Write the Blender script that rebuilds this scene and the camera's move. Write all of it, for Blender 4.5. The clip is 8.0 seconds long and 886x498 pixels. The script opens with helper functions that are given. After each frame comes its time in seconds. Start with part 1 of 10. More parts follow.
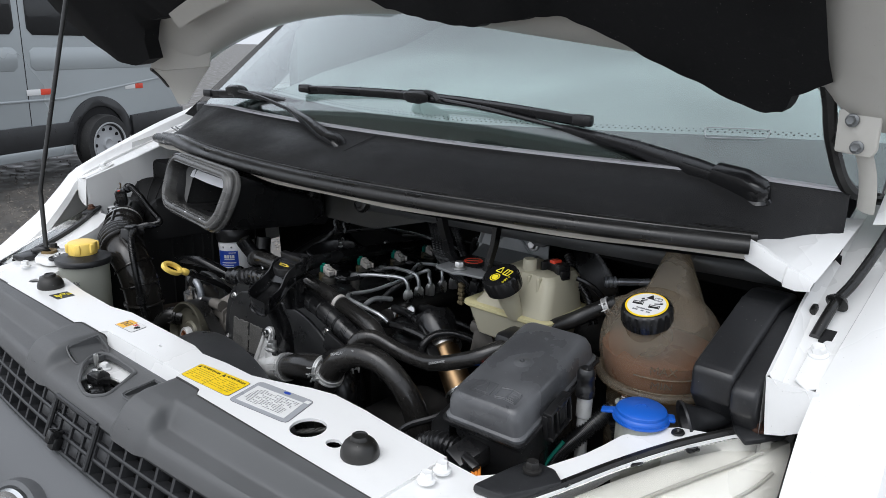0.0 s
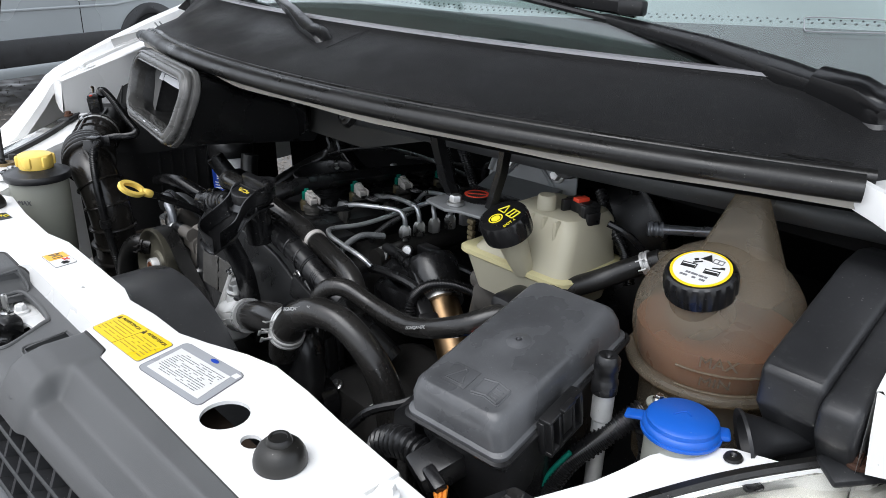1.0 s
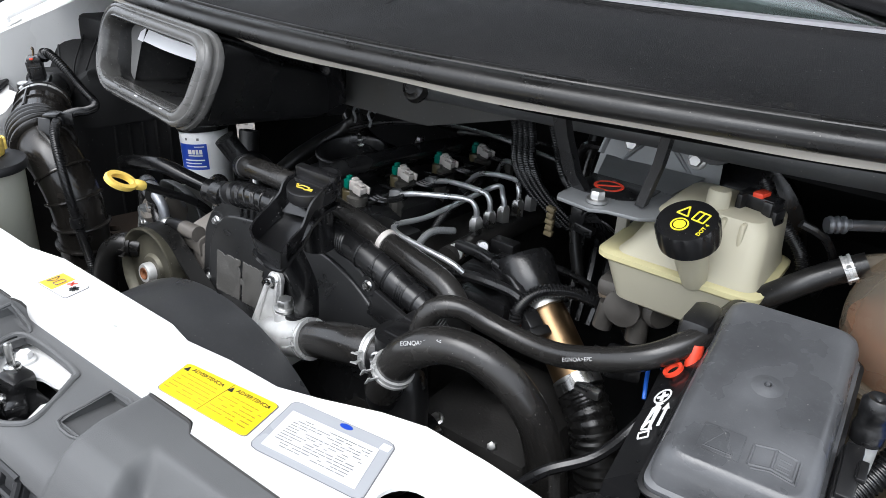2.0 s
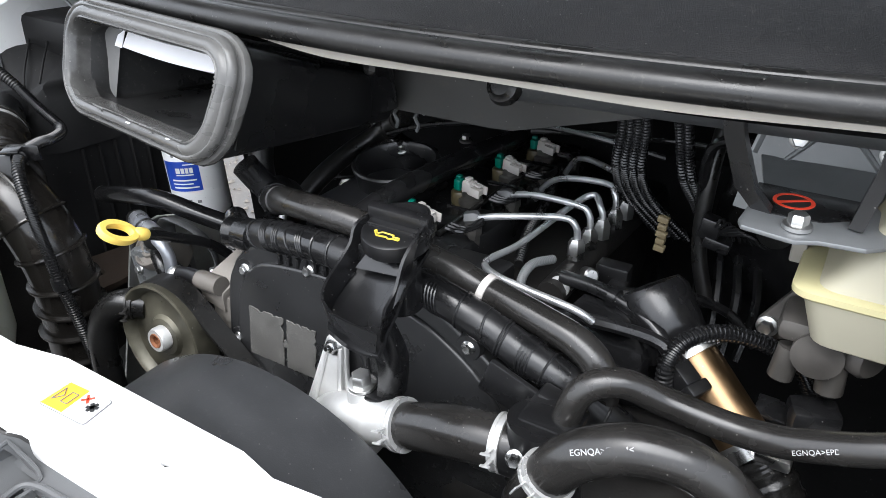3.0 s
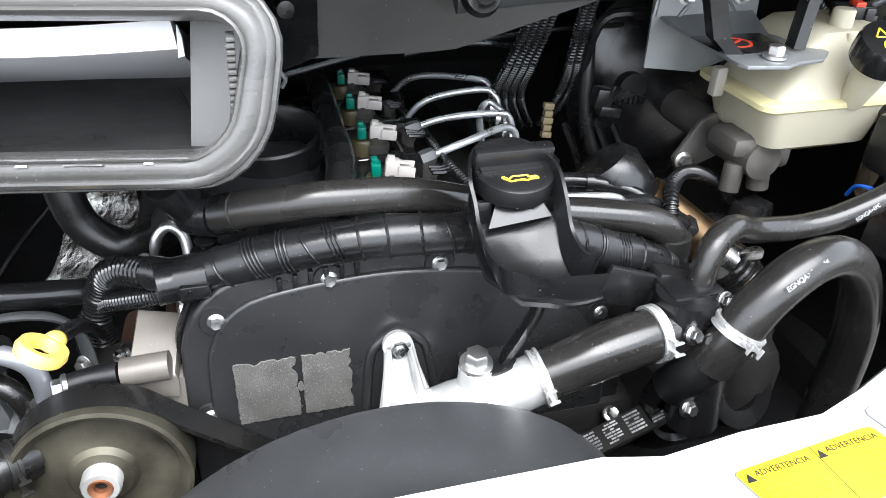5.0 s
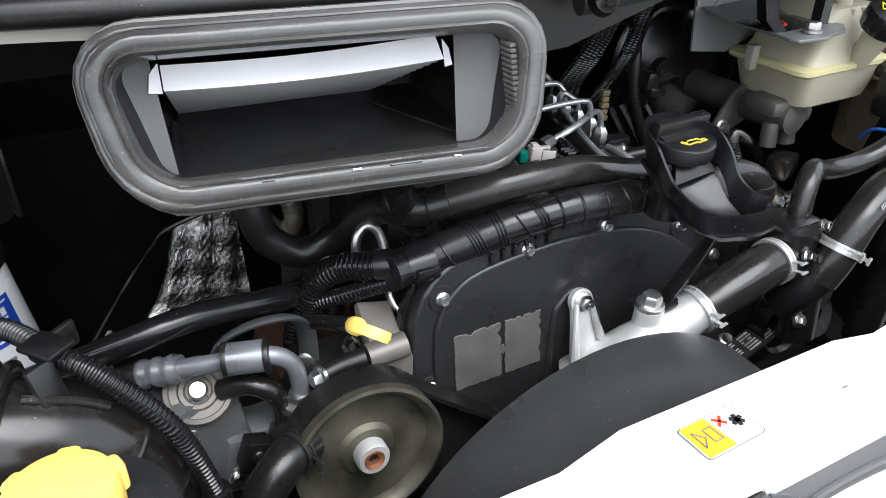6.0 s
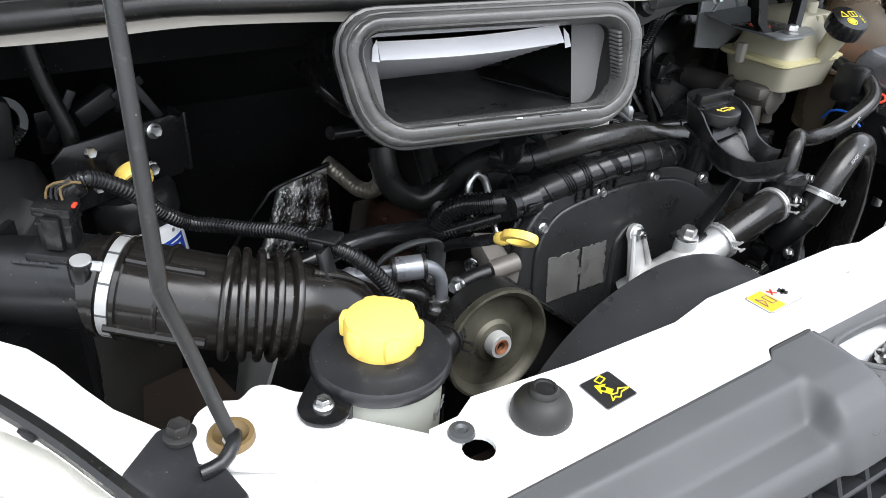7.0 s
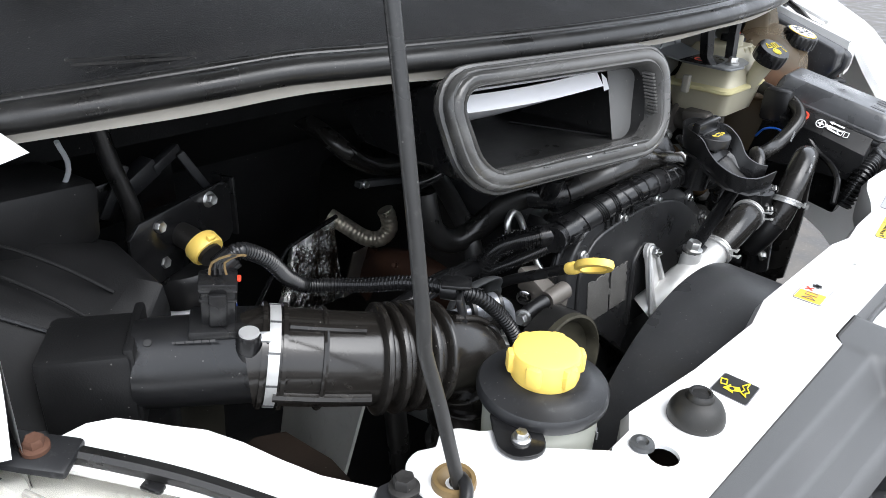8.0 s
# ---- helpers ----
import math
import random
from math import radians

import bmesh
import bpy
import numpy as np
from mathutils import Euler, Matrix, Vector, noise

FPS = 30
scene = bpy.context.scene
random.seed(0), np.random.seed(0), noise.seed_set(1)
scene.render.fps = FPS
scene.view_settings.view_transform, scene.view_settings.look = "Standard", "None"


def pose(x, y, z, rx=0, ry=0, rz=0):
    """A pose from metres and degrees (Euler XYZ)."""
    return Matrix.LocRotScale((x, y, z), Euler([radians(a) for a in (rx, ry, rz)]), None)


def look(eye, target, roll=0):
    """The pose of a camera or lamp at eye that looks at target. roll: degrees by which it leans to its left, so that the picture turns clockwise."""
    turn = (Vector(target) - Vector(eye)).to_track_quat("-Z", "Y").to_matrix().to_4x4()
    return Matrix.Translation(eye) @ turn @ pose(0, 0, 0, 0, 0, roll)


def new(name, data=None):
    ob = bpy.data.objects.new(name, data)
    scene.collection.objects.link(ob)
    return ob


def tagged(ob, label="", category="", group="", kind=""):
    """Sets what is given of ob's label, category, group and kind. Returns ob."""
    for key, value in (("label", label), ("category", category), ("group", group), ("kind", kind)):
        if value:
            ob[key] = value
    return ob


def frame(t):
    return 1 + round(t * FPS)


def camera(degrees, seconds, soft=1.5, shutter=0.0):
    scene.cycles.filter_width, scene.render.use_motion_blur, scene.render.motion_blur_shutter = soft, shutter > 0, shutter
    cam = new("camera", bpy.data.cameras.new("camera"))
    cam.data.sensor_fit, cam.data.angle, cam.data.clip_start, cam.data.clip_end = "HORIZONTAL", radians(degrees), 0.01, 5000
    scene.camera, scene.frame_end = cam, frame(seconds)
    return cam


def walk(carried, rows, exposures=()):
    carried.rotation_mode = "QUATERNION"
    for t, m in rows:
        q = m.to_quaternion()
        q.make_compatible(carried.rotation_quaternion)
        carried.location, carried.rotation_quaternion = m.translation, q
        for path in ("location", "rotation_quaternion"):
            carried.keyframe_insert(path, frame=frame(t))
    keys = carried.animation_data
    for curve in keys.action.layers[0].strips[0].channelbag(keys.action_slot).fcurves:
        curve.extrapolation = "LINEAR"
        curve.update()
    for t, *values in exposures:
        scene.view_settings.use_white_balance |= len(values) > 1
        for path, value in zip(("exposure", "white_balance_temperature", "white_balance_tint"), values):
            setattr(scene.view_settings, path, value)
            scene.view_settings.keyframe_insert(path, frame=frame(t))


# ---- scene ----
cam = camera(62.1, 8.0, soft=0.6)
PATH = [
    (0, (0.982, -0.516, 1.574), (-0.267, 0.948, 1.03), 1.6),
    (0.5, (0.948, -0.337, 1.557), (-0.388, 0.994, 0.892), 2.1),
    (1, (0.874, -0.262, 1.514), (-0.443, 1.041, 0.76), 2.0),
    (1.5, (0.709, -0.27, 1.504), (-0.473, 1.13, 0.701), 1.7),
    (2, (0.567, -0.301, 1.498), (-0.48, 1.163, 0.627), 3.5),
    (2.2, (0.519, -0.314, 1.499), (-0.509, 1.167, 0.635), 2.7),
    (3.3, (0.251, -0.18, 1.467), (-0.606, 1.308, 0.441), 0.2),
    (3.5, (0.191, -0.171, 1.459), (-0.616, 1.31, 0.383), 0.4),
    (4, (-0.029, -0.166, 1.424), (-0.59, 1.374, 0.278), -2.3),
    (4.5, (-0.112, -0.172, 1.41), (-0.148, 1.483, 0.288), -0.8),
    (4.7, (-0.129, -0.192, 1.418), (0.102, 1.474, 0.336), 0.2),
    (5.8, (-0.37, -0.24, 1.457), (0.327, 1.318, 0.414), 1.9),
    (6, (-0.451, -0.209, 1.45), (0.356, 1.303, 0.42), 0.2),
    (6.5, (-0.594, -0.227, 1.459), (0.374, 1.168, 0.402), 2.6),
    (7, (-0.715, -0.287, 1.48), (0.269, 1.131, 0.471), 3.0),
    (7.5, (-0.803, -0.206, 1.483), (0.373, 1.086, 0.509), 3.0),
    (8, (-0.911, -0.168, 1.491), (0.398, 1.046, 0.59), 2.6),
]
EXPOSURE = 1.5
walk(cam, [(t, look(eye, target, roll)) for t, eye, target, roll in PATH], [(0.0, EXPOSURE - 0.98, 6200, 10), (1.0, EXPOSURE - 0.62, 6200, 10), (2.2, EXPOSURE, 6200, 10), (3.3, EXPOSURE + 0.5, 6200, 10), (4.5, EXPOSURE + 1.18, 6200, 10), (4.8, EXPOSURE + 1.12, 6200, 10), (6.0, EXPOSURE + 0.1, 6200, 10), (8.0, EXPOSURE, 6200, 10)])

# ---- light ----
world = bpy.data.worlds.new("overcast")
scene.world = world
world.use_nodes = True
wn, wl = world.node_tree.nodes, world.node_tree.links
sky = wn.new("ShaderNodeTexSky")
sky.sky_type, sky.sun_disc = "NISHITA", False
sky.sun_elevation, sky.sun_rotation = radians(58), radians(200)
sky.air_density, sky.dust_density, sky.ozone_density = 1.0, 4.0, 1.0
grey = wn.new("ShaderNodeHueSaturation")
grey.inputs["Saturation"].default_value = 0.35
wl.new(sky.outputs[0], grey.inputs["Color"])
cloud = wn.new("ShaderNodeMix")
cloud.data_type = "RGBA"
cloud.inputs["Factor"].default_value = 0.6
cloud.inputs["B"].default_value = (6.0, 6.2, 6.5, 1)
wl.new(grey.outputs[0], cloud.inputs["A"])
wl.new(cloud.outputs["Result"], wn["Background"].inputs["Color"])
wn["Background"].inputs["Strength"].default_value = 0.15
sun = new("sun", bpy.data.lights.new("sun", "SUN"))
sun.data.energy, sun.data.angle, sun.data.color = 1.0, radians(45), (1.0, 0.985, 0.96)
sun.matrix_world = look((0, 0, 0), (-0.18, 0.5, -0.85))


# ---- materials ----
def mat(name, color, rough=0.5, metal=0.0, vary=0.25, scale=60.0, bump=0.15, bump_scale=400.0, dust=0.0,
        dust_color=(0.32, 0.29, 0.25), coat=0.0, rough_vary=0.15, specular=0.5, stretch=None):
    """A painted, moulded or cast surface: two scales of noise in its colour, gloss and relief, and dust that lies in blotches."""
    m = bpy.data.materials.new(name)
    m.use_nodes = True
    n, l = m.node_tree.nodes, m.node_tree.links
    p = n["Principled BSDF"]
    p.inputs["Metallic"].default_value = metal
    p.inputs["Coat Weight"].default_value = coat
    p.inputs["Coat Roughness"].default_value = 0.08
    p.inputs["Specular IOR Level"].default_value = specular
    where = n.new("ShaderNodeTexCoord")
    at = where.outputs["Object"]
    if stretch:
        grain = n.new("ShaderNodeMapping")
        grain.inputs["Scale"].default_value = stretch
        l.new(at, grain.inputs["Vector"])
        at = grain.outputs[0]
    wide, fine = n.new("ShaderNodeTexNoise"), n.new("ShaderNodeTexNoise")
    wide.inputs["Scale"].default_value, wide.inputs["Detail"].default_value = scale / 5, 5
    fine.inputs["Scale"].default_value, fine.inputs["Detail"].default_value = bump_scale, 3
    l.new(at, wide.inputs["Vector"]), l.new(at, fine.inputs["Vector"])
    tone = n.new("ShaderNodeMapRange")
    tone.inputs["From Min"].default_value, tone.inputs["From Max"].default_value = 0.3, 0.7
    tone.inputs["To Min"].default_value, tone.inputs["To Max"].default_value = 1 - vary, 1 + vary
    l.new(wide.outputs["Fac"], tone.inputs["Value"])
    colour = n.new("ShaderNodeMix")
    colour.data_type, colour.blend_type = "RGBA", "MULTIPLY"
    colour.inputs["Factor"].default_value = 1
    colour.inputs["A"].default_value = (*color, 1)
    l.new(tone.outputs[0], colour.inputs["B"])
    last = colour.outputs["Result"]
    if dust:
        spots = n.new("ShaderNodeTexNoise")
        spots.inputs["Scale"].default_value, spots.inputs["Detail"].default_value = scale * 2.5, 9
        spots.inputs["Roughness"].default_value = 0.7
        l.new(where.outputs["Object"], spots.inputs["Vector"])
        cut = n.new("ShaderNodeMapRange")
        cut.inputs["From Min"].default_value, cut.inputs["From Max"].default_value = 0.56, 0.80
        cut.inputs["To Max"].default_value = dust
        l.new(spots.outputs["Fac"], cut.inputs["Value"])
        over = n.new("ShaderNodeMix")
        over.data_type = "RGBA"
        over.inputs["B"].default_value = (*dust_color, 1)
        l.new(cut.outputs[0], over.inputs["Factor"]), l.new(last, over.inputs["A"])
        last = over.outputs["Result"]
    if dust:
        cells, pick, both = n.new("ShaderNodeTexVoronoi"), n.new("ShaderNodeMath"), n.new("ShaderNodeMath")
        cells.inputs["Scale"].default_value, cells.inputs["Randomness"].default_value = 210, 1
        l.new(where.outputs["Object"], cells.inputs["Vector"])
        size, rare = n.new("ShaderNodeSeparateColor"), n.new("ShaderNodeMath")
        l.new(cells.outputs["Color"], size.inputs[0])
        pick.operation, rare.operation, both.operation = "LESS_THAN", "GREATER_THAN", "MULTIPLY"
        pick.inputs[1].default_value, rare.inputs[1].default_value = 0.13, 0.90
        l.new(cells.outputs["Distance"], pick.inputs[0]), l.new(size.outputs[0], rare.inputs[0])
        l.new(pick.outputs[0], both.inputs[0]), l.new(rare.outputs[0], both.inputs[1])
        soft = n.new("ShaderNodeMath")
        soft.operation = "MULTIPLY"
        soft.inputs[1].default_value = 0.32
        l.new(both.outputs[0], soft.inputs[0])
        specks = n.new("ShaderNodeMix")
        specks.data_type = "RGBA"
        specks.inputs["B"].default_value = (0.30, 0.29, 0.27, 1)
        l.new(soft.outputs[0], specks.inputs["Factor"]), l.new(last, specks.inputs["A"])
        last = specks.outputs["Result"]
    l.new(last, p.inputs["Base Color"])
    gloss = n.new("ShaderNodeMapRange")
    gloss.inputs["From Min"].default_value, gloss.inputs["From Max"].default_value = 0.3, 0.7
    gloss.inputs["To Min"].default_value = max(0.02, rough - rough_vary)
    gloss.inputs["To Max"].default_value = min(1, rough + rough_vary)
    l.new(wide.outputs["Fac"], gloss.inputs["Value"]), l.new(gloss.outputs[0], p.inputs["Roughness"])
    if bump:
        relief = n.new("ShaderNodeBump")
        relief.inputs["Strength"].default_value, relief.inputs["Distance"].default_value = bump, 0.0008
        l.new(fine.outputs["Fac"], relief.inputs["Height"]), l.new(relief.outputs[0], p.inputs["Normal"])
    return m


def cloudy(name, color, clear, rough=0.35, through_light=0.4):
    """Milky plastic: part of the light goes straight through, part is scattered to the far side."""
    m = mat(name, color, rough, vary=0.12, scale=25, bump=0.06, bump_scale=200)
    n, l = m.node_tree.nodes, m.node_tree.links
    p, out = n["Principled BSDF"], n["Material Output"]
    glow, gap = n.new("ShaderNodeBsdfTranslucent"), n.new("ShaderNodeBsdfTransparent")
    glow.inputs["Color"].default_value = (*color, 1)
    gap.inputs["Color"].default_value = (*color, 1)
    a, b = n.new("ShaderNodeMixShader"), n.new("ShaderNodeMixShader")
    a.inputs["Fac"].default_value, b.inputs["Fac"].default_value = through_light, clear
    l.new(p.outputs[0], a.inputs[1]), l.new(glow.outputs[0], a.inputs[2])
    l.new(a.outputs[0], b.inputs[1]), l.new(gap.outputs[0], b.inputs[2])
    l.new(b.outputs[0], out.inputs["Surface"])
    return m


def glass(name, color, rough=0.0, coat=0.0):
    m = bpy.data.materials.new(name)
    m.use_nodes = True
    p = m.node_tree.nodes["Principled BSDF"]
    p.inputs["Base Color"].default_value = (*color, 1)
    p.inputs["Roughness"].default_value = rough
    p.inputs["Transmission Weight"].default_value = 1
    p.inputs["IOR"].default_value = 1.5
    p.inputs["Coat Weight"].default_value = coat
    p.inputs["Coat IOR"].default_value = 1.8
    p.inputs["Coat Roughness"].default_value = 0.02
    return m


WHITE = mat("white_paint", (0.80, 0.80, 0.79), 0.28, vary=0.03, scale=12, bump=0.02, bump_scale=900, coat=0.4, rough_vary=0.06, dust=0.05)
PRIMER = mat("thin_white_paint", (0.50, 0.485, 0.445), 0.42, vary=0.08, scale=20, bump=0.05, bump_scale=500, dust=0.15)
SEALPAINT = mat("cream_flange_paint", (0.33, 0.31, 0.27), 0.45, vary=0.3, scale=30, dust=0.3)
PLASTIC = mat("black_plastic", (0.0085, 0.0085, 0.009), 0.30, vary=0.15, scale=60, bump=0.10, bump_scale=900, dust=0.06)
SATIN = mat("satin_black_plastic", (0.0075, 0.0075, 0.008), 0.24, vary=0.15, scale=60, bump=0.04, bump_scale=700, dust=0.04)
GRAINED = mat("grained_black_plastic", (0.0085, 0.0085, 0.009), 0.50, vary=0.25, scale=40, bump=0.9, bump_scale=700, dust=0.08, specular=0.32)
MATTE = mat("matt_black_plastic", (0.008, 0.008, 0.0083), 0.55, vary=0.3, scale=50, bump=0.2, bump_scale=700, dust=0.10, dust_color=(0.06, 0.058, 0.055), specular=0.25)
GALV = mat("dull_galvanised_steel", (0.20, 0.208, 0.212), 0.40, 0.45, vary=0.2, scale=60, bump=0.08, dust=0.2)
TRIM = mat("pale_windscreen_trim", (0.30, 0.295, 0.31), 0.35, vary=0.15, scale=20, bump=0.02, dust=0.1)
DUSTY = mat("dusty_black_plastic", (0.017, 0.0175, 0.019), 0.42, vary=0.3, scale=60, bump=0.10, bump_scale=900, dust=0.22, dust_color=(0.14, 0.14, 0.14))
# Lighter copy of the weathered plastic, with the sky's sheen put into its colour.
LIDGREY = mat("sky_sheen_lid_plastic", (0.072, 0.074, 0.078), 0.33, vary=0.35, scale=75, bump=0.12, bump_scale=800, dust=0.40, dust_color=(0.16, 0.165, 0.17), rough_vary=0.22)
WEATHERED = mat("weathered_lid_plastic", (0.038, 0.039, 0.041), 0.34, vary=0.2, scale=75, bump=0.12, bump_scale=800, dust=0.22, dust_color=(0.15, 0.15, 0.15), rough_vary=0.12)
UNDERCOAT = mat("dull_grey_undercoat", (0.045, 0.045, 0.043), 0.45, vary=0.3, scale=30, bump=0.1, dust=0.3, dust_color=(0.09, 0.07, 0.05))
COVER = mat("sheet_cover_black", (0.0160, 0.0162, 0.0168), 0.31, vary=0.10, scale=60, bump=0.05, bump_scale=900, dust=0.05)
RUBBER = mat("black_rubber", (0.010, 0.0098, 0.0095), 0.33, vary=0.2, scale=90, bump=0.12, bump_scale=700, dust=0.12)
HOSE = mat("worn_rubber_hose", (0.0175, 0.0166, 0.0156), 0.24, vary=0.45, scale=70, bump=0.05, bump_scale=1500, dust=0.22, dust_color=(0.10, 0.082, 0.068))
FOAM = mat("grey_foam_rubber", (0.070, 0.070, 0.068), 0.22, vary=0.5, scale=90, bump=0.4, bump_scale=250, dust=0.75, dust_color=(0.30, 0.295, 0.28))
FLANGEGREY = mat("pale_grey_plastic", (0.085, 0.084, 0.082), 0.42, vary=0.1, scale=30, bump=0.05, dust=0.15)
RIMRUBBER = mat("worn_rim_rubber", (0.078, 0.077, 0.074), 0.27, vary=0.45, scale=120, bump=0.25, bump_scale=300, dust=0.35, dust_color=(0.20, 0.195, 0.185), stretch=(0.15, 1.0, 1.0), rough_vary=0.12)
SMOOTH = mat("smooth_rubber", (0.0135, 0.0120, 0.0105), 0.25, vary=0.15, scale=30, bump=0.03, bump_scale=500, dust=0.08)
TAPE = mat("wound_cloth_tape", (0.0085, 0.0085, 0.009), 0.27, vary=0.3, scale=120, bump=0.15, bump_scale=300, dust=0.06)
CONDUIT = mat("corrugated_conduit", (0.0085, 0.0085, 0.009), 0.24, vary=0.15, scale=60, bump=0.05, dust=0.05)
# Felt colour, also painted in as the shade of recesses, slots and bores.
DARK = mat("felt_and_recess_shade", (0.016, 0.016, 0.0165), 0.9, vary=0.4, scale=50, bump=0.5, bump_scale=350, specular=0.18)
BLACKFELT = mat("black_bulkhead_felt", (0.0105, 0.0107, 0.011), 0.9, vary=0.5, scale=50, bump=0.5, bump_scale=350, specular=0.15, dust=0.08, dust_color=(0.05, 0.047, 0.043))
PAD = mat("bonnet_felt", (0.008, 0.008, 0.0085), 0.8, vary=0.3, scale=40, bump=0.6, bump_scale=260, dust=0.03, specular=0.25)
GREY = mat("grey_grained_plastic", (0.080, 0.0815, 0.083), 0.5, vary=0.12, scale=25, bump=0.25, bump_scale=1500)
BUFFER = mat("aged_olive_rubber", (0.013, 0.0125, 0.011), 0.42, vary=0.3, scale=90, bump=0.1, bump_scale=700, dust=0.15, dust_color=(0.07, 0.066, 0.055))
BUMPER = mat("mid_grey_plastic", (0.085, 0.088, 0.092), 0.45, vary=0.06, scale=20, bump=0.15, bump_scale=1200)
STEEL = mat("zinc_steel", (0.55, 0.55, 0.54), 0.32, 1.0, vary=0.2, scale=150, bump=0.1, bump_scale=900, dust=0.15)
CLAMP = mat("pale_zinc_band", (0.56, 0.56, 0.55), 0.35, 0.5, vary=0.1, scale=100, bump=0.03, dust=0.1)
PIPE = mat("plated_pipe", (0.60, 0.61, 0.62), 0.36, 0.8, vary=0.15, scale=200, bump=0.04, dust=0.08)
ALU = mat("cast_aluminium", (0.60, 0.60, 0.59), 0.5, 0.6, vary=0.2, scale=150, bump=0.15, bump_scale=1100, dust=0.25, dust_color=(0.5, 0.49, 0.47))
PALECAST = mat("pale_dull_casting", (0.175, 0.160, 0.142), 0.5, 0.25, vary=0.25, scale=90, bump=0.15, bump_scale=700, dust=0.35, dust_color=(0.22, 0.17, 0.12))
PIPEGREY = mat("grey_plated_pipe", (0.25, 0.26, 0.28), 0.34, 0.6, vary=0.2, scale=120, bump=0.04, dust=0.15)
CASTGREY = mat("dirty_casting", (0.12, 0.115, 0.105), 0.5, 0.6, vary=0.3, scale=120, bump=0.18, bump_scale=800, dust=0.3, dust_color=(0.09, 0.075, 0.06))
CASTWARM = mat("warm_grey_casting", (0.080, 0.074, 0.067), 0.5, 0.3, vary=0.3, scale=120, bump=0.15, bump_scale=900, dust=0.3, dust_color=(0.09, 0.075, 0.06))
GREYSTEEL = mat("grey_painted_steel", (0.075, 0.078, 0.08), 0.38, 0.2, vary=0.15, scale=60, bump=0.06, dust=0.15)
IRON = mat("dark_iron", (0.018, 0.017, 0.016), 0.5, 0.2, vary=0.4, scale=90, bump=0.4, bump_scale=300, dust=0.15, dust_color=(0.06, 0.045, 0.035))
RUST = mat("rusty_iron", (0.075, 0.034, 0.02), 0.75, 0.1, vary=0.5, scale=90, bump=0.5, bump_scale=300)
TAN = mat("tan_plastic_bush", (0.15, 0.10, 0.04), 0.45, vary=0.2, scale=60)
DIRTY = mat("dirty_pale_paint", (0.34, 0.345, 0.325), 0.5, vary=0.3, scale=30, bump=0.1, dust=0.4, dust_color=(0.07, 0.05, 0.03))
MUD = mat("rusty_mud", (0.024, 0.015, 0.009), 0.8, vary=0.5, scale=40, bump=0.5, bump_scale=200, dust=0.4, dust_color=(0.05, 0.03, 0.02))
SILVER = mat("silver_wheel_paint", (0.42, 0.43, 0.44), 0.35, vary=0.05, scale=10, bump=0.0)
BRASS = mat("heat_tinted_pipe", (0.25, 0.165, 0.09), 0.36, 1.0, vary=0.5, scale=70, bump=0.04, bump_scale=400, dust=0.2)
PULLEY = mat("stained_pulley", (0.080, 0.075, 0.056), 0.42, 0.5, vary=0.6, scale=120, bump=0.1, bump_scale=500, dust=0.3, dust_color=(0.10, 0.08, 0.05))
COPPER = mat("bronze_bush", (0.28, 0.12, 0.06), 0.5, 0.7)
YELLOW = mat("yellow_plastic", (0.95, 0.68, 0.15), 0.36, vary=0.05, bump=0.05, dust=0.03)
BLUE = mat("blue_plastic", (0.012, 0.10, 0.48), 0.35, vary=0.1, bump=0.05, dust=0.1)
RED = mat("red_plastic", (0.72, 0.06, 0.025), 0.4, vary=0.1, bump=0.05)
GREEN = mat("green_plastic", (0.0, 0.15, 0.105), 0.4, vary=0.1, bump=0.05)
IVORY = mat("ivory_plastic", (0.52, 0.49, 0.46), 0.45, vary=0.1, bump=0.05, dust=0.1)
ORANGE = mat("orange_wire", (0.75, 0.25, 0.03), 0.5)
PAPER = mat("white_filter_paper", (0.80, 0.80, 0.82), 0.8, vary=0.04, bump=0.1, specular=0.2)
STICKER = mat("label_white", (0.72, 0.72, 0.71), 0.4, vary=0.03, bump=0.0)
STICKGREY = mat("label_grey", (0.34, 0.35, 0.37), 0.4, vary=0.03, bump=0.0)
STICKYEL = mat("label_yellow", (0.86, 0.60, 0.015), 0.4, vary=0.03, bump=0.0)
STICKORG = mat("label_amber", (0.85, 0.46, 0.03), 0.4, vary=0.03, bump=0.0)
INK = mat("black_ink", (0.015, 0.015, 0.015), 0.5, bump=0.0)
INKGREY = mat("grey_ink", (0.16, 0.16, 0.17), 0.5, bump=0.0)
INKWHITE = mat("white_ink", (0.75, 0.75, 0.75), 0.5, bump=0.0)
INKYEL = mat("yellow_ink", (0.80, 0.66, 0.02), 0.5, bump=0.0)
INKBLUE = mat("blue_ink", (0.015, 0.06, 0.42), 0.45, bump=0.0)
FILTERWHITE = mat("white_enamel", (0.74, 0.75, 0.76), 0.3, vary=0.04, bump=0.0, dust=0.08)
FOIL = mat("crumpled_foil", (0.62, 0.62, 0.60), 0.22, 1.0, vary=0.6, scale=110, bump=1.0, bump_scale=650, dust=1.0, dust_color=(0.012, 0.012, 0.012))
FOILWRAP = mat("dirty_foil_wrap", (0.46, 0.42, 0.34), 0.38, 0.7, vary=0.4, scale=120, bump=0.5, bump_scale=350, dust=0.4, dust_color=(0.14, 0.09, 0.05))
RODBLACK = mat("chipped_rod_enamel", (0.023, 0.023, 0.0225), 0.40, vary=0.2, scale=60, bump=0.06, bump_scale=700, dust=0.30, dust_color=(0.16, 0.155, 0.15))
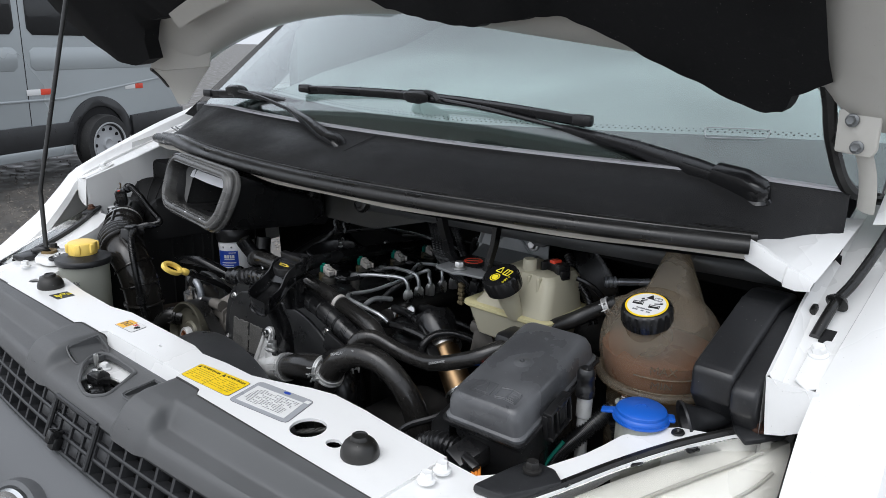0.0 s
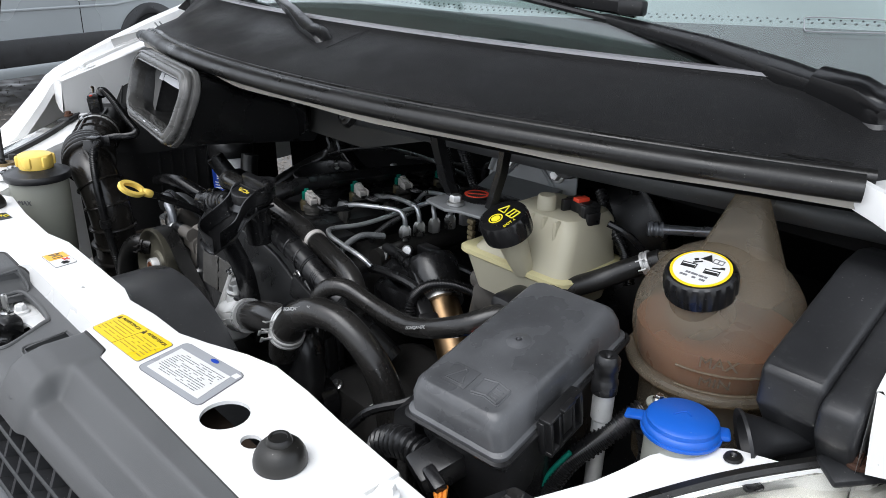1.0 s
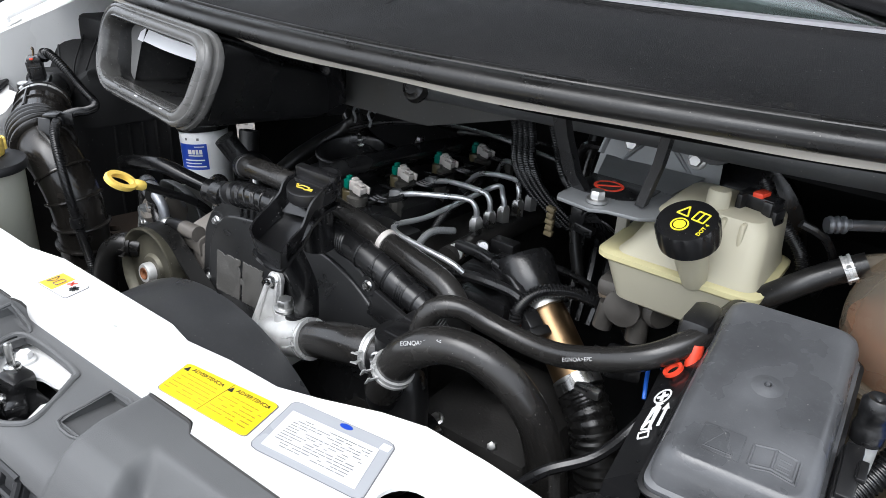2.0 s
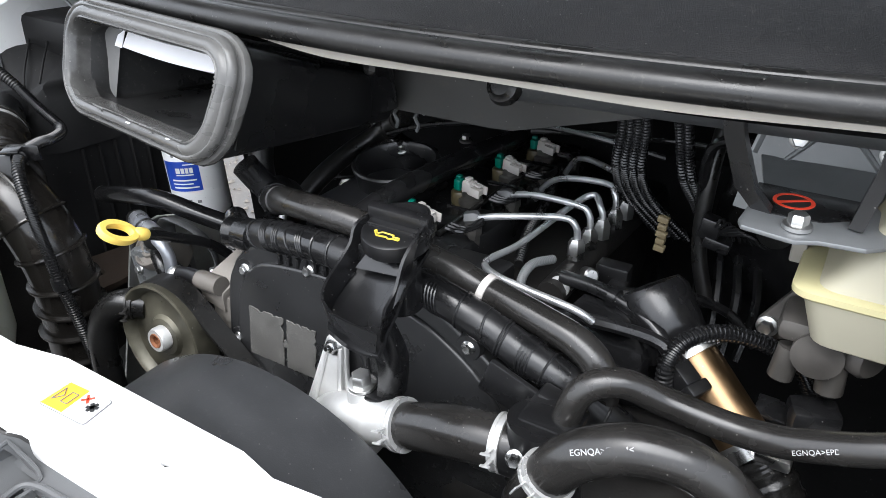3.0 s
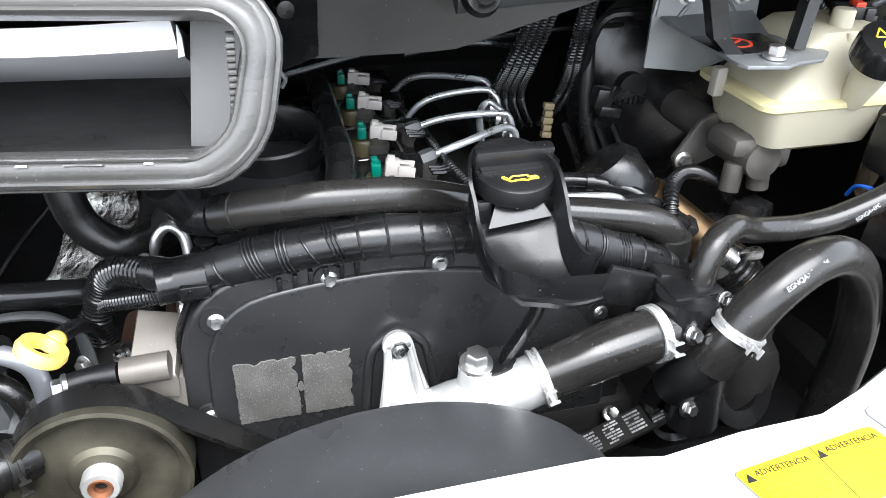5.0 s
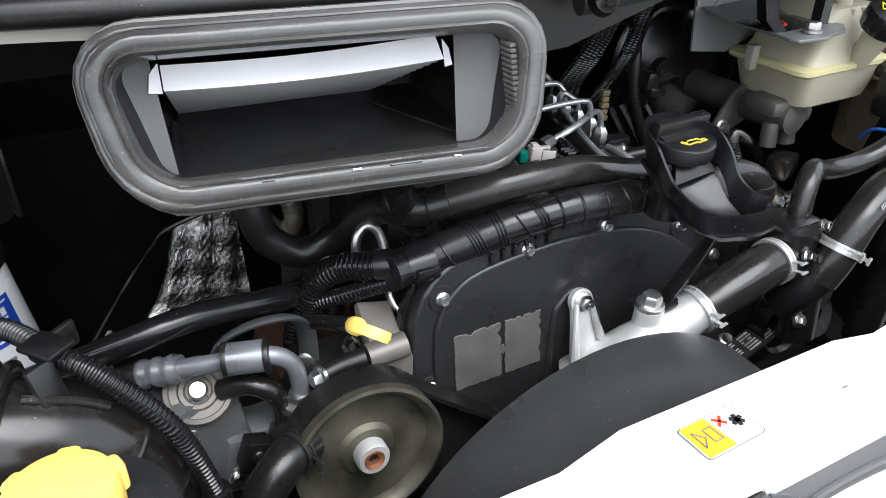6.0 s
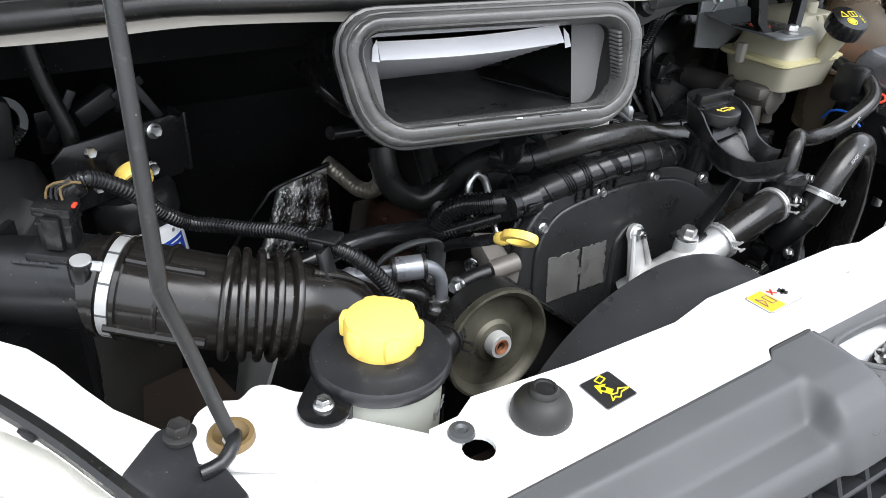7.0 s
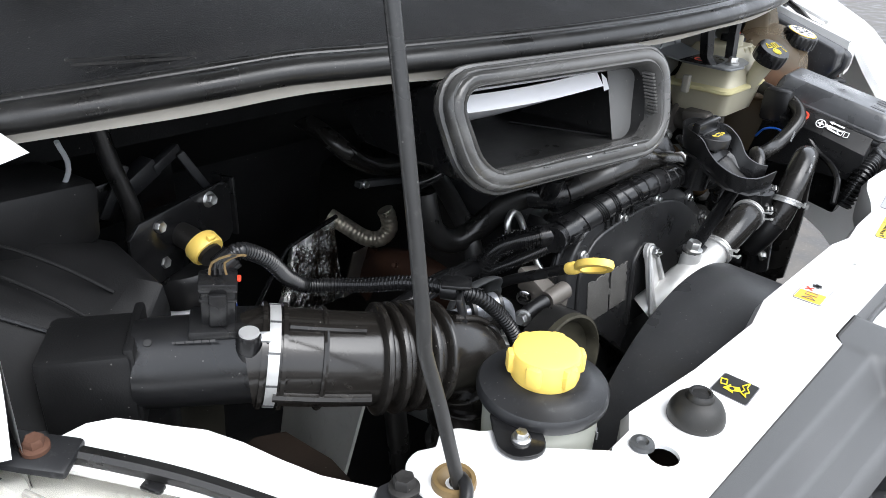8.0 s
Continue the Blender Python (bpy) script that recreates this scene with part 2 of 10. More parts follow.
PATCH = mat("torn_silver_foam", (0.105, 0.102, 0.095), 0.5, 0.3, vary=0.15, scale=300, bump=0.8, bump_scale=1500, dust=0.95, dust_color=(0.50, 0.49, 0.46))
TANK = cloudy("aged_tank_plastic", (0.64, 0.57, 0.46), 0.74, 0.20, 0.45)
COOLANT = mat("brown_coolant", (0.30, 0.115, 0.040), 0.3, vary=0.15, scale=30, bump=0.0)
RESERVOIR = cloudy("yellowed_reservoir_plastic", (0.56, 0.53, 0.41), 0.12, 0.3, 0.35)
FLANGE = cloudy("yellow_flange_plastic", (0.64, 0.59, 0.34), 0.05, 0.3, 0.3)
BOTTLE = cloudy("milky_bottle_plastic", (0.60, 0.61, 0.54), 0.15, 0.3, 0.45)
WINDSCREEN = glass("windscreen_glass", (0.76, 0.90, 0.87), 0.0, 0.42)
LENS = glass("headlamp_lens", (0.95, 0.95, 0.93), 0.03)
REFLECTOR = mat("frosted_reflector", (0.74, 0.73, 0.69), 0.35, 0.1, vary=0.1, scale=30, bump=0.0)
BEZEL = mat("grey_bezel_paint", (0.40, 0.39, 0.36), 0.4, vary=0.1, scale=30, bump=0.0)
CHROME = mat("chrome_reflector", (0.75, 0.75, 0.74), 0.12, 1.0, vary=0.05, bump=0.0)
MIRRORISH = mat("silver_grey_paint", (0.36, 0.39, 0.40), 0.3, 0.25, vary=0.08, scale=2, bump=0.0, coat=0.3)
TINT = mat("tinted_window", (0.012, 0.013, 0.014), 0.06, vary=0.1, bump=0.0)
TYRE = mat("tyre_rubber", (0.02, 0.02, 0.02), 0.7, scale=20, bump=0.2, dust=0.2)
ASPHALT = mat("gravelly_asphalt", (0.075, 0.068, 0.060), 0.55, vary=0.6, scale=26, bump=1.0, bump_scale=40, dust=1.0, dust_color=(0.24, 0.215, 0.18), rough_vary=0.25)
# Cabin grey, lightened in place of sky brightness on the windscreen.
DASH = mat("sky_bright_cabin_grey", (0.25, 0.26, 0.27), 0.7, vary=0.3, scale=10)
DUCTFLOOR = mat("scuffed_duct_plastic", (0.016, 0.016, 0.016), 0.40, vary=0.5, scale=60, bump=0.05, bump_scale=300, dust=0.4, dust_color=(0.10, 0.095, 0.09), specular=0.3)
OLIVEPLASTIC = mat("olive_brown_plastic", (0.085, 0.070, 0.035), 0.42, vary=0.2, scale=60)
# Dirty olive, darkened further to paint in the shade deep beside the filter box.
OLIVE = mat("shaded_dirty_olive_paint", (0.016, 0.015, 0.011), 0.5, vary=0.6, scale=40, bump=0.3, bump_scale=120, dust=0.4, dust_color=(0.07, 0.045, 0.025))
STONE = mat("grey_brown_gravel", (0.16, 0.145, 0.125), 0.85, vary=0.5, scale=60, bump=0.3, bump_scale=90)
PRINTGREY = mat("worn_grey_print", (0.30, 0.30, 0.30), 0.6, vary=0.5, scale=300, bump=0.0)
FADEDYEL = mat("faded_yellow_print", (0.55, 0.42, 0.04), 0.5, vary=0.3, scale=200, bump=0.0)


# ---- mesh tools ----
def lin(a, b, n):
    return [a + (b - a) * k / (n - 1) for k in range(n)]


def aim(at, way, spin=0):
    """A pose at a place whose z axis points along way."""
    return Matrix.Translation(at) @ Vector(way).to_track_quat("Z", "Y").to_matrix().to_4x4() @ pose(0, 0, 0, 0, 0, spin)


def joined(*meshes):
    whole = bmesh.new()
    for one in meshes:
        lump = bpy.data.meshes.new("lump")
        one.to_mesh(lump)
        whole.from_mesh(lump)
        bpy.data.meshes.remove(lump)
        one.free()
    return whole


def moved(bm, m):
    bm.transform(m)
    if m.determinant() < 0:
        bmesh.ops.reverse_faces(bm, faces=bm.faces)
    return bm


def mirrored(bm):
    return moved(bm, Matrix.Diagonal((-1, 1, 1, 1)))


def block(c, s, bevel=0.004, rot=(0, 0, 0), seg=2):
    """A box with rounded edges, by its middle and its size."""
    bm = bmesh.new()
    bmesh.ops.create_cube(bm, size=1)
    bm.transform(Matrix.Diagonal((*s, 1)))
    if bevel:
        bmesh.ops.bevel(bm, geom=bm.edges[:], offset=min(bevel, min(s) * 0.45), segments=seg, profile=0.5, affect="EDGES")
    return moved(bm, pose(*c, *rot))


def prism(outline, depth, m=None, bevel=0.002, seg=2):
    """An outline in x and y, raised along z from 0 to depth."""
    bm = bmesh.new()
    ring = [bm.verts.new((x, y, 0)) for x, y in outline]
    face = bm.faces.new(ring)
    if face.calc_area() and face.normal.z == 0:
        face.normal_update()
    out = bmesh.ops.extrude_face_region(bm, geom=[face])
    bmesh.ops.translate(bm, verts=[v for v in out["geom"] if isinstance(v, bmesh.types.BMVert)], vec=(0, 0, depth))
    bmesh.ops.recalc_face_normals(bm, faces=bm.faces)
    if bevel:
        bmesh.ops.bevel(bm, geom=bm.edges[:], offset=bevel, segments=seg, profile=0.5, affect="EDGES", clamp_overlap=True)
    return moved(bm, m) if m else bm


def holed(outline, holes, z0, z1):
    """A level plate with holes right through it."""
    bm = bmesh.new()
    for loop in (outline, *holes):
        ring = [bm.verts.new((x, y, z1)) for x, y in loop]
        for a, b in zip(ring, ring[1:] + ring[:1]):
            bm.edges.new((a, b))
    bmesh.ops.triangle_fill(bm, use_beauty=True, edges=bm.edges[:])
    top = bm.faces[:]
    out = bmesh.ops.extrude_face_region(bm, geom=top)
    bmesh.ops.translate(bm, verts=[v for v in out["geom"] if isinstance(v, bmesh.types.BMVert)], vec=(0, 0, z0 - z1))
    bmesh.ops.recalc_face_normals(bm, faces=bm.faces)
    return bm


def circle(x, y, r, n=24, squash=1.0):
    return [(x + r * math.cos(k * math.tau / n), y + squash * r * math.sin(k * math.tau / n)) for k in range(n)]


def round_rect(w, h, r, n=5):
    """A ring of points round a rectangle with rounded corners."""
    out = []
    for cx, cy, a in ((w - r, h - r, 0), (r - w, h - r, 90), (r - w, r - h, 180), (w - r, r - h, 270)):
        out += [(cx + r * math.cos(radians(a + 90 * k / n)), cy + r * math.sin(radians(a + 90 * k / n))) for k in range(n + 1)]
    return out


def loft(rings, closed=True, caps=True):
    """A skin over rings of points, all of one count."""
    bm = bmesh.new()
    rows = [[bm.verts.new(p) for p in ring] for ring in rings]
    count = len(rows[0])
    for a, b in zip(rows, rows[1:]):
        for k in range(count if closed else count - 1):
            j = (k + 1) % count
            bm.faces.new((a[k], a[j], b[j], b[k]))
    if caps and closed:
        bm.faces.new(rows[0]), bm.faces.new(rows[-1])
    bmesh.ops.recalc_face_normals(bm, faces=bm.faces)
    return bm


def thick(bm, depth):
    """Give an open skin a thickness."""
    bmesh.ops.solidify(bm, geom=bm.faces[:], thickness=depth)
    bmesh.ops.recalc_face_normals(bm, faces=bm.faces)
    return bm


def spline(points, step):
    """Points evenly along a smooth line through the given ones."""
    p = [Vector(q) for q in points]
    p = [2 * p[0] - p[1], *p, 2 * p[-1] - p[-2]]
    out = []
    for a, b, c, d in zip(p, p[1:], p[2:], p[3:]):
        n = max(2, round((c - b).length / step))
        for k in range(n):
            t = k / n
            out.append(0.5 * (2 * b + (c - a) * t + (2 * a - 5 * b + 4 * c - d) * t * t + (3 * b - a - 3 * c + d) * t ** 3))
    return out + [p[-2]]


def tube(points, r, seg=12, step=0.008, wave=None, bore=0.0, flat=1.0):
    """A pipe along a smooth line. wave: (height, length) of corrugations; r may be one radius or one for each point; bore: an open end."""
    if wave:
        step = wave[1] / 4
    line = spline(points, step)
    radii = [r] * len(line) if not isinstance(r, (list, tuple)) else [float(v) for v in np.interp(lin(0, 1, len(line)), lin(0, 1, len(r)), r)]
    rings, side = [], None
    for k, q in enumerate(line):
        way = (line[min(k + 1, len(line) - 1)] - line[max(k - 1, 0)]).normalized()
        if side is None:
            side = way.orthogonal().normalized() if abs(way.z) > 0.9 else way.cross(Vector((0, 0, 1))).normalized()
        side = (side - way * side.dot(way)).normalized()
        over = way.cross(side)
        rad = radii[k] - (wave[0] * (k % 4 in (0, 1)) if wave else 0)
        rings.append([q + rad * (side * math.cos(j * math.tau / seg) + flat * over * math.sin(j * math.tau / seg)) for j in range(seg)])
    if bore:
        rings = [[q + (p - q) * bore for p in ring] for q, ring in ((line[0], rings[0]),)] + rings
    return loft(rings)


def lathe(profile, m=None, seg=28, ribs=None):
    """A turned shape from (radius, height) pairs. ribs: (count, depth, low, high) of grip ribs round it."""
    rings = []
    count = seg if not ribs else ribs[0] * 6
    for r, z in profile:
        ring = []
        for k in range(count):
            rr = max(r, 1e-4)
            if ribs and ribs[2] <= z <= ribs[3] and k % 6 in (0, 1, 2):
                rr -= ribs[1]
            ring.append(Vector((rr * math.cos(k * math.tau / count), rr * math.sin(k * math.tau / count), z)))
        rings.append(ring)
    bm = loft(rings, caps=tuple(profile[0]) != tuple(profile[-1]))
    return moved(bm, m) if m else bm


def band(points, profile, step=0.01):
    """A strip of constant cross-section (sideways, upward pairs) along a line that stays upright."""
    line = spline(points, step)
    rings = []
    for k, q in enumerate(line):
        way = (line[min(k + 1, len(line) - 1)] - line[max(k - 1, 0)]).normalized()
        side = way.cross(Vector((0, 0, 1))).normalized()
        over = side.cross(way)
        rings.append([q + side * a + over * b for a, b in profile])
    return loft(rings)


def bolt(at, way, r=0.0065, stud=0.0, spin=0):
    """A flanged hexagon bolt head that points along way."""
    m = aim(at, way, spin)
    out = [lathe([(r * 0.3, -0.002), (r, -0.002), (r, 0.001), (r * 0.8, 0.0022), (r * 0.3, 0.0022)], m, 20),
           lathe([(r * 0.35, 0.001), (r * 0.72, 0.001), (r * 0.72, r * 0.75), (r * 0.6, r * 0.9), (r * 0.3, r * 0.85)], m, 6)]
    if stud:
        out.append(lathe([(r * 0.2, 0), (r * 0.38, 0), (r * 0.38, stud), (r * 0.25, stud + 0.002)], m, 10))
    return joined(*out)


def clamp(at, way, r, width, spin, parent, metal=None):
    """A spring clamp: a grooved band with two upturned forked ears."""
    m = aim(at, way, spin)
    ring = lathe([(r, -width * 0.5), (r + 0.0014, -width * 0.5), (r + 0.0014, -width * 0.2), (r + 0.0003, -width * 0.17), (r + 0.0003, width * 0.17), (r + 0.0014, width * 0.2), (r + 0.0014, width * 0.5), (r, width * 0.5)], m, 32)
    metal = metal or CLAMP
    body = part("hose_clamp", ring, metal, parent, "spring clamp")
    for s in (-1, 1):
        part("ear", moved(prism([(-0.001, -width * 0.22), (0.010, -width * 0.22), (0.0105, -width * 0.5), (0.0135, -width * 0.5), (0.0135, width * 0.5), (0.0105, width * 0.5), (0.010, width * 0.22), (-0.001, width * 0.22)], 0.0014, pose(r, s * 0.005, 0, 90, 0, 0), 0.0003), m), metal, body)
    return body


def text_mesh(words, size, m, depth=0.0003, align="CENTER"):
    curve = bpy.data.curves.new("words", "FONT")
    curve.body, curve.size, curve.extrude, curve.align_x, curve.align_y = words, size, depth, align, "CENTER"
    curve.resolution_u = 3
    ob = bpy.data.objects.new("words", curve)
    scene.collection.objects.link(ob)
    bpy.context.view_layer.update()
    flat = bpy.data.meshes.new_from_object(ob.evaluated_get(bpy.context.evaluated_depsgraph_get()))
    bm = bmesh.new()
    bm.from_mesh(flat)
    bpy.data.objects.remove(ob), bpy.data.curves.remove(curve), bpy.data.meshes.remove(flat)
    return moved(bm, m)


def bars(m, w, h, rows, seed=0, fill=0.8, line=0.45):
    """Lines of unreadable print as small bars, inside a field w by h."""
    rnd = random.Random(seed)
    out = []
    for k in range(rows):
        y = h / 2 - (k + 0.5) * h / rows
        x = -w / 2
        while x < w / 2 - 0.002:
            long = min(rnd.uniform(0.002, 0.008) * max(1, w / 0.06), w / 2 - x)
            if rnd.random() < fill:
                out.append(moved(block((x + long / 2, y, 0.0002), (long * 0.85, h / rows * line, 0.0003), 0), m))
            x += long
    return joined(*out)


BASE = {}


def thing(name, label, category, at=(0, 0, 0), group="", kind=""):
    ob = new(name)
    ob.empty_display_size = 0.02
    ob.location = at
    BASE[ob] = Vector(at)
    return tagged(ob, label, category, group, kind)


def part(name, bm, material, parent=None, label="", sharp=38):
    """One mesh object under a thing or a part."""
    me = bpy.data.meshes.new(name)
    bm.to_mesh(me)
    bm.free()
    for f in me.polygons:
        f.use_smooth = True
    me.set_sharp_from_angle(angle=radians(sharp))
    me.materials.append(material)
    ob = new(name, me)
    if parent:
        ob.parent = parent
        if parent in BASE:
            ob.matrix_parent_inverse = Matrix.Translation(-BASE[parent])
    if label:
        tagged(ob, label=label)
    return ob


# ---- the ground and the parked van behind ----
tagged(part("ground", block((0, 0, -0.05), (240, 240, 0.1), 0), ASPHALT), "dark wet asphalt strewn with fine gravel", "ground", kind="structure")


def parked_van():
    van = thing("grey_van", "silver grey passenger van parked on the asphalt", "van", (-7.6, 3.6, 0))
    m = Matrix.Translation((-7.50, 3.34, 0)) @ pose(0, 0, 0, 0, 0, 112)      # x: forwards along the van, y: to its left, origin below the front axle
    side = [(-3.75, 0.42), (1.33, 0.42), (1.41, 0.50), (1.41, 1.2), (1.33, 2.10), (1.25, 2.16), (-3.6, 2.16), (-3.78, 1.9)]
    rings = []
    for y, k in ((0.0, 0.985), (0.06, 1.0), (1.88, 1.0), (1.95, 0.97)):
        rings.append([m @ Vector((x, y, 0.42 + (z - 0.42) * k)) for x, z in side])
    part("body", loft(rings), MIRRORISH, van)
    def panel(name, outline, out, depth, material, label=""):
        return part(name, prism(outline, depth, m @ Matrix.Translation((0, -out, 0)) @ pose(0, 0, 0, 90, 0, 0), 0.008), material, van, label)
    panel("cladding", [(-3.74, 0.38), (-0.44, 0.38), (-0.40, 0.62), (-3.74, 0.62)], -0.01, 0.04, DUSTY, "dark plastic sill cladding")
    panel("sill", [(-3.74, 0.28), (-0.46, 0.28), (-0.44, 0.38), (-3.74, 0.38)], -0.02, 0.05, MIRRORISH)
    panel("bumper", [(0.48, 0.34), (1.40, 0.34), (1.42, 0.66), (0.48, 0.62)], -0.01, 0.05, DUSTY, "dark plastic rear bumper")
    panel("wing_arch", [(0.50 * math.cos(a), 0.40 + 0.47 * math.sin(a)) for a in lin(math.pi, 0, 25)] + [(0.38 * math.cos(a), 0.36 + 0.40 * math.sin(a)) for a in lin(0, math.pi, 25)], -0.01, 0.03, DUSTY)
    panel("wheel_well", circle(0, 0.42, 0.37), -0.004, 0.008, DARK)
    for a, b in ((-0.85, 1.10), (-2.05, -1.0), (-3.4, -2.2)):
        panel("window", [(a + 0.06, 1.52), (b - 0.06, 1.52), (b, 1.58), (b, 1.98), (b - 0.06, 2.04), (a + 0.06, 2.04), (a, 1.98), (a, 1.58)], -0.006, 0.015, TINT)
        panel("pressing", [(a + 0.05, 1.17), (b - 0.05, 1.17), (b, 1.21), (b, 1.36), (b - 0.05, 1.40), (a + 0.05, 1.40), (a, 1.36), (a, 1.21)], -0.006, 0.012, MIRRORISH)
    for x in (-0.93, -2.12):
        panel("shut_line", [(x, 0.62), (x + 0.012, 0.62), (x + 0.012, 2.0), (x, 2.0)], -0.006, 0.008, DARK)
    panel("crease", [(-3.7, 0.86), (-0.5, 0.86), (1.25, 1.05), (1.25, 1.07), (-0.5, 0.885), (-3.7, 0.885)], 0, 0.012, MIRRORISH)
    panel("tail_lamp", [(1.27, 1.05), (1.41, 1.05), (1.41, 1.55), (1.29, 1.55)], -0.005, 0.02, RED, "red tail lamp")
    for x in (0.44, -0.94, -2.3):
        panel("reflector_red", [(x + 0.17, 0.925), (x + 0.30, 0.925), (x + 0.30, 0.985), (x + 0.17, 0.985)], 0.002, 0.004, RED, "red reflective strip")
        panel("reflector_white", [(x, 0.925), (x + 0.17, 0.925), (x + 0.17, 0.985), (x, 0.985)], 0.002, 0.004, STICKER, "white reflective strip")
    for x in (0, -2.85):
        hub = m @ Matrix.Translation((x, 0.08, 0.335)) @ pose(0, 0, 0, 90, 0, 0)
        wheel = part("wheel", lathe([(0.205, 0.05), (0.20, 0), (0.30, 0), (0.33, 0.02), (0.335, 0.05), (0.335, 0.17), (0.32, 0.20), (0.225, 0.20), (0.21, 0.17), (0.205, 0.05)], hub, 40), TYRE, van, "black tyre")
        part("rim", lathe([(0.02, 0.165), (0.06, 0.185), (0.075, 0.165), (0.135, 0.155), (0.215, 0.175), (0.238, 0.21), (0.250, 0.21), (0.250, 0.12), (0.02, 0.12)], hub, 40), SILVER, wheel, "silver steel wheel cover")
        for k in range(10):
            part("vent_hole", lathe([(0.001, 0.160), (0.020, 0.160), (0.020, 0.174), (0.001, 0.174)], hub @ pose(0.178 * math.cos(k * math.tau / 10), 0.178 * math.sin(k * math.tau / 10), 0), 10), DARK, wheel)
    return van


parked_van()

# ---- the white van ----
van = thing("van", "white van with its bonnet propped open", "van")
TOP = 1.110      # the slam panel's upper face


def slam_panel():
    rear = [(0.50, 0.066), (0.41, 0.072), (0.35, 0.078), (0.29, 0.080), (0.25, 0.070), (0.20, 0.050), (0.16, 0.037), (0.10, 0.036), (0.045, 0.030),
            (0.01, 0.038), (-0.19, 0.040), (-0.21, 0.036), (-0.245, 0.029), (-0.36, 0.032), (-0.455, 0.041), (-0.475, 0.029), (-0.50, 0.028)]
    ahead = [(-0.50, -0.0475), (-0.215, -0.0465), (-0.206, -0.0385), (-0.148, -0.038), (-0.140, -0.0265), (0.080, -0.0265), (0.088, -0.038), (0.146, -0.0385), (0.155, -0.0465), (0.50, -0.0475)]
    holes = [circle(0.332, -0.001, 0.023), circle(0.383, -0.004, 0.011, 14, 0.8), circle(-0.480, -0.004, 0.012, 16), circle(0.40, 0.022, 0.003, 8), circle(-0.026, 0.001, 0.004, 8, 0.5)]
    panel = part("slam_panel", holed(rear + ahead, holes, TOP - 0.004, TOP), WHITE, van, "white painted slam panel with holes and labels")
    part("rear_flange", loft([[(x, y, TOP - 0.001), (x, y + 0.006, TOP - 0.012), (x, y + 0.006, TOP - 0.05), (x, y + 0.003, TOP - 0.05)] for x, y in rear], closed=False), WHITE, panel)
    part("front_flange", loft([[(x, y, TOP - 0.001), (x, y - 0.004, TOP - 0.02), (x, y - 0.006, TOP - 0.16)] for x, y in ahead], closed=False), WHITE, panel)
    part("cross_beam", block((0, 0.0, TOP - 0.055), (1.1, 0.05, 0.03), 0.006), MUD, panel, "dark beam below the holes")
    for x, y in ((0.516, 0.013), (0.516, 0.039), (-0.584, 0.016)):
        part("bolt", bolt((x, y, TOP + 0.003), (0, 0, 1), 0.0105), WHITE, panel, "white painted bolt")
    part("rivet", lathe([(0.003, 0.002), (0.005, 0.004), (0.009, 0.003), (0.010, 0.0), (0.003, -0.002)], pose(-0.483, 0.013, TOP + 0.001), 20), GREYSTEEL, panel, "dull steel rivet")
    return panel


slam = slam_panel()
for wx, wy in ((-0.80, 0.55), (0.80, 0.55), (-0.80, 3.5), (0.80, 3.5)):
    part("wheel", lathe([(0.02, -0.10), (0.30, -0.10), (0.335, -0.07), (0.335, 0.07), (0.30, 0.10), (0.02, 0.10)], aim((wx, wy, 0.335), (1, 0, 0)), 32), TYRE, van)
part("floor_pan", block((0, 2.4, 0.42), (1.7, 4.2, 0.06), 0.02), IRON, van)


def rise(x, y, s):
    """Height of the headlamp panel, which climbs outwards and rearwards."""
    u = x - 0.58 if s > 0 else x - 0.638
    return TOP - 0.004 + 0.16 * max(0, 0.6 * u + 0.8 * (y - 0.1))


def end_panel(s):
    """The white panel that runs from the slam panel round the headlamp to the wing."""
    if s > 0:
        inner = [(0.50, 0.066), (0.545, 0.064), (0.575, 0.100), (0.597, 0.128), (0.621, 0.169), (0.631, 0.196), (0.639, 0.223), (0.651, 0.240), (0.667, 0.256), (0.688, 0.270), (0.723, 0.276), (0.755, 0.288), (0.785, 0.310)]
        outer = [(0.794, 0.335), (0.748, 0.285), (0.705, 0.231), (0.667, 0.170), (0.635, 0.106), (0.615, 0.05), (0.57, -0.05), (0.50, -0.05)]
        dot = (0.693, 0.258)
    else:
        inner = [(0.50, 0.028), (0.530, 0.060), (0.559, 0.092), (0.600, 0.100), (0.630, 0.106), (0.657, 0.119), (0.682, 0.150), (0.696, 0.178), (0.708, 0.206), (0.722, 0.230), (0.740, 0.247), (0.753, 0.261), (0.767, 0.274), (0.785, 0.279), (0.803, 0.276), (0.83, 0.29)]
        outer = [(0.845, 0.285), (0.813, 0.246), (0.786, 0.213), (0.763, 0.184), (0.749, 0.160), (0.730, 0.138), (0.712, 0.114), (0.696, 0.089), (0.66, 0.03), (0.62, -0.05), (0.50, -0.05)]
        dot = (0.752, 0.235)
    bm = holed(inner + outer, [circle(*dot, 0.006, 10)] if s > 0 else [], -0.004, 0.0)
    for v in bm.verts:
        v.co.z += rise(v.co.x, v.co.y, s)
    rim = loft([[(x, y, rise(x, y, s) - 0.001), (x - 0.004, y + 0.004, rise(x, y, s) - 0.010), (x - 0.004, y + 0.004, rise(x, y, s) - 0.06)] for x, y in inner], closed=False)
    bm = joined(bm, rim)
    panel = part("headlamp_panel", bm if s > 0 else mirrored(bm), WHITE, van, "white painted panel above the headlamp")
    if s > 0:
        part("plug", lathe([(0.001, 0.001), (0.008, 0), (0.007, 0.002), (0.003, 0.003), (0.001, 0.001)], aim((s * dot[0], dot[1], rise(*dot, s) + 0.001), (-0.09 * s, -0.12, 1)), 14), RUBBER, panel, "black rubber plug")


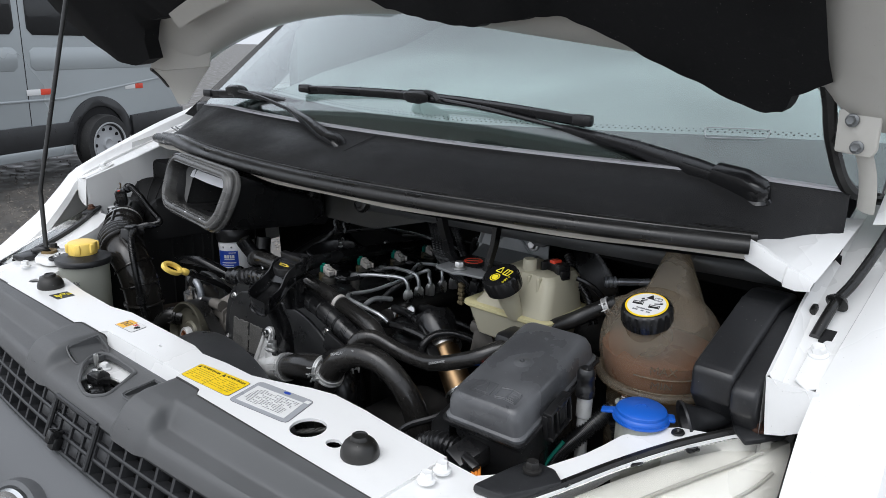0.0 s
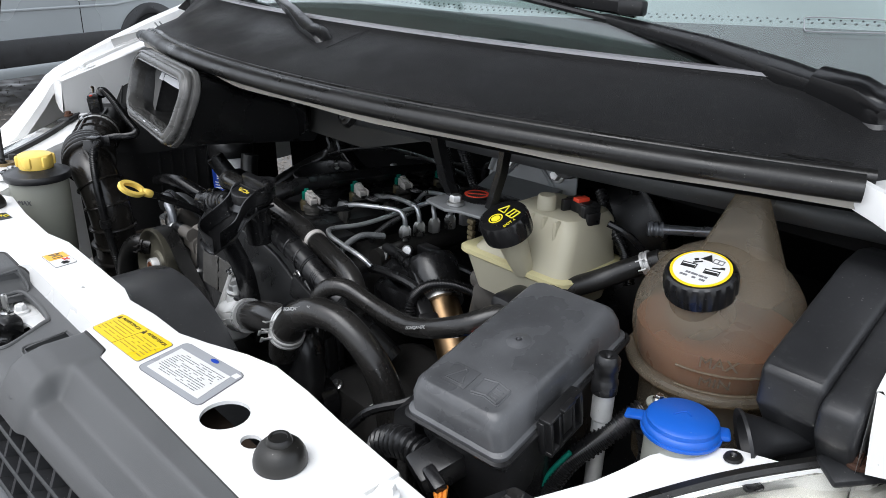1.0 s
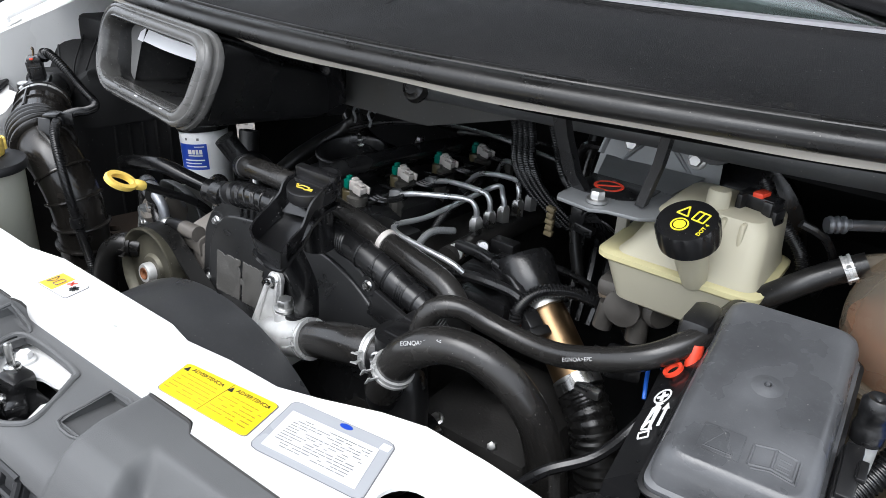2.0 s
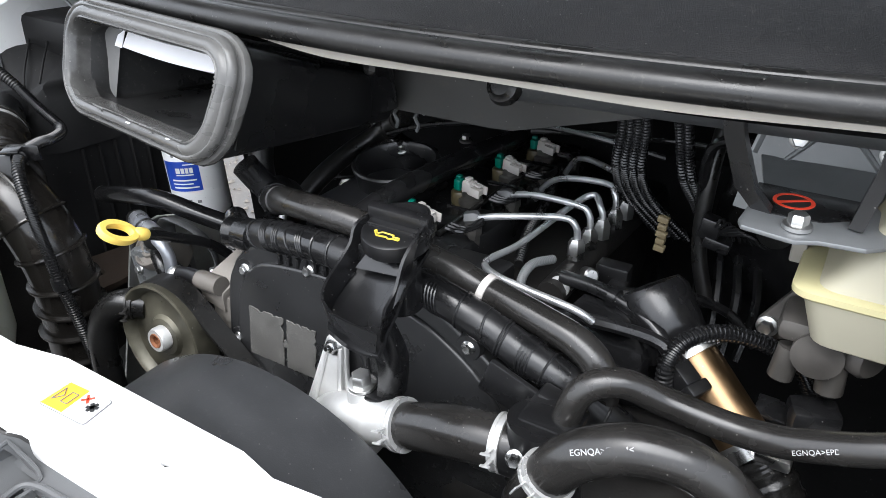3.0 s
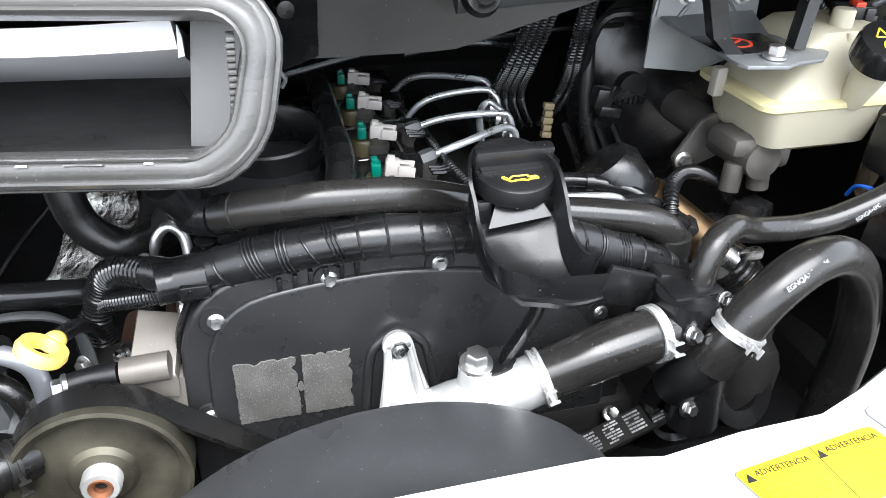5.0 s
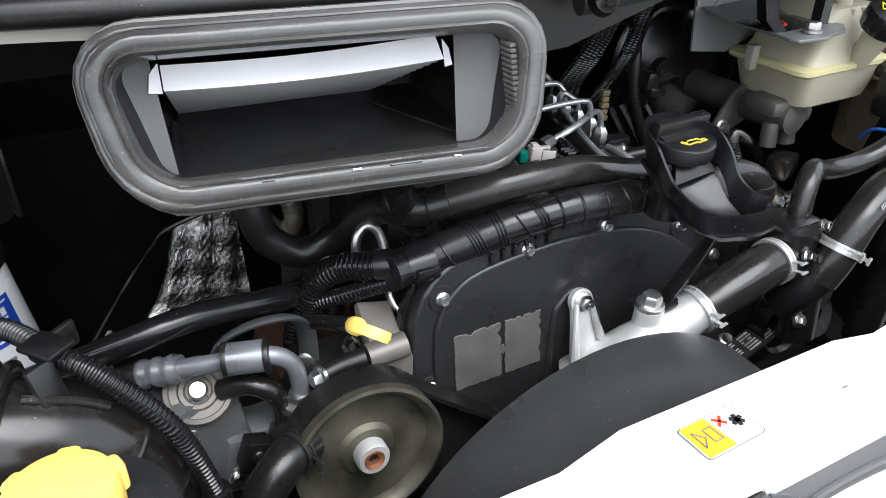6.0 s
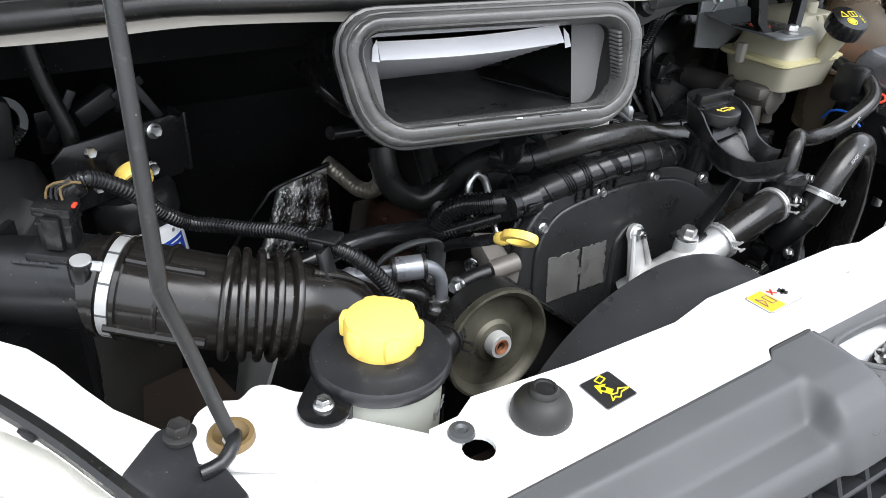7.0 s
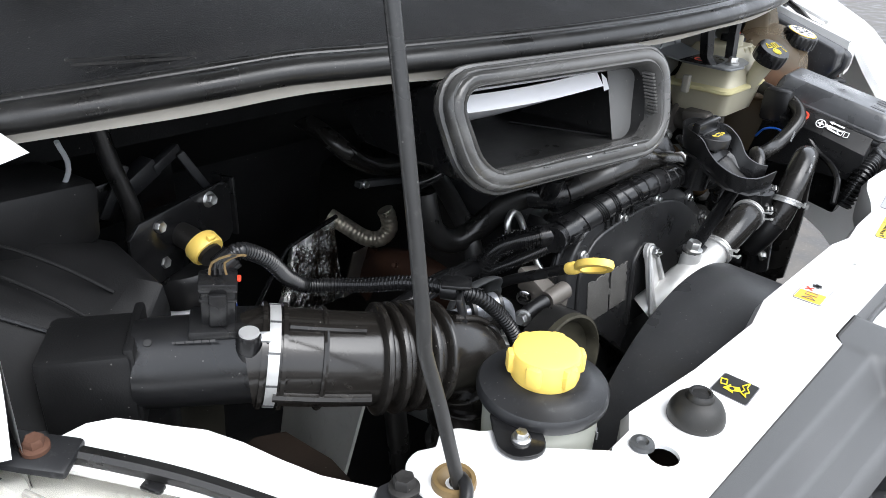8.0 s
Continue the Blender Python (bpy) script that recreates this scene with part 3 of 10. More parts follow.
end_panel(1), end_panel(-1)

# place of the wing's inner edge and crest, by y, and height of the ledge inside it
EDGE_Y, EDGE_X, EDGE_Z = [-0.1, 0.1, 0.2, 0.26, 0.292, 0.36, 0.48, 0.60, 0.80, 1.8], [0.87, 0.838, 0.822, 0.818, 0.821, 0.824, 0.828, 0.832, 0.835, 0.835], [0.88, 1.03, 1.11, 1.18, 1.222, 1.252, 1.294, 1.335, 1.41, 1.48]
CREST_Y, CREST_X, CREST_Z = [-0.1, 0.07, 0.2, 0.292, 0.43, 0.53, 0.70, 1.8], [0.93, 0.915, 0.905, 0.90, 0.895, 0.89, 0.885, 0.885], [0.92, 1.06, 1.16, 1.245, 1.315, 1.36, 1.42, 1.49]


def ledge_z(y):
    return 1.226 + 0.335 * (y - 0.288)


def wing(s):
    def at(y, xs, zs, ys):
        return float(np.interp(y, ys, xs)), float(np.interp(y, ys, zs))
    side = Matrix() if s > 0 else Matrix.Translation((-0.058, -0.03, 0)) @ Matrix.Diagonal((-1, 1, 1, 1))
    skin = []
    for y in lin(-0.10, 1.8, 90):
        (ex, ez), (cx, cz) = at(y, EDGE_X, EDGE_Z, EDGE_Y), at(y, CREST_X, CREST_Z, CREST_Y)
        if s < 0:
            cx, cz = ex + 0.45 * (cx - ex), ez + 0.6 * (cz - ez)
        skin.append([(ex - 0.002, y, ez - 0.02), (ex, y, ez + 0.002), (ex + 0.006, y, ez + 0.005), (ex * 0.5 + cx * 0.5, y, (ez + cz) / 2 + 0.008), (cx, y, cz),
                     (cx + 0.03, y, cz - 0.06), (cx + 0.055, y, cz - 0.2), (cx + 0.06, y, cz - 0.5)])
    body = part("wing", moved(loft(skin, closed=False), side), WHITE, van, "glossy white front wing")
    shelf = []
    for y in lin(0.289, 0.82, 40):
        z, (ex, ez) = ledge_z(y), at(y, EDGE_X, EDGE_Z, EDGE_Y)
        x = float(np.interp(y, [0.28, 0.37, 0.43, 0.82], [0.771, 0.765, 0.760, 0.752]))
        shelf.append([(x + 0.006, y, z - 0.20), (x + 0.001, y, z - 0.05), (x, y, z), (x + 0.004, y, z + 0.002), (x + 0.010, y, z - 0.004), (x + 0.016, y, z - 0.010), (ex - 0.02, y, z - 0.010), (ex - 0.008, y, z - 0.004), (ex - 0.002, y, ez - 0.004)])
    gutter = part("gutter", moved(loft(shelf, closed=False), side), WHITE, body, "white rain channel along the wing")
    part("front_edge", moved(loft([[(0.771, 0.290, 1.226), (0.790, 0.290, 1.224), (0.826, 0.290, 1.224)], [(0.775, 0.288, 1.19), (0.794, 0.287, 1.192), (0.823, 0.288, 1.198)], [(0.779, 0.287, 1.158), (0.798, 0.286, 1.164), (0.820, 0.288, 1.176)]], closed=False), side), WHITE, gutter)
    part("mount_plate", moved(prism([(0.797, 0.303), (0.812, 0.292), (0.824, 0.30), (0.822, 0.38), (0.806, 0.378), (0.796, 0.345)], 0.003, Matrix(((1, 0, 0, 0), (0, 1, 0, 0), (0, 0.335, 1, 1.123), (0, 0, 0, 1))), 0.001), side), WHITE, gutter)
    for y in (0.351, 0.56):
        part("bolt", moved(bolt((0.806, y, ledge_z(y) - (0.002 if y < 0.4 else 0.008)), (0, -0.3, 0.95), 0.0115), side), WHITE, gutter, "white painted bolt")
    if s > 0:
        part("slot", block((0.808, 0.392, ledge_z(0.392) - 0.009), (0.022, 0.026, 0.004), 0.001, (18, 0, 0)), DARK, gutter, "dark slot in the channel")
        part("clip", block((0.776, 0.433, 1.268), (0.008, 0.016, 0.010), 0.003, (18, 0, 0)), RUBBER, gutter, "black rubber clip")
        cable = part("cable", tube([(0.792, 0.385, 1.250), (0.795, 0.41, 1.268), (0.798, 0.44, 1.284), (0.806, 0.47, 1.300), (0.815, 0.52, 1.33), (0.822, 0.60, 1.37), (0.826, 0.72, 1.42)], 0.0065, 10), RUBBER, gutter, "black cable in the rain channel")
        part("grommet", lathe([(0.006, 0.008), (0.010, 0.007), (0.014, 0.0), (0.006, -0.002)], aim((0.798, 0.440, 1.280), (0.2, 0.8, 0.5)), 18), RUBBER, cable)
    part("inner_wing", moved(loft([[(0.775, y, 1.18), (0.76, y, 0.95), (0.72, y, 0.6)] for y in (0.29, 0.5, 0.8)], closed=False), side), IRON, body)


wing(1), wing(-1)


def headlamp(s):
    top = [(0.612, 0.06, 1.100), (0.635, 0.106, 1.108), (0.667, 0.170, 1.119), (0.705, 0.231, 1.131), (0.748, 0.285, 1.142), (0.794, 0.335, 1.153)]
    shift = Vector((0, 0, 0)) if s > 0 else Vector((0.058, -0.040, 0.0))      # the van does not stand quite square
    low = [(0.66, -0.10, 0.92), (0.73, -0.04, 0.92), (0.785, 0.04, 0.94), (0.815, 0.12, 0.99), (0.818, 0.20, 1.06), (0.812, 0.27, 1.115)]
    bulge = [(0.660, 0.00, 1.072), (0.700, 0.07, 1.088), (0.737, 0.135, 1.103), (0.770, 0.20, 1.117), (0.795, 0.26, 1.131), (0.806, 0.318, 1.147)]
    rows = [spline(r, 0.02)[:44] for r in (top, bulge, low)]
    count = min(len(r) for r in rows)
    rows = [[r[round(k * (len(r) - 1) / (count - 1))] for k in range(count)] for r in rows]
    rows = [[p + shift for p in r] for r in rows]
    rows = [rows[0], [(a * 0.5 + b * 0.5) + Vector((0.002, -0.002, 0.006)) for a, b in zip(rows[0], rows[1])], rows[1], rows[2]]
    sign = Matrix.Diagonal((s, 1, 1, 1))
    lamp = part("headlamp", moved(loft([[p + Vector((-0.006, 0.008, -0.022)) for p in r] for r in rows], closed=False), sign), REFLECTOR, van, "headlamp with a grey reflector")
    lens = part("lens", moved(thick(loft(rows, closed=False), 0.004), sign), LENS, lamp, "clear plastic lens")
    lens.visible_shadow = False
    part("seal", moved(band([p + Vector((-0.004, 0.004, 0.004)) for p in rows[0]], [(-0.0055, -0.008), (0.0050, -0.008), (0.0055, 0.002), (0.002, 0.0042), (-0.0045, 0.0035)], 0.02), sign), RUBBER, lamp, "grimy black rubber edge seal")
    part("gasket", moved(tube([p + shift for p in (Vector((0.792, 0.338, 1.156)), Vector((0.803, 0.338, 1.154)), Vector((0.808, 0.318, 1.145)), Vector((0.812, 0.285, 1.124)), Vector((0.816, 0.240, 1.092)), Vector((0.818, 0.200, 1.060)), Vector((0.816, 0.12, 0.99)))], 0.0055, 10, 0.01), sign), RUBBER, lamp, "black gasket between lens and wing")
    for k, drop in ((1, 0.006), (2, 0.010)):
        part("bezel_rib", moved(tube([p + Vector((-0.006, 0.008, -0.012 - drop)) for p in rows[k][2:-2]], 0.0022, 8, 0.02), sign), BEZEL, lamp, "grey inner bezel rib")
    part("reflector", moved(lathe([(0.004, -0.03), (0.03, -0.02), (0.05, 0.01), (0.054, 0.012)], aim(Vector((0.735, 0.10, 1.035)) + shift, (0.5, -0.8, 0.25)), 28), sign), CHROME, lamp)
    tri = [(0.562, 0.035), (0.600, 0.040), (0.632, 0.106), (0.612, 0.122), (0.580, 0.120), (0.572, 0.09)] if s > 0 else [(0.628, 0.030), (0.665, 0.020), (0.693, 0.086), (0.662, 0.116), (0.642, 0.112), (0.637, 0.085)]
    plate = part("bracket", moved(prism(tri, 0.012, Matrix.Translation((0, 0, TOP - 0.004)), 0.004), sign), DUSTY, lamp, "black headlamp bracket")
    part("bolt", bolt((0.596 if s > 0 else -0.651, 0.099, TOP + 0.011), (0, 0, 1), 0.011), IRON, plate, "black rusty bolt")
    tail = Vector((0.770, 0.300, 1.151)) if s > 0 else Vector((-0.822, 0.262, 1.150))
    rear = part("rear_bracket", joined(block(tail, (0.05, 0.030, 0.008), 0.003, (8, -s * 6, s * 48)), block(tail + Vector((s * 0.02, 0.018, 0.004)), (0.03, 0.012, 0.012), 0.003, (0, 0, s * 48))), DUSTY, lamp, "black rear lamp bracket")
    part("bolt", bolt(tail + Vector((0, 0, 0.006)), (0, -0.1, 1), 0.009), RUST, rear, "rusty bolt")
    for k in range(3):
        part("clip", block((s * (0.676 + 0.042 * k + shift.x), 0.188 + 0.055 * k + shift.y, TOP + 0.011 + 0.010 * k), (0.008, 0.016, 0.006), 0.002, (0, 0, -s * 28)), PLASTIC, lamp)


headlamp(1), headlamp(-1)


def front_end():
    """The grey cover in front of the slam panel, the lattice grille below it and the bumper."""
    mid = -0.03      # the van's middle

    def edge(x):
        return -0.130 + 0.11 * (x - mid) ** 2

    def step(v, at, soft):
        return 1 / (1 + math.exp(max(-60, min(60, (v - at) / soft))))
    outer = ([0, 0.30, 0.335, 0.55, 0.585, 0.88, 0.95, 1], [1.108, 1.1065, 1.1045, 1.080, 1.0785, 1.0755, 1.071, 1.060])
    hump = ([0, 0.45, 0.66, 0.80, 0.92, 1], [1.1095, 1.109, 1.1055, 1.098, 1.082, 1.064])
    level = ([0, 0.5, 0.85, 0.95, 1], [1.087, 1.083, 1.076, 1.071, 1.061])

    def seam(x):
        u = abs(x - mid)
        inside, on_hump = step(u, 0.113, 0.002), step(u, 0.180, 0.002) - step(u, 0.113, 0.002)
        return -0.0475 + 0.0205 * inside + 0.008 * on_hump

    def height(x, t):
        u = abs(x - mid) - 0.012 * max(0, t - 0.5)
        inside = step(u, 0.110, 0.0025)
        on_hump = step(u, 0.182, 0.0025) - inside
        return float(np.interp(t, *outer)) * (1 - inside - on_hump) + float(np.interp(t, *hump)) * on_hump + float(np.interp(t, *level)) * inside

    opening = [(-0.056, -0.113), (-0.104, -0.084), (-0.120, -0.060), (-0.105, -0.045), (-0.023, -0.046), (-0.008, -0.058), (0.010, -0.098), (0.000, -0.113), (-0.022, -0.119)]
    wells = [[(-0.142, -0.042), (-0.115, -0.042), (-0.115, -0.088), (-0.142, -0.088)], [(0.032, -0.042), (0.062, -0.042), (0.062, -0.088), (0.032, -0.088)]]

    def within(p, loop):
        hit = False
        for (ax, ay), (bx, by) in zip(loop, loop[1:] + loop[:1]):
            if (ay > p.y) != (by > p.y) and p.x < ax + (bx - ax) * (p.y - ay) / (by - ay):
                hit = not hit
        return hit
    xs = lin(-0.63, 0.57, 481)
    rows = []
    for x in xs:
        y0, y1 = seam(x), edge(x)
        u = abs(x - mid)
        bulge = 0.006 * (step(u, 0.182, 0.003) - step(u, 0.110, 0.003))
        ring = [(x, y0 + (y1 - y0) * t - bulge * t, height(x, t)) for t in lin(0, 1, 33)]
        ring += [(x, y1 - 0.002 - bulge, 1.052), (x, y1 + 0.003, 1.046)]
        rows.append(ring)
    sheet = loft(rows, closed=False)
    cut = [f for f in sheet.faces if any(within(f.calc_center_median(), loop) for loop in [opening] + wells) and f.calc_center_median().z > 1.055]
    bmesh.ops.delete(sheet, geom=cut, context="FACES")
    cover = part("grille_cover", sheet, GREY, van, "mid grey plastic cover behind the grille", 30)
    part("edge_gap", loft([[(x, y - 0.0016, z + 0.0006), (x, y, z + 0.0018), (x, y + 0.0022, z + 0.0006), (x, y, z - 0.006)] for x, y, z in ((x, seam(x) + 0.001, height(x, 0)) for x in lin(-0.62, 0.56, 300))]), IRON, cover, "dark gap along the cover")
    ring = spline([(x, y, height(x, (y - seam(x)) / (edge(x) - seam(x))) + 0.0005) for x, y in opening + opening[:1]], 0.004)
    part("opening_lip", tube(ring, 0.0028, 8, 0.004), GREY, cover)
    part("opening_skirt", loft([[p, p + Vector((0, 0, -0.010))] for p in ring], closed=False), GREY, cover)
    for loop in wells:
        (x0, ya), (x1, yb) = loop[0], loop[2]
        rim = [Vector((x, y, height(x, (y - seam(x)) / (edge(x) - seam(x))) + 0.0006)) for x, y in ((x0 - 0.002, ya + 0.002), (x1 + 0.002, ya + 0.002), (x1 + 0.002, yb - 0.002), (x0 - 0.002, yb - 0.002))]
        deep = [p + Vector((0, 0.001, -0.013 if k < 2 else -0.004)) for k, p in enumerate(rim)]
        bm = bmesh.new()
        top, low = [bm.verts.new(p) for p in rim], [bm.verts.new(p) for p in deep]
        for k in range(4):
            bm.faces.new((top[k], top[(k + 1) % 4], low[(k + 1) % 4], low[k]))
        bm.faces.new(low)
        part("well", bm, GREY, cover, "sunken pocket in the cover")
        part("well_lip", tube([rim[0], rim[1], rim[1] * 0.5 + rim[2] * 0.5, rim[2], rim[3], rim[3] * 0.5 + rim[0] * 0.5, rim[0]], 0.0016, 6, 0.01), GREY, cover)
        part("screw", lathe([(0.001, 0.004), (0.005, 0.004), (0.006, 0.001), (0.001, 0)], Matrix.Translation((x1 - 0.006, ya - 0.010, 1.071)), 12), IRON, cover, "dark screw in the pocket")
    for s in (-1, 1):
        x = mid + s * 0.150
        part("dimple", lathe([(0.001, -0.003), (0.0055, -0.0028), (0.0068, -0.0004), (0.0066, 0.0006), (0.005, -0.001)], aim((x, edge(x) + 0.0035, 1.082), (0, -0.75, 0.66)), 16), GREY, cover)
    # the latch below the opening
    plate = [(-0.125, -0.112), (-0.135, -0.035), (0.01, -0.035), (0.018, -0.112), (-0.05, -0.121)]
    gap = [(-0.052, -0.112), (-0.094, -0.098), (-0.088, -0.074), (-0.060, -0.060), (-0.028, -0.056), (-0.016, -0.064), (-0.022, -0.080), (-0.010, -0.100), (-0.026, -0.116)]
    lower = part("latch_plate", holed(plate, [gap], 1.062, 1.066), WHITE, cover, "white painted latch plate")
    part("bolt", bolt((-0.098, -0.056, 1.068), (0, 0, 1), 0.010), WHITE, lower, "white painted bolt")
    # added dark sheet, painted shade below the latch
    part("shadow_box", block((-0.055, -0.085, 1.030), (0.13, 0.085, 0.004), 0), DARK, cover)
    latch = part("latch", joined(block((-0.072, -0.078, 1.060), (0.026, 0.026, 0.034), 0.005, (0, 8, 12)), block((-0.052, -0.090, 1.055), (0.034, 0.020, 0.016), 0.004, (0, -6, -20)), block((-0.060, -0.084, 1.048), (0.05, 0.04, 0.016), 0.004)), PLASTIC, cover, "black bonnet latch")
    part("striker", lathe([(0.001, 0.028), (0.0030, 0.027), (0.0036, 0.024), (0.0036, 0.004), (0.0075, 0.003), (0.0080, -0.003), (0.0065, -0.006), (0.0065, -0.018), (0.001, -0.018)], pose(-0.077, -0.076, 1.078), 14), STEEL, latch, "steel striker pin")
    part("pivot", bolt((-0.060, -0.098, 1.064), (0, -0.7, 0.7), 0.005), STEEL, latch)
    # the grille, three rows of square cells
    def face(x, v):
        return Vector((x, edge(x) + 0.001 - 0.026 * v, 1.050 - 0.062 * v))
    grille = part("grille", loft([[face(x, -0.12) + Vector((0, 0.020, -0.006)), face(x, 0.5) + Vector((0, 0.022, -0.008)), face(x, 1.05) + Vector((0, 0.020, -0.008))] for x in lin(-0.62, 0.56, 61)], closed=False), IRON, van, "black plastic lattice grille")
    out = Vector((0, -0.92, 0.38))
    for k in range(4):
        v = k / 3
        part("bar", loft([[face(x, v) + out * a + Vector((0, -0.026, -0.062)).normalized() * b for a, b in ((-0.016, -0.0042), (0.0012, -0.0026), (0.0022, 0.0), (0.0012, 0.0026), (-0.016, 0.0042))] for x in lin(-0.62, 0.56, 61)]), DUSTY, grille)
    pitch = 0.0365
    for k in range(33):
        x = mid - 0.584 + pitch * k
        part("upright", loft([[face(x + 0.004 * (v - 0.5), v) + out * a + Vector((b, 0, 0)) for a, b in ((-0.016, -0.0046), (0.0004, -0.0028), (0.0014, 0.0), (0.0004, 0.0028), (-0.016, 0.0046))] for v in lin(-0.04, 1.04, 5)]), DUSTY, grille)
    for k in range(13, 19):
        for j in range(3):
            if k in (13, 18) and j == 2:
                continue
            x, v = mid - 0.584 + pitch * (k + 0.5), (j + 0.5) / 3
            c = face(x, v)
            part("blank", moved(block((0, 0, 0), (pitch - 0.011, 0.0145, 0.004), 0.0018), Matrix.Translation(c - out * 0.003) @ out.to_track_quat("Z", "Y").to_matrix().to_4x4()), DUSTY, grille, "closed grille cell")
    frame_top = [face(x, -0.02) + out * 0.004 for x in lin(-0.088, 0.040, 9)]
    part("centre_frame", joined(tube(frame_top, 0.0042, 8), tube([face(-0.088, v) + out * 0.004 for v in lin(-0.02, 0.7, 6)], 0.004, 8), tube([face(0.040, v) + out * 0.004 for v in lin(-0.02, 0.95, 6)], 0.004, 8)), DUSTY, grille)
    part("lever", joined(block(face(-0.052, 0.72) + out * 0.010, (0.014, 0.020, 0.020), 0.003, (-25, 0, 0)), block(face(-0.052, 0.86) + out * 0.006, (0.018, 0.014, 0.018), 0.003, (-25, 0, 0))), PLASTIC, grille, "black release lever")
    part("bumper", loft([[face(x, 1.03) + Vector((0, 0.016, -0.004)), face(x, 1.04) + Vector((0, -0.002, -0.002)), face(x, 1.07) + Vector((0, -0.010, -0.003)), (x, edge(x) - 0.075, 0.953), (x, edge(x) - 0.110, 0.89), (x, edge(x) - 0.118, 0.80), (x, edge(x) - 0.14, 0.5)] for x in xs[::4]], closed=False), BUMPER, van, "grey plastic grille surround and bumper")
    m = aim((mid + 0.006, edge(mid) - 0.098, 0.915), (0.0, -0.86, 0.5)) @ Matrix.Diagonal((1.02, 0.66, 1, 1))
    badge = part("badge", lathe([(0.048, 0.016), (0.058, 0.018), (0.064, 0.014), (0.066, 0.0), (0.066, -0.03)], m, 48), CHROME, van, "oval chrome badge with a plain field")
    part("surround", lathe([(0.066, 0.006), (0.070, 0.012), (0.080, 0.010), (0.086, 0.0), (0.088, -0.03)], m, 48), BUMPER, badge, "grey plastic badge surround")
    part("field", lathe([(0.001, 0.0135), (0.046, 0.0135), (0.049, 0.0160)], m, 40), STICKGREY, badge)


front_end()


# ---- scuttle, windscreen, bulkhead ----
def seal_y(x):
    return 0.256 + 0.27 * x * x


def rear_y(x):
    return 0.440 + 0.20 * x * x


def scuttle():
    xs = lin(-0.775, 0.775, 63)
    rows = []
    for x in lin(-0.775, 0.768, 62):
        a, b = seal_y(x) + 0.012 + 1.45 * max(0, x - 0.690), rear_y(x)
        drop = 0.035 * max(0, abs(x) - 0.60) / 0.175
        rows.append([(x, a + 0.008, 1.343 - drop), (x, a + 0.020, 1.353 - drop), (x, a + (b - a) * 0.40, 1.366 - drop), (x, a + (b - a) * 0.75, 1.384 - drop * 0.6), (x, b - 0.004, 1.398 - drop * 0.3),
                     (x, b, 1.404 - drop * 0.3), (x, b + 0.02, 1.4035 - drop * 0.3)])
    cowl = part("scuttle_panel", thick(loft(rows, closed=False), -0.003), GRAINED, van, "grained black plastic scuttle panel")
    for k in range(2):
        part("groove", band([(x, seal_y(x) + 0.034 + 0.010 * k, 1.3525 + 0.0015 * k) for x in lin(-0.7, 0.68, 24)], [(-0.0012, -0.001), (0.0012, -0.001), (0.0012, 0.0012), (-0.0012, 0.0012)], 0.03), RUBBER, cowl)
    part("joint", loft([[(-0.03 + 0.03 * t, 0.30 + 0.145 * t, 1.3535 + 0.053 * t), (-0.0265 + 0.03 * t, 0.30 + 0.145 * t, 1.3535 + 0.053 * t)] for t in lin(0, 1, 8)], closed=False), DARK, cowl)
    part("edge_strip", band([(x, rear_y(x) + 0.006, 1.4065 - 0.01 * max(0, abs(x) - 0.6) / 0.175) for x in lin(-0.76, 0.76, 24)], [(-0.011, -0.001), (0.010, -0.001), (0.009, 0.0025), (-0.010, 0.0025)], 0.03), TRIM, cowl, "pale worn edge strip")
    part("seal", tube([(x, seal_y(x) + 0.008, 1.342 - 0.02 * max(0, -x - 0.55) / 0.2) for x in lin(-0.775, 0.700, 28)], 0.0150, 14, 0.012, flat=0.8), RUBBER, van, "black rubber bonnet seal")
    part("seal_lip", tube([(x, seal_y(x) + 0.024, 1.349 - 0.02 * max(0, -x - 0.55) / 0.2) for x in lin(-0.775, 0.703, 26)], 0.007, 10, 0.015), RUBBER, van)
    flange = [(x, seal_y(x) + 0.018, 1.324 - 0.02 * max(0, -x - 0.55) / 0.2 + 0.0012 * math.sin(23 * x) + 0.007 * min(1, max(0, -x - 0.1) / 0.1) - 0.010 * min(1, max(0, -x - 0.34) / 0.06)) for x in lin(-0.775, 0.70, 44)]
    part("flange", band(flange, [(-0.006, 0.004), (0.010, 0.000), (0.010, 0.012), (-0.006, 0.012)], 0.02), SEALPAINT, van, "cream painted bulkhead flange")
    for x in (0.361, 0.055):
        part("notch", lathe([(0.001, -0.001), (0.010, -0.001), (0.010, 0.002), (0.001, 0.002)], aim((x, seal_y(x) + 0.012, 1.333), (0, -1, -0.2)), 16), DARK, cowl)
    strip = [((0.699, 0.399, 1.347), 0.024), ((0.716, 0.401, 1.341), 0.025), ((0.731, 0.399, 1.333), 0.023), ((0.746, 0.402, 1.327), 0.024), ((0.748, 0.400, 1.324), 0.025), ((0.762, 0.403, 1.318), 0.022), ((0.777, 0.408, 1.309), 0.012)]
    part("corner_plate", loft([[(x, y, z - 0.001), (x + 0.006, y + 0.07, 1.339 - 0.2 * max(0, x - 0.74)), (x + 0.002, y + 0.21, 1.352)] for (x, y, z), h in strip], closed=False), WHITE, van, "white painted corner plate")
    part("corner_tape", thick(loft([[(x, y + 0.004, z + 0.001), (x, y - 0.003, z), (x - 0.002, y - 0.006, z - h * 0.5), (x - 0.003, y - 0.004, z - h)] for (x, y, z), h in strip], closed=False), 0.002), WHITE, van, "creased white sealing tape on the corner edge")
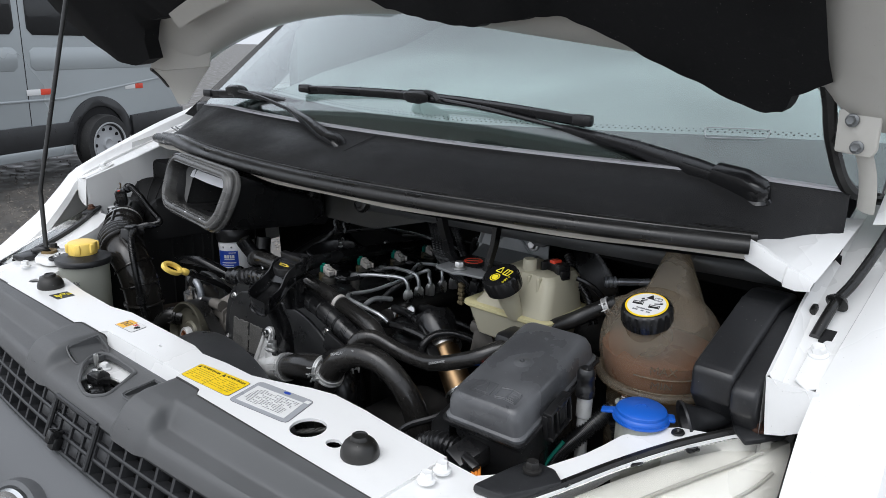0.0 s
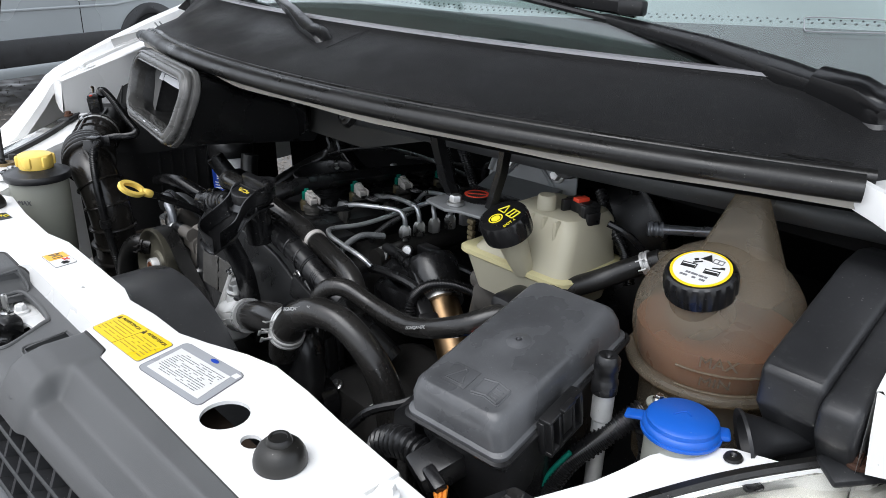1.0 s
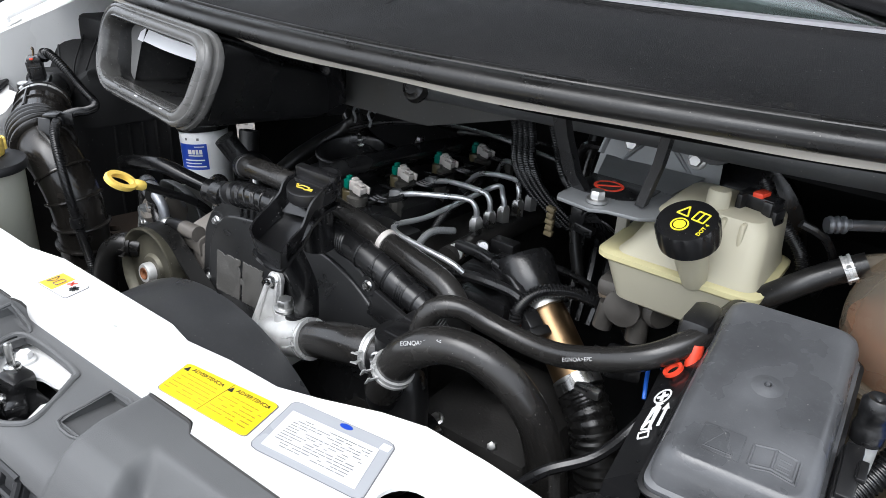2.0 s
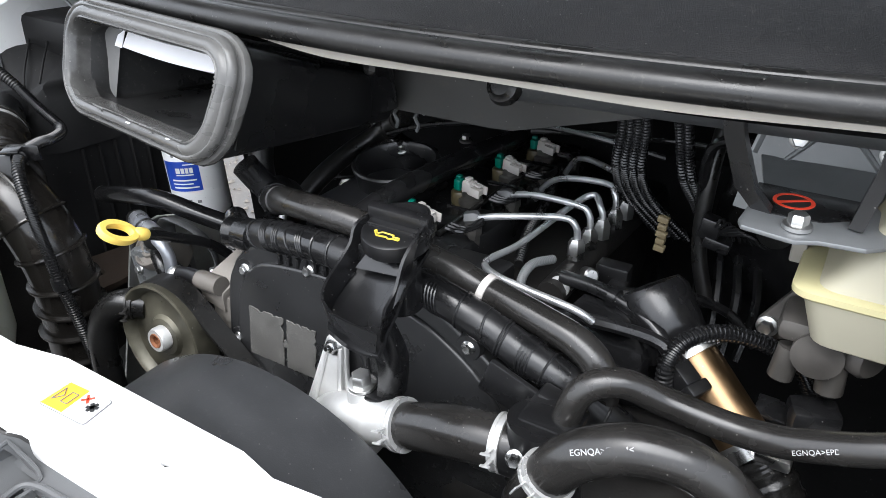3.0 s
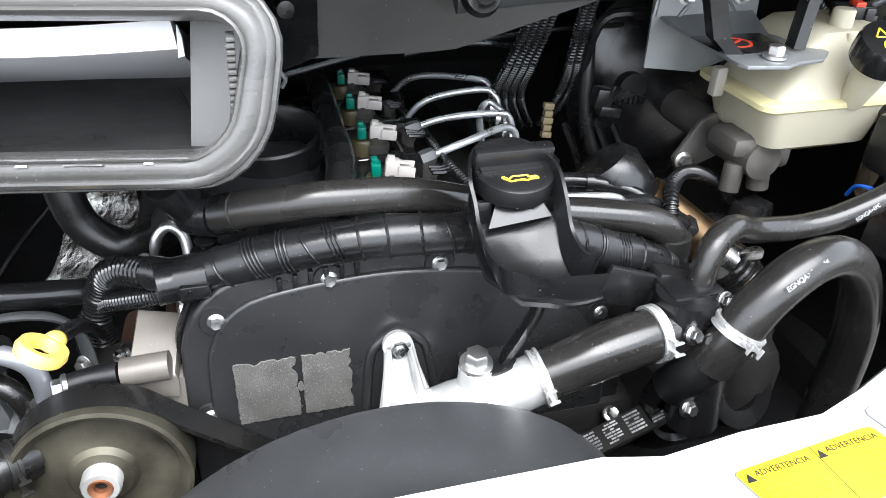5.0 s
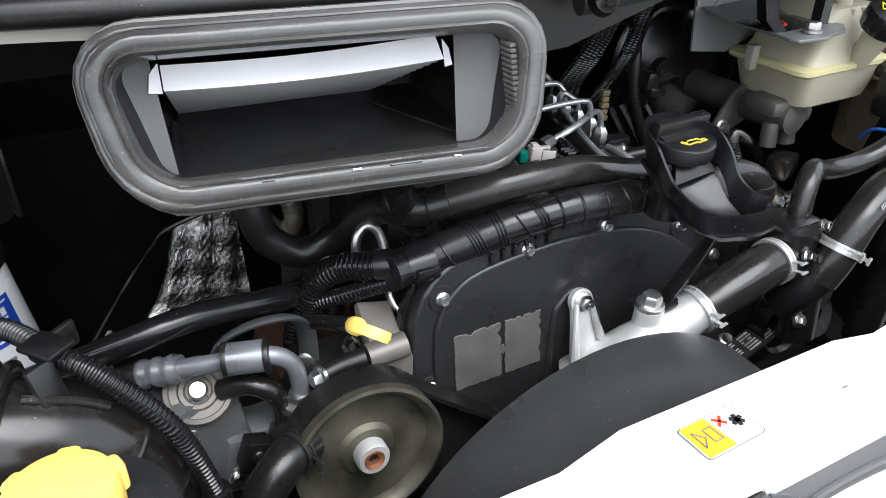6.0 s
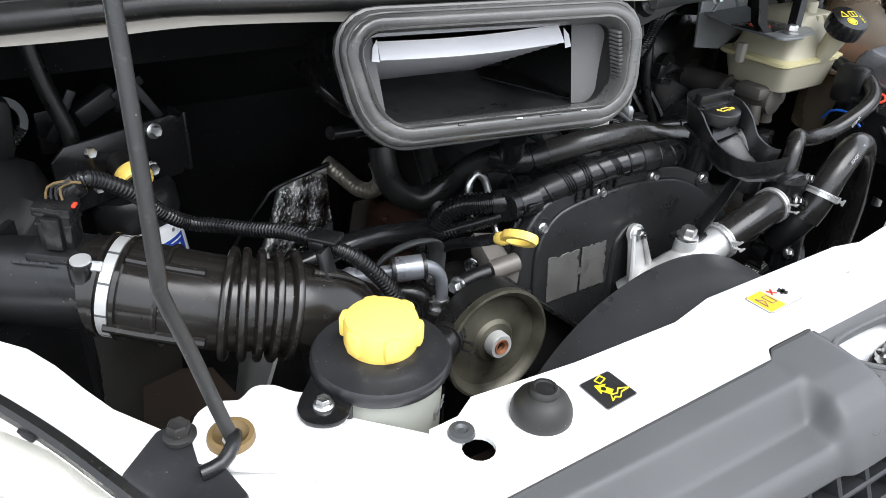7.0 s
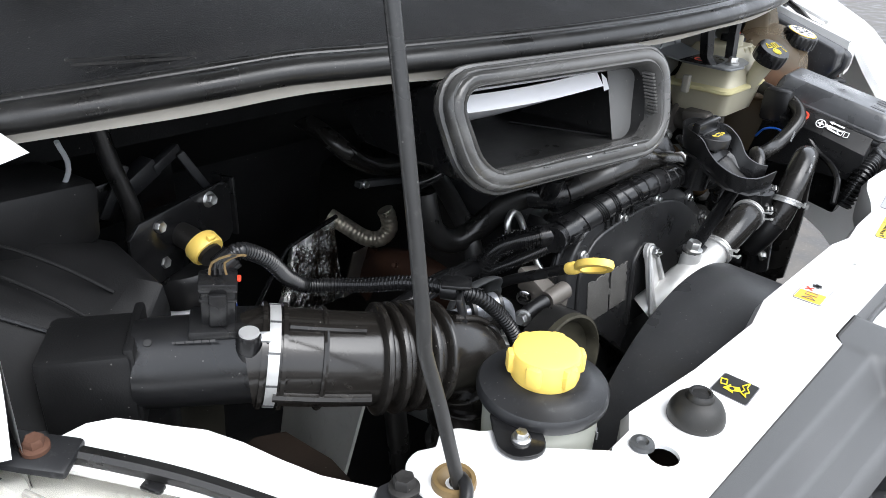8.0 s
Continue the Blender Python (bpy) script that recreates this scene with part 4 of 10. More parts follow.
    part("corner_plate", moved(loft([[(0.70, 0.37, 1.316), (0.71, 0.43, 1.327), (0.735, 0.57, 1.347)], [(0.765, 0.40, 1.29), (0.765, 0.46, 1.305), (0.77, 0.58, 1.345)]], closed=False), Matrix.Translation((-0.062, -0.02, 0)) @ Matrix.Diagonal((-1, 1, 1, 1))), WHITE, van, "white painted corner plate")
    bulk, upper, closing, recess = [], [], [], []
    for x in xs:
        y = seal_y(x) + 0.02
        bulk.append([(x, 0.56, 1.232), (x, 0.62 + 0.03 * math.sin(9 * x), 1.22), (x, 0.78, 1.10), (x, 0.82, 0.5)])
        if -0.17 < x < 0.2:
            up = 0.05 * max(0, x - 0.02) / 0.18
            upper.append([(x, y + 0.010, 1.320), (x, y + 0.070, 1.316), (x, 0.405, 1.302), (x, 0.408, 1.234 + up)])
        elif x >= 0.18:
            recess.append([(x, y, 1.318), (x, 0.54, 1.315), (x, 0.56, 1.232)])
        else:
            closing.append([(x, y + 0.004, 1.320), (x, 0.54, 1.318), (x, 0.56, 1.232)])
    part("bulkhead", loft(bulk, closed=False), BLACKFELT, van, "black felt covered bulkhead")
    part("upper_bulkhead", loft(upper, closed=False), UNDERCOAT, van, "dull grey upper bulkhead panel")
    part("upper_bulkhead", loft(closing, closed=False), BLACKFELT, van)
    part("upper_bulkhead", loft(recess, closed=False), DARK, van)
    part("chassis_plate", block((-0.625, 0.50, 0.80), (0.11, 0.012, 0.27), 0.004, (-8, 10, 10)), OLIVE, van, "dirty olive inner wing plate")
    part("inner_panel", thick(loft([[(-0.490 - 0.11 * v, 0.315, 1.028 - 0.32 * v), (-0.489 - 0.10 * v + 0.006 * math.sin(7 * v), 0.36, 1.032 - 0.32 * v), (-0.482 - 0.08 * v + 0.008 * math.sin(5 * v), 0.42, 1.015 - 0.32 * v), (-0.470 - 0.06 * v, 0.49, 0.985 - 0.32 * v)] for v in lin(0, 1, 9)], closed=False), 0.004), DIRTY, van, "dirty pale painted inner wing panel")
    part("lower_plate", holed([(-0.636, 0.262), (-0.622, 0.247), (-0.60, 0.255), (-0.575, 0.246), (-0.552, 0.262), (-0.545, 0.32), (-0.555, 0.39), (-0.585, 0.405), (-0.63, 0.395), (-0.645, 0.33)], [circle(-0.593, 0.315, 0.012, 14)], 0.922, 0.930), MUD, van, "rusty muddy lower plate")
    part("bay_floor", block((0, 0.35, 0.55), (1.56, 1.0, 0.02), 0), DARK, van)
    part("radiator", block((0, 0.03, 0.80), (1.0, 0.05, 0.44), 0.01), PLASTIC, van, "dark radiator behind the slam panel")
    beam = part("bulkhead_beam", tube([(0.015, 0.384, 1.288), (0.08, 0.382, 1.294), (0.2, 0.392, 1.294), (0.42, 0.43, 1.290), (0.60, 0.48, 1.284), (0.74, 0.53, 1.275)], 0.012, 10, 0.03, flat=1.3), GREYSTEEL, van, "grey steel cross tube")
    part("grommet", lathe([(0.001, 0.012), (0.009, 0.012), (0.012, 0.009), (0.015, 0.008), (0.018, 0.0), (0.001, -0.002)], aim((0.034, 0.372, 1.290), (0, -0.9, 0.35)), 20), RUBBER, beam, "black rubber grommet")
    part("grommet", lathe([(0.004, 0.004), (0.008, 0.010), (0.013, 0.012), (0.017, 0.008), (0.020, 0.0), (0.026, -0.001), (0.026, -0.006), (0.001, -0.008)], aim((0.364, 0.449, 1.288), (0, -0.9, 0.35)), 20), RUBBER, beam, "black rubber grommet")


scuttle()


def windscreen():
    rows, band_rows = [], []
    for x in lin(-0.80, 0.80, 33):
        base = Vector((x, rear_y(x) + 0.012, 1.400 - 0.015 * max(0, abs(x) - 0.6)))
        up = Vector((0.0, 0.765, 0.645))
        rows.append([base + up * s - Vector((x * 0.10 * s, 0, 0)) for s in lin(0, 1.05, 10)])
        band_rows.append([base + up * s + Vector((0, 0.004, -0.008)) for s in lin(0, 0.061 + 0.058 * max(0, abs(x) - 0.13), 3)])
    pane = part("windscreen", thick(loft(rows, closed=False), 0.005), WINDSCREEN, van, "raked windscreen that mirrors a bright sky")
    pane.visible_shadow = False
    part("black_edge", loft(band_rows, closed=False), INK, van, "black printed edge of the windscreen")
    dots = []
    for x in lin(-0.74, 0.74, 150):
        v = 0.066 + 0.058 * max(0, abs(x) - 0.13)
        for j in range(2):
            q = Vector((x + 0.005 * (j % 2), rear_y(x) + 0.012, 1.400 - 0.015 * max(0, abs(x) - 0.6))) + Vector((0.0, 0.765, 0.645)) * (v + 0.005 * j) + Vector((0, 0.003, -0.006))
            dots.append(lathe([(0.001, 0), (0.0018 - 0.0005 * j, 0), (0.0012, 0.0006)], aim(q, (0, -0.645, 0.765)), 6))
    part("dot_row", joined(*dots), INK, van, "fading dots along the printed edge")
    def on_glass(x, k):
        return Vector((x - x * 0.10 * k, rear_y(x) + 0.012 + 0.765 * k, 1.400 - 0.015 * max(0, x - 0.6) + 0.645 * k)) + Vector((0, -0.001, 0.0012))
    window = [on_glass(x, k) for x, k in ((0.560, 0.087), (0.562, 0.091), (0.600, 0.0935), (0.640, 0.0955), (0.647, 0.094), (0.646, 0.081), (0.641, 0.0775), (0.605, 0.0735), (0.572, 0.071), (0.565, 0.073), (0.560, 0.087))]
    part("edge_window", tube(window, 0.0007, 6, 0.004), STICKGREY, van, "pale outline of a clear window in the printed edge")
    # rear slope is an added pale surface, imitating sky mirrored in the pane
    part("dashboard", loft([[(x, rear_y(x) + 0.12, 1.38), (x, rear_y(x) + 0.4, 1.47), (x, rear_y(x) + 0.75, 1.55), (x, rear_y(x) + 1.05, 1.66), (x, rear_y(x) + 1.1, 1.0)] for x in lin(-0.78, 0.78, 12)], closed=False), DASH, van, "grey dashboard with an added rising rear that imitates mirrored sky")
    part("cabin", joined(block((0, 1.9, 1.5), (1.6, 0.05, 1.6), 0.0), block((0, 1.55, 2.08), (1.6, 1.1, 0.04), 0), block((0.83, 1.4, 1.7), (0.04, 1.0, 0.8), 0), block((-0.83, 1.4, 1.7), (0.04, 1.0, 0.8), 0)), DASH, van)
    for s in (-1, 1):
        part("pillar", loft([[(s * 0.80, 0.60 + 0.84 * t, 1.39 + 0.63 * t), (s * 0.835, 0.58 + 0.84 * t, 1.40 + 0.63 * t), (s * 0.885, 0.66 + 0.84 * t, 1.40 + 0.63 * t), (s * 0.87, 0.80 + 0.84 * t, 1.38 + 0.63 * t)] for t in lin(-0.05 - s * 0.0, 1, 9)]), SATIN if s < 0 else WHITE, van, "windscreen pillar")
    part("roof", block((0, 1.95, 2.09), (1.7, 1.0, 0.05), 0.02), WHITE, van)


windscreen()


def wiper(pivot, joint, knee, hold, blade_a, blade_b, width):
    """A parked wiper: a domed pivot, a wide folded arm that tapers to a thin rod, and a jointed blade."""
    pivot, joint, knee, hold, a, b = [Vector(p) for p in (pivot, joint, knee, hold, blade_a, blade_b)]
    root = part("wiper", joined(lathe([(0.001, 0.004), (width * 0.70, 0.004), (width * 0.80, 0.0), (width * 0.80, -0.012), (width * 0.95, -0.016), (width * 0.95, -0.026), (0.001, -0.026)], aim(pivot, (0, -0.25, 1)), 28),
                               lathe([(width * 0.85, -0.022), (width * 1.25, -0.026), (width * 1.3, -0.032), (width * 0.9, -0.034)], aim(pivot, (0, -0.25, 1)), 28)), SATIN, van, "black wiper")

    def section(p, way, w, h):
        side = way.cross(Vector((0, -0.35, 0.94))).normalized()
        over = side.cross(way).normalized()
        return [p + side * x * w + over * y * h for x, y in ((-0.5, -0.5), (-0.5, 0.15), (-0.40, 0.42), (-0.2, 0.5), (0.2, 0.5), (0.40, 0.42), (0.5, 0.15), (0.5, -0.5))]
    way = (joint - pivot).normalized()
    part("head", loft([section(pivot - way * width * 0.55 + Vector((0, 0, 0.000)), way, width * 1.1, 0.014), section(pivot - way * width * 0.30, way, width * 1.5, 0.024), section(pivot.lerp(joint, 0.35) + Vector((0, 0, 0.004)), way, width * 1.65, 0.028), section(joint + Vector((0, 0, 0.002)), way, width * 1.45, 0.026)]), SATIN, root, "black pivot cover")
    way = (knee - joint).normalized()
    part("arm", loft([section(joint + way * 0.002, way, width * 1.25, 0.018), section(joint.lerp(knee, 0.12), way, width * 1.40, 0.022), section(joint.lerp(knee, 0.5) + Vector((0, 0, 0.004)), way, width * 1.0, 0.016), section(knee, way, width * 0.55, 0.010), section(knee + way * 0.01, way, width * 0.40, 0.006)]), SATIN, root)
    part("rod", tube([knee - way * 0.02, knee.lerp(hold, 0.5) + Vector((0, 0, 0.003)), hold], 0.0042, 8, 0.03), SATIN, root)
    way = (b - a).normalized()
    part("hook", joined(loft([section(hold + way * (x - 0.02), way, w, h) for x, w, h in ((-0.012, 0.012, 0.010), (0.0, 0.020, 0.020), (0.030, 0.022, 0.022), (0.052, 0.014, 0.012))]), tube([hold + way * 0.02 + Vector((0, 0, 0.008)), hold + way * 0.045 + Vector((0, -0.004, 0.006)), hold + way * 0.06 + Vector((0, -0.008, -0.004))], 0.005, 8)), SATIN, root)
    line = [a.lerp(b, t) + Vector((0, 0.004, 0.010)) * math.sin(math.pi * t) for t in lin(0, 1, 9)]
    blade = part("blade", loft([section(p, way, 0.006 + 0.010 * min(1, 6 * k, 6 * (1 - k)), 0.014) for p, k in zip(line, lin(0.02, 0.98, 9))]), SATIN, root)
    part("rubber_edge", tube([p + Vector((0, 0.009, -0.010)) for p in line], 0.0035, 6, 0.05), RUBBER, blade)
    for k in (0, -1):
        part("end_cap", moved(block((0, 0, 0), (0.016, 0.018, 0.034), 0.004), aim(line[k], way)), SATIN, blade)


wiper((0.668, 0.50, 1.394), (0.606, 0.508, 1.405), (0.345, 0.528, 1.443), (0.032, 0.512, 1.474), (-0.318, 0.53, 1.466), (0.376, 0.53, 1.458), 0.021)
wiper((-0.052, 0.394, 1.378), (-0.098, 0.405, 1.388), (-0.30, 0.47, 1.428), (-0.585, 0.53, 1.447), (-0.70, 0.53, 1.432), (-0.34, 0.53, 1.428), 0.019)


def bonnet():
    """The raised bonnet, whose hinges stand at the scuttle's ends, seen from below."""
    def edge(x):
        z = 1.618 - 0.28 * abs(x) ** 2.2 - 0.03 * x if x < 0 else 1.620 - 0.115 * x * min(1, x / 0.15) - 0.05 * min(1, max(0, (x - 0.69) / 0.08)) ** 1.5
        return Vector((x, 0.50 + 0.05 * (x / 0.78) ** 2, z))
    up = Vector((0, -0.62, 0.78))
    xs = lin(-0.86, 0.86, 54)
    rows = []
    for x in xs:
        e = edge(x)
        rows.append([e + Vector((0, -0.012, 0.0)), e, e + up * 0.02 + Vector((0, 0.012, 0.01)), e + up * 0.30 + Vector((0, 0.035, 0.035)), e + up * 0.98 + Vector((0, 0.02, 0.02))])
    hood = part("bonnet", loft(rows, closed=False), WHITE, van, "white bonnet propped open, seen from below")
    ribs = []
    for x in xs:
        e = edge(x)
        ribs.append([e + Vector((0, -0.012, 0.0)), e + Vector((0, -0.040, 0.008)), e + Vector((0, -0.062, 0.030)), e + up * 0.12 + Vector((0, -0.02, -0.02)), e + up * 0.98 + Vector((0, -0.015, -0.015))])
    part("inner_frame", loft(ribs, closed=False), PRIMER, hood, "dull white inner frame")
    def low(x):
        return float(np.interp(x, [-0.93, -0.90, -0.84, -0.80, -0.755, -0.735, -0.70, -0.60, -0.45, -0.12, -0.03, 0.03, 0.12, 0.22, 0.32, 0.40, 0.46, 0.53, 0.62, 0.66, 0.685, 0.695, 0.715, 0.745],
                               [0.20, 0.12, 0.045, 0.030, 0.045, 0.10, 0.150, 0.125, 0.150, 0.150, 0.075, 0.040, 0.030, 0.036, 0.066, 0.082, 0.056, 0.022, -0.020, -0.031, -0.026, 0.004, 0.012, 0.034])) + 0.0015 * math.sin(57 * x) + 0.0012 * math.sin(131 * x + 1)
    felt = []
    for x in lin(-0.93, 0.745, 240):
        e, k = edge(max(-0.72, min(x, 0.69))) + Vector((max(0, x - 0.69) + min(0, x + 0.72), -0.040 - 0.62 * max(0, min(0.16, -x - 0.66)), -0.022 - 0.06 * max(0, -x - 0.72))), low(x)
        puff = 0.008 * math.sin(13 * x) + 0.006 * math.sin(31 * x)
        felt.append([e + up * k + Vector((0, 0.03, 0)), e + up * k + Vector((0, -0.006, -0.004)), e + up * (k + 0.03) + Vector((0, -0.016 + puff, 0)), e + up * (k + 0.2) + Vector((0, -0.02 + puff, 0)), e + up * 0.965])
    part("insulation", loft(felt, closed=False), PAD, hood, "black felt insulation pad with a wavy edge")
    for x in (0.41, -0.30):
        part("clip", lathe([(0.001, 0.003), (0.006, 0.002), (0.007, 0)], aim(edge(x) + Vector((0, -0.066, 0.06)), (0, -0.8, -0.3)), 12), PLASTIC, hood)
    hinge = part("hinge", joined(prism([(-0.024, -0.026), (0.020, -0.030), (0.026, -0.02), (0.025, 0.026), (0.018, 0.031), (-0.020, 0.031), (-0.026, 0.024)], 0.006, Matrix.Translation((0.775, 0.508, 1.480)) @ pose(0, 0, 0, 90, 0, -8), 0.003),
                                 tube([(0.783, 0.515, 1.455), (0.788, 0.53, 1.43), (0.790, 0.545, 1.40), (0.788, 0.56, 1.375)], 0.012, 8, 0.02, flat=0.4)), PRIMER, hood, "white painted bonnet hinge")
    for p in ((0.767, 0.500, 1.494), (0.777, 0.500, 1.462)):
        part("bolt", bolt(p, (-0.15, -1, 0.05), 0.0082, 0.005), GALV, hinge)
    arm = [[(-0.827, 0.45, 1.492), (-0.805, 0.47, 1.485), (-0.74, 0.50, 1.492), (-0.672, 0.52, 1.500)], [(-0.848, 0.495, 1.460), (-0.828, 0.505, 1.458), (-0.79, 0.52, 1.458), (-0.745, 0.535, 1.458)],
           [(-0.868, 0.525, 1.432), (-0.855, 0.53, 1.430), (-0.830, 0.54, 1.430), (-0.800, 0.55, 1.430)], [(-0.893, 0.556, 1.394), (-0.885, 0.556, 1.392), (-0.872, 0.558, 1.392), (-0.855, 0.56, 1.394)]]
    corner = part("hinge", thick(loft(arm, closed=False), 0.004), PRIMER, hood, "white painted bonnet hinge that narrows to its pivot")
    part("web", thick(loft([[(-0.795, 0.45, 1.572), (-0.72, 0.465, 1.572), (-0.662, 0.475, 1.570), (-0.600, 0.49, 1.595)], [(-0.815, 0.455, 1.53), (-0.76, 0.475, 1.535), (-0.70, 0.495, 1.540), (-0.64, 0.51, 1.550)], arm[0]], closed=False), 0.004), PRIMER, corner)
    part("slot", tube([(-0.826, 0.448, 1.486), (-0.842, 0.480, 1.466), (-0.862, 0.512, 1.440)], 0.0045, 8), IRON, corner, "dark slot along the hinge")
    part("rubber_boot", joined(block((-0.835, 0.60, 1.375), (0.09, 0.05, 0.05), 0.015, (0, 0, -30)), block((-0.79, 0.585, 1.36), (0.06, 0.05, 0.04), 0.012, (0, 0, -20))), RUBBER, corner, "black rubber boot at the hinge")
    part("cross_rib", thick(loft([[e + up * k + Vector((0, -0.052, -0.030)) for k in (0.10, 0.14)] for e in (edge(x) for x in lin(-0.62, -0.40, 8))], closed=False), 0.004), PRIMER, hood)
    part("side_seal", tube([(0.722, 0.505, 1.56), (0.735, 0.51, 1.515), (0.744, 0.525, 1.46), (0.765, 0.56, 1.40), (0.80, 0.66, 1.375)], 0.009, 8), RUBBER, hood)
    return hood


bonnet()
rod = part("prop_rod", tube([(-0.619, 0.078, 1.108), (-0.6225, 0.0745, 1.120), (-0.6295, 0.0765, 1.15), (-0.6400, 0.0815, 1.20), (-0.6490, 0.0860, 1.238), (-0.6490, 0.0875, 1.255), (-0.6440, 0.1085, 1.35), (-0.6396, 0.131, 1.45), (-0.6327, 0.165, 1.60), (-0.6236, 0.2103, 1.80)], 0.0047, 12, 0.012), RODBLACK)
tagged(rod, "thin dark steel bonnet prop rod", "prop rod")


def prop_bracket():
    root = thing("prop_bracket", "white pressed bracket that carries the prop rod", "bracket", (-0.605, 0.09, TOP))
    out = [(p.x, p.y) for p in spline([(-0.648, 0.070, 0), (-0.644, 0.100, 0), (-0.634, 0.116, 0), (-0.618, 0.120, 0), (-0.606, 0.114, 0), (-0.592, 0.122, 0), (-0.578, 0.116, 0), (-0.568, 0.102, 0), (-0.552, 0.088, 0), (-0.556, 0.050, 0), (-0.60, 0.040, 0)], 0.006)]
    part("plate", prism(out, 0.010, Matrix.Translation((0, 0, TOP)), 0.003), WHITE, root)
    part("bush", lathe([(0.005, -0.003), (0.0105, 0.0), (0.0120, 0.003), (0.0150, 0.003), (0.0158, 0.0), (0.0158, -0.004), (0.005, -0.004)], pose(-0.623, 0.079, TOP + 0.0125), 28), TAN, root, "tan plastic bush")
    part("rod_hook", tube([(-0.622, 0.079, TOP + 0.010), (-0.622, 0.073, TOP + 0.018), (-0.627, 0.064, TOP + 0.018), (-0.636, 0.058, TOP + 0.014), (-0.650, 0.057, TOP + 0.013)], 0.0048, 10), SATIN, root)


prop_bracket()


def van_body():
    """The load space, doors and wheels behind the bonnet."""
    for s, x in ((1, 0.925), (-1, -0.980)):
        turn = Matrix(((0, 0, 1, x - 0.02), (1, 0, 0, 0), (0, 1, 0, 0), (0, 0, 0, 1)))
        arch = [(4.12 + 0.42 * math.cos(a), 0.36 + 0.42 * math.sin(a)) for a in lin(math.pi, 0, 13)]
        part("body_side", prism([(1.96, 0.36)] + arch + [(5.05, 0.36), (5.12, 0.6), (5.08, 1.9), (4.95, 2.10), (1.96, 2.10)], 0.04, turn, 0.01), WHITE, van, "plain white load space side")
        door = part("door", prism([(1.16, 0.40), (1.94, 0.40), (1.94, 1.46), (0.98, 1.40), (0.98, 0.85)], 0.035, turn @ Matrix.Translation((0, 0, -0.004)), 0.01), WHITE, van, "white cab door")
        part("window", prism([(1.02, 1.47), (1.90, 1.50), (1.88, 1.98), (1.50, 1.98)], 0.012, turn @ Matrix.Translation((0, 0, -0.02)), 0.003), TINT, door)
        part("handle", block((x + s * 0.022, 1.80, 1.20), (0.03, 0.16, 0.035), 0.01), PLASTIC, door, "black door handle")
        part("rub_strip", block((x + s * 0.026, 3.2, 0.72), (0.02, 2.2, 0.09), 0.006), DUSTY, van, "dark plastic rubbing strip")
        for y in (0.80, 4.12):
            hub = Matrix.Translation((x - s * 0.02, y, 0.335)) @ pose(0, 0, 0, 0, 90 * s, 0) @ Matrix.Translation((0, 0, -0.20))
            wheel = part("wheel", lathe([(0.205, 0.05), (0.20, 0), (0.30, 0), (0.33, 0.02), (0.335, 0.05), (0.335, 0.17), (0.32, 0.20), (0.225, 0.20), (0.21, 0.17), (0.205, 0.05)], hub, 40), TYRE, van, "black tyre")
            part("rim", lathe([(0.02, 0.13), (0.06, 0.15), (0.07, 0.13), (0.12, 0.12), (0.185, 0.14), (0.205, 0.19), (0.215, 0.19), (0.215, 0.10), (0.02, 0.10)], hub, 40), SILVER, wheel, "steel wheel")
    part("load_roof", block((-0.03, 3.52, 2.10), (1.86, 3.1, 0.05), 0.02), WHITE, van)
    for s in (-1, 1):
        rear = part("rear_door", block((-0.03 + s * 0.455, 5.07, 1.24), (0.89, 0.05, 1.66), 0.02), WHITE, van, "white rear door")
        part("window", block((-0.03 + s * 0.455, 5.10, 1.68), (0.62, 0.012, 0.46), 0.004), TINT, rear)
    part("rear_bumper", block((-0.03, 5.12, 0.42), (1.86, 0.14, 0.16), 0.03), DUSTY, van, "dark plastic rear bumper")


van_body()


def gravel():
    """Small loose stones on the asphalt beside the van."""
    rnd = random.Random(31)
    verts, faces = [], []
    for k in range(11000):
        x, y, r = rnd.gauss(-3.6, 2.2), rnd.gauss(1.8, 1.9), rnd.uniform(0.005, 0.016)
        if x > -1.1 and y > -0.3:
            continue
        base = len(verts)
        for dx, dy, dz in ((1, 0, 0), (0, 1, 0), (-1, 0, 0), (0, -1, 0), (0, 0, 0.8), (0, 0, -0.4)):
            verts.append((x + r * (dx + rnd.uniform(-0.4, 0.4)), y + r * (dy + rnd.uniform(-0.4, 0.4)), max(0, 0.2 * r + r * dz)))
        for a in range(4):
            faces.append((base + a, base + (a + 1) % 4, base + 4))
    mesh = bpy.data.meshes.new("gravel")
    mesh.from_pydata(verts, [], faces)
    mesh.materials.append(STONE)
    tagged(new("gravel", mesh), "loose grey brown gravel on the asphalt", "gravel", kind="stuff")


gravel()


# ---- the engine ----
engine = thing("engine", "dirty diesel engine under a black sheet cover", "engine", (-0.05, 0.45, 0.6))


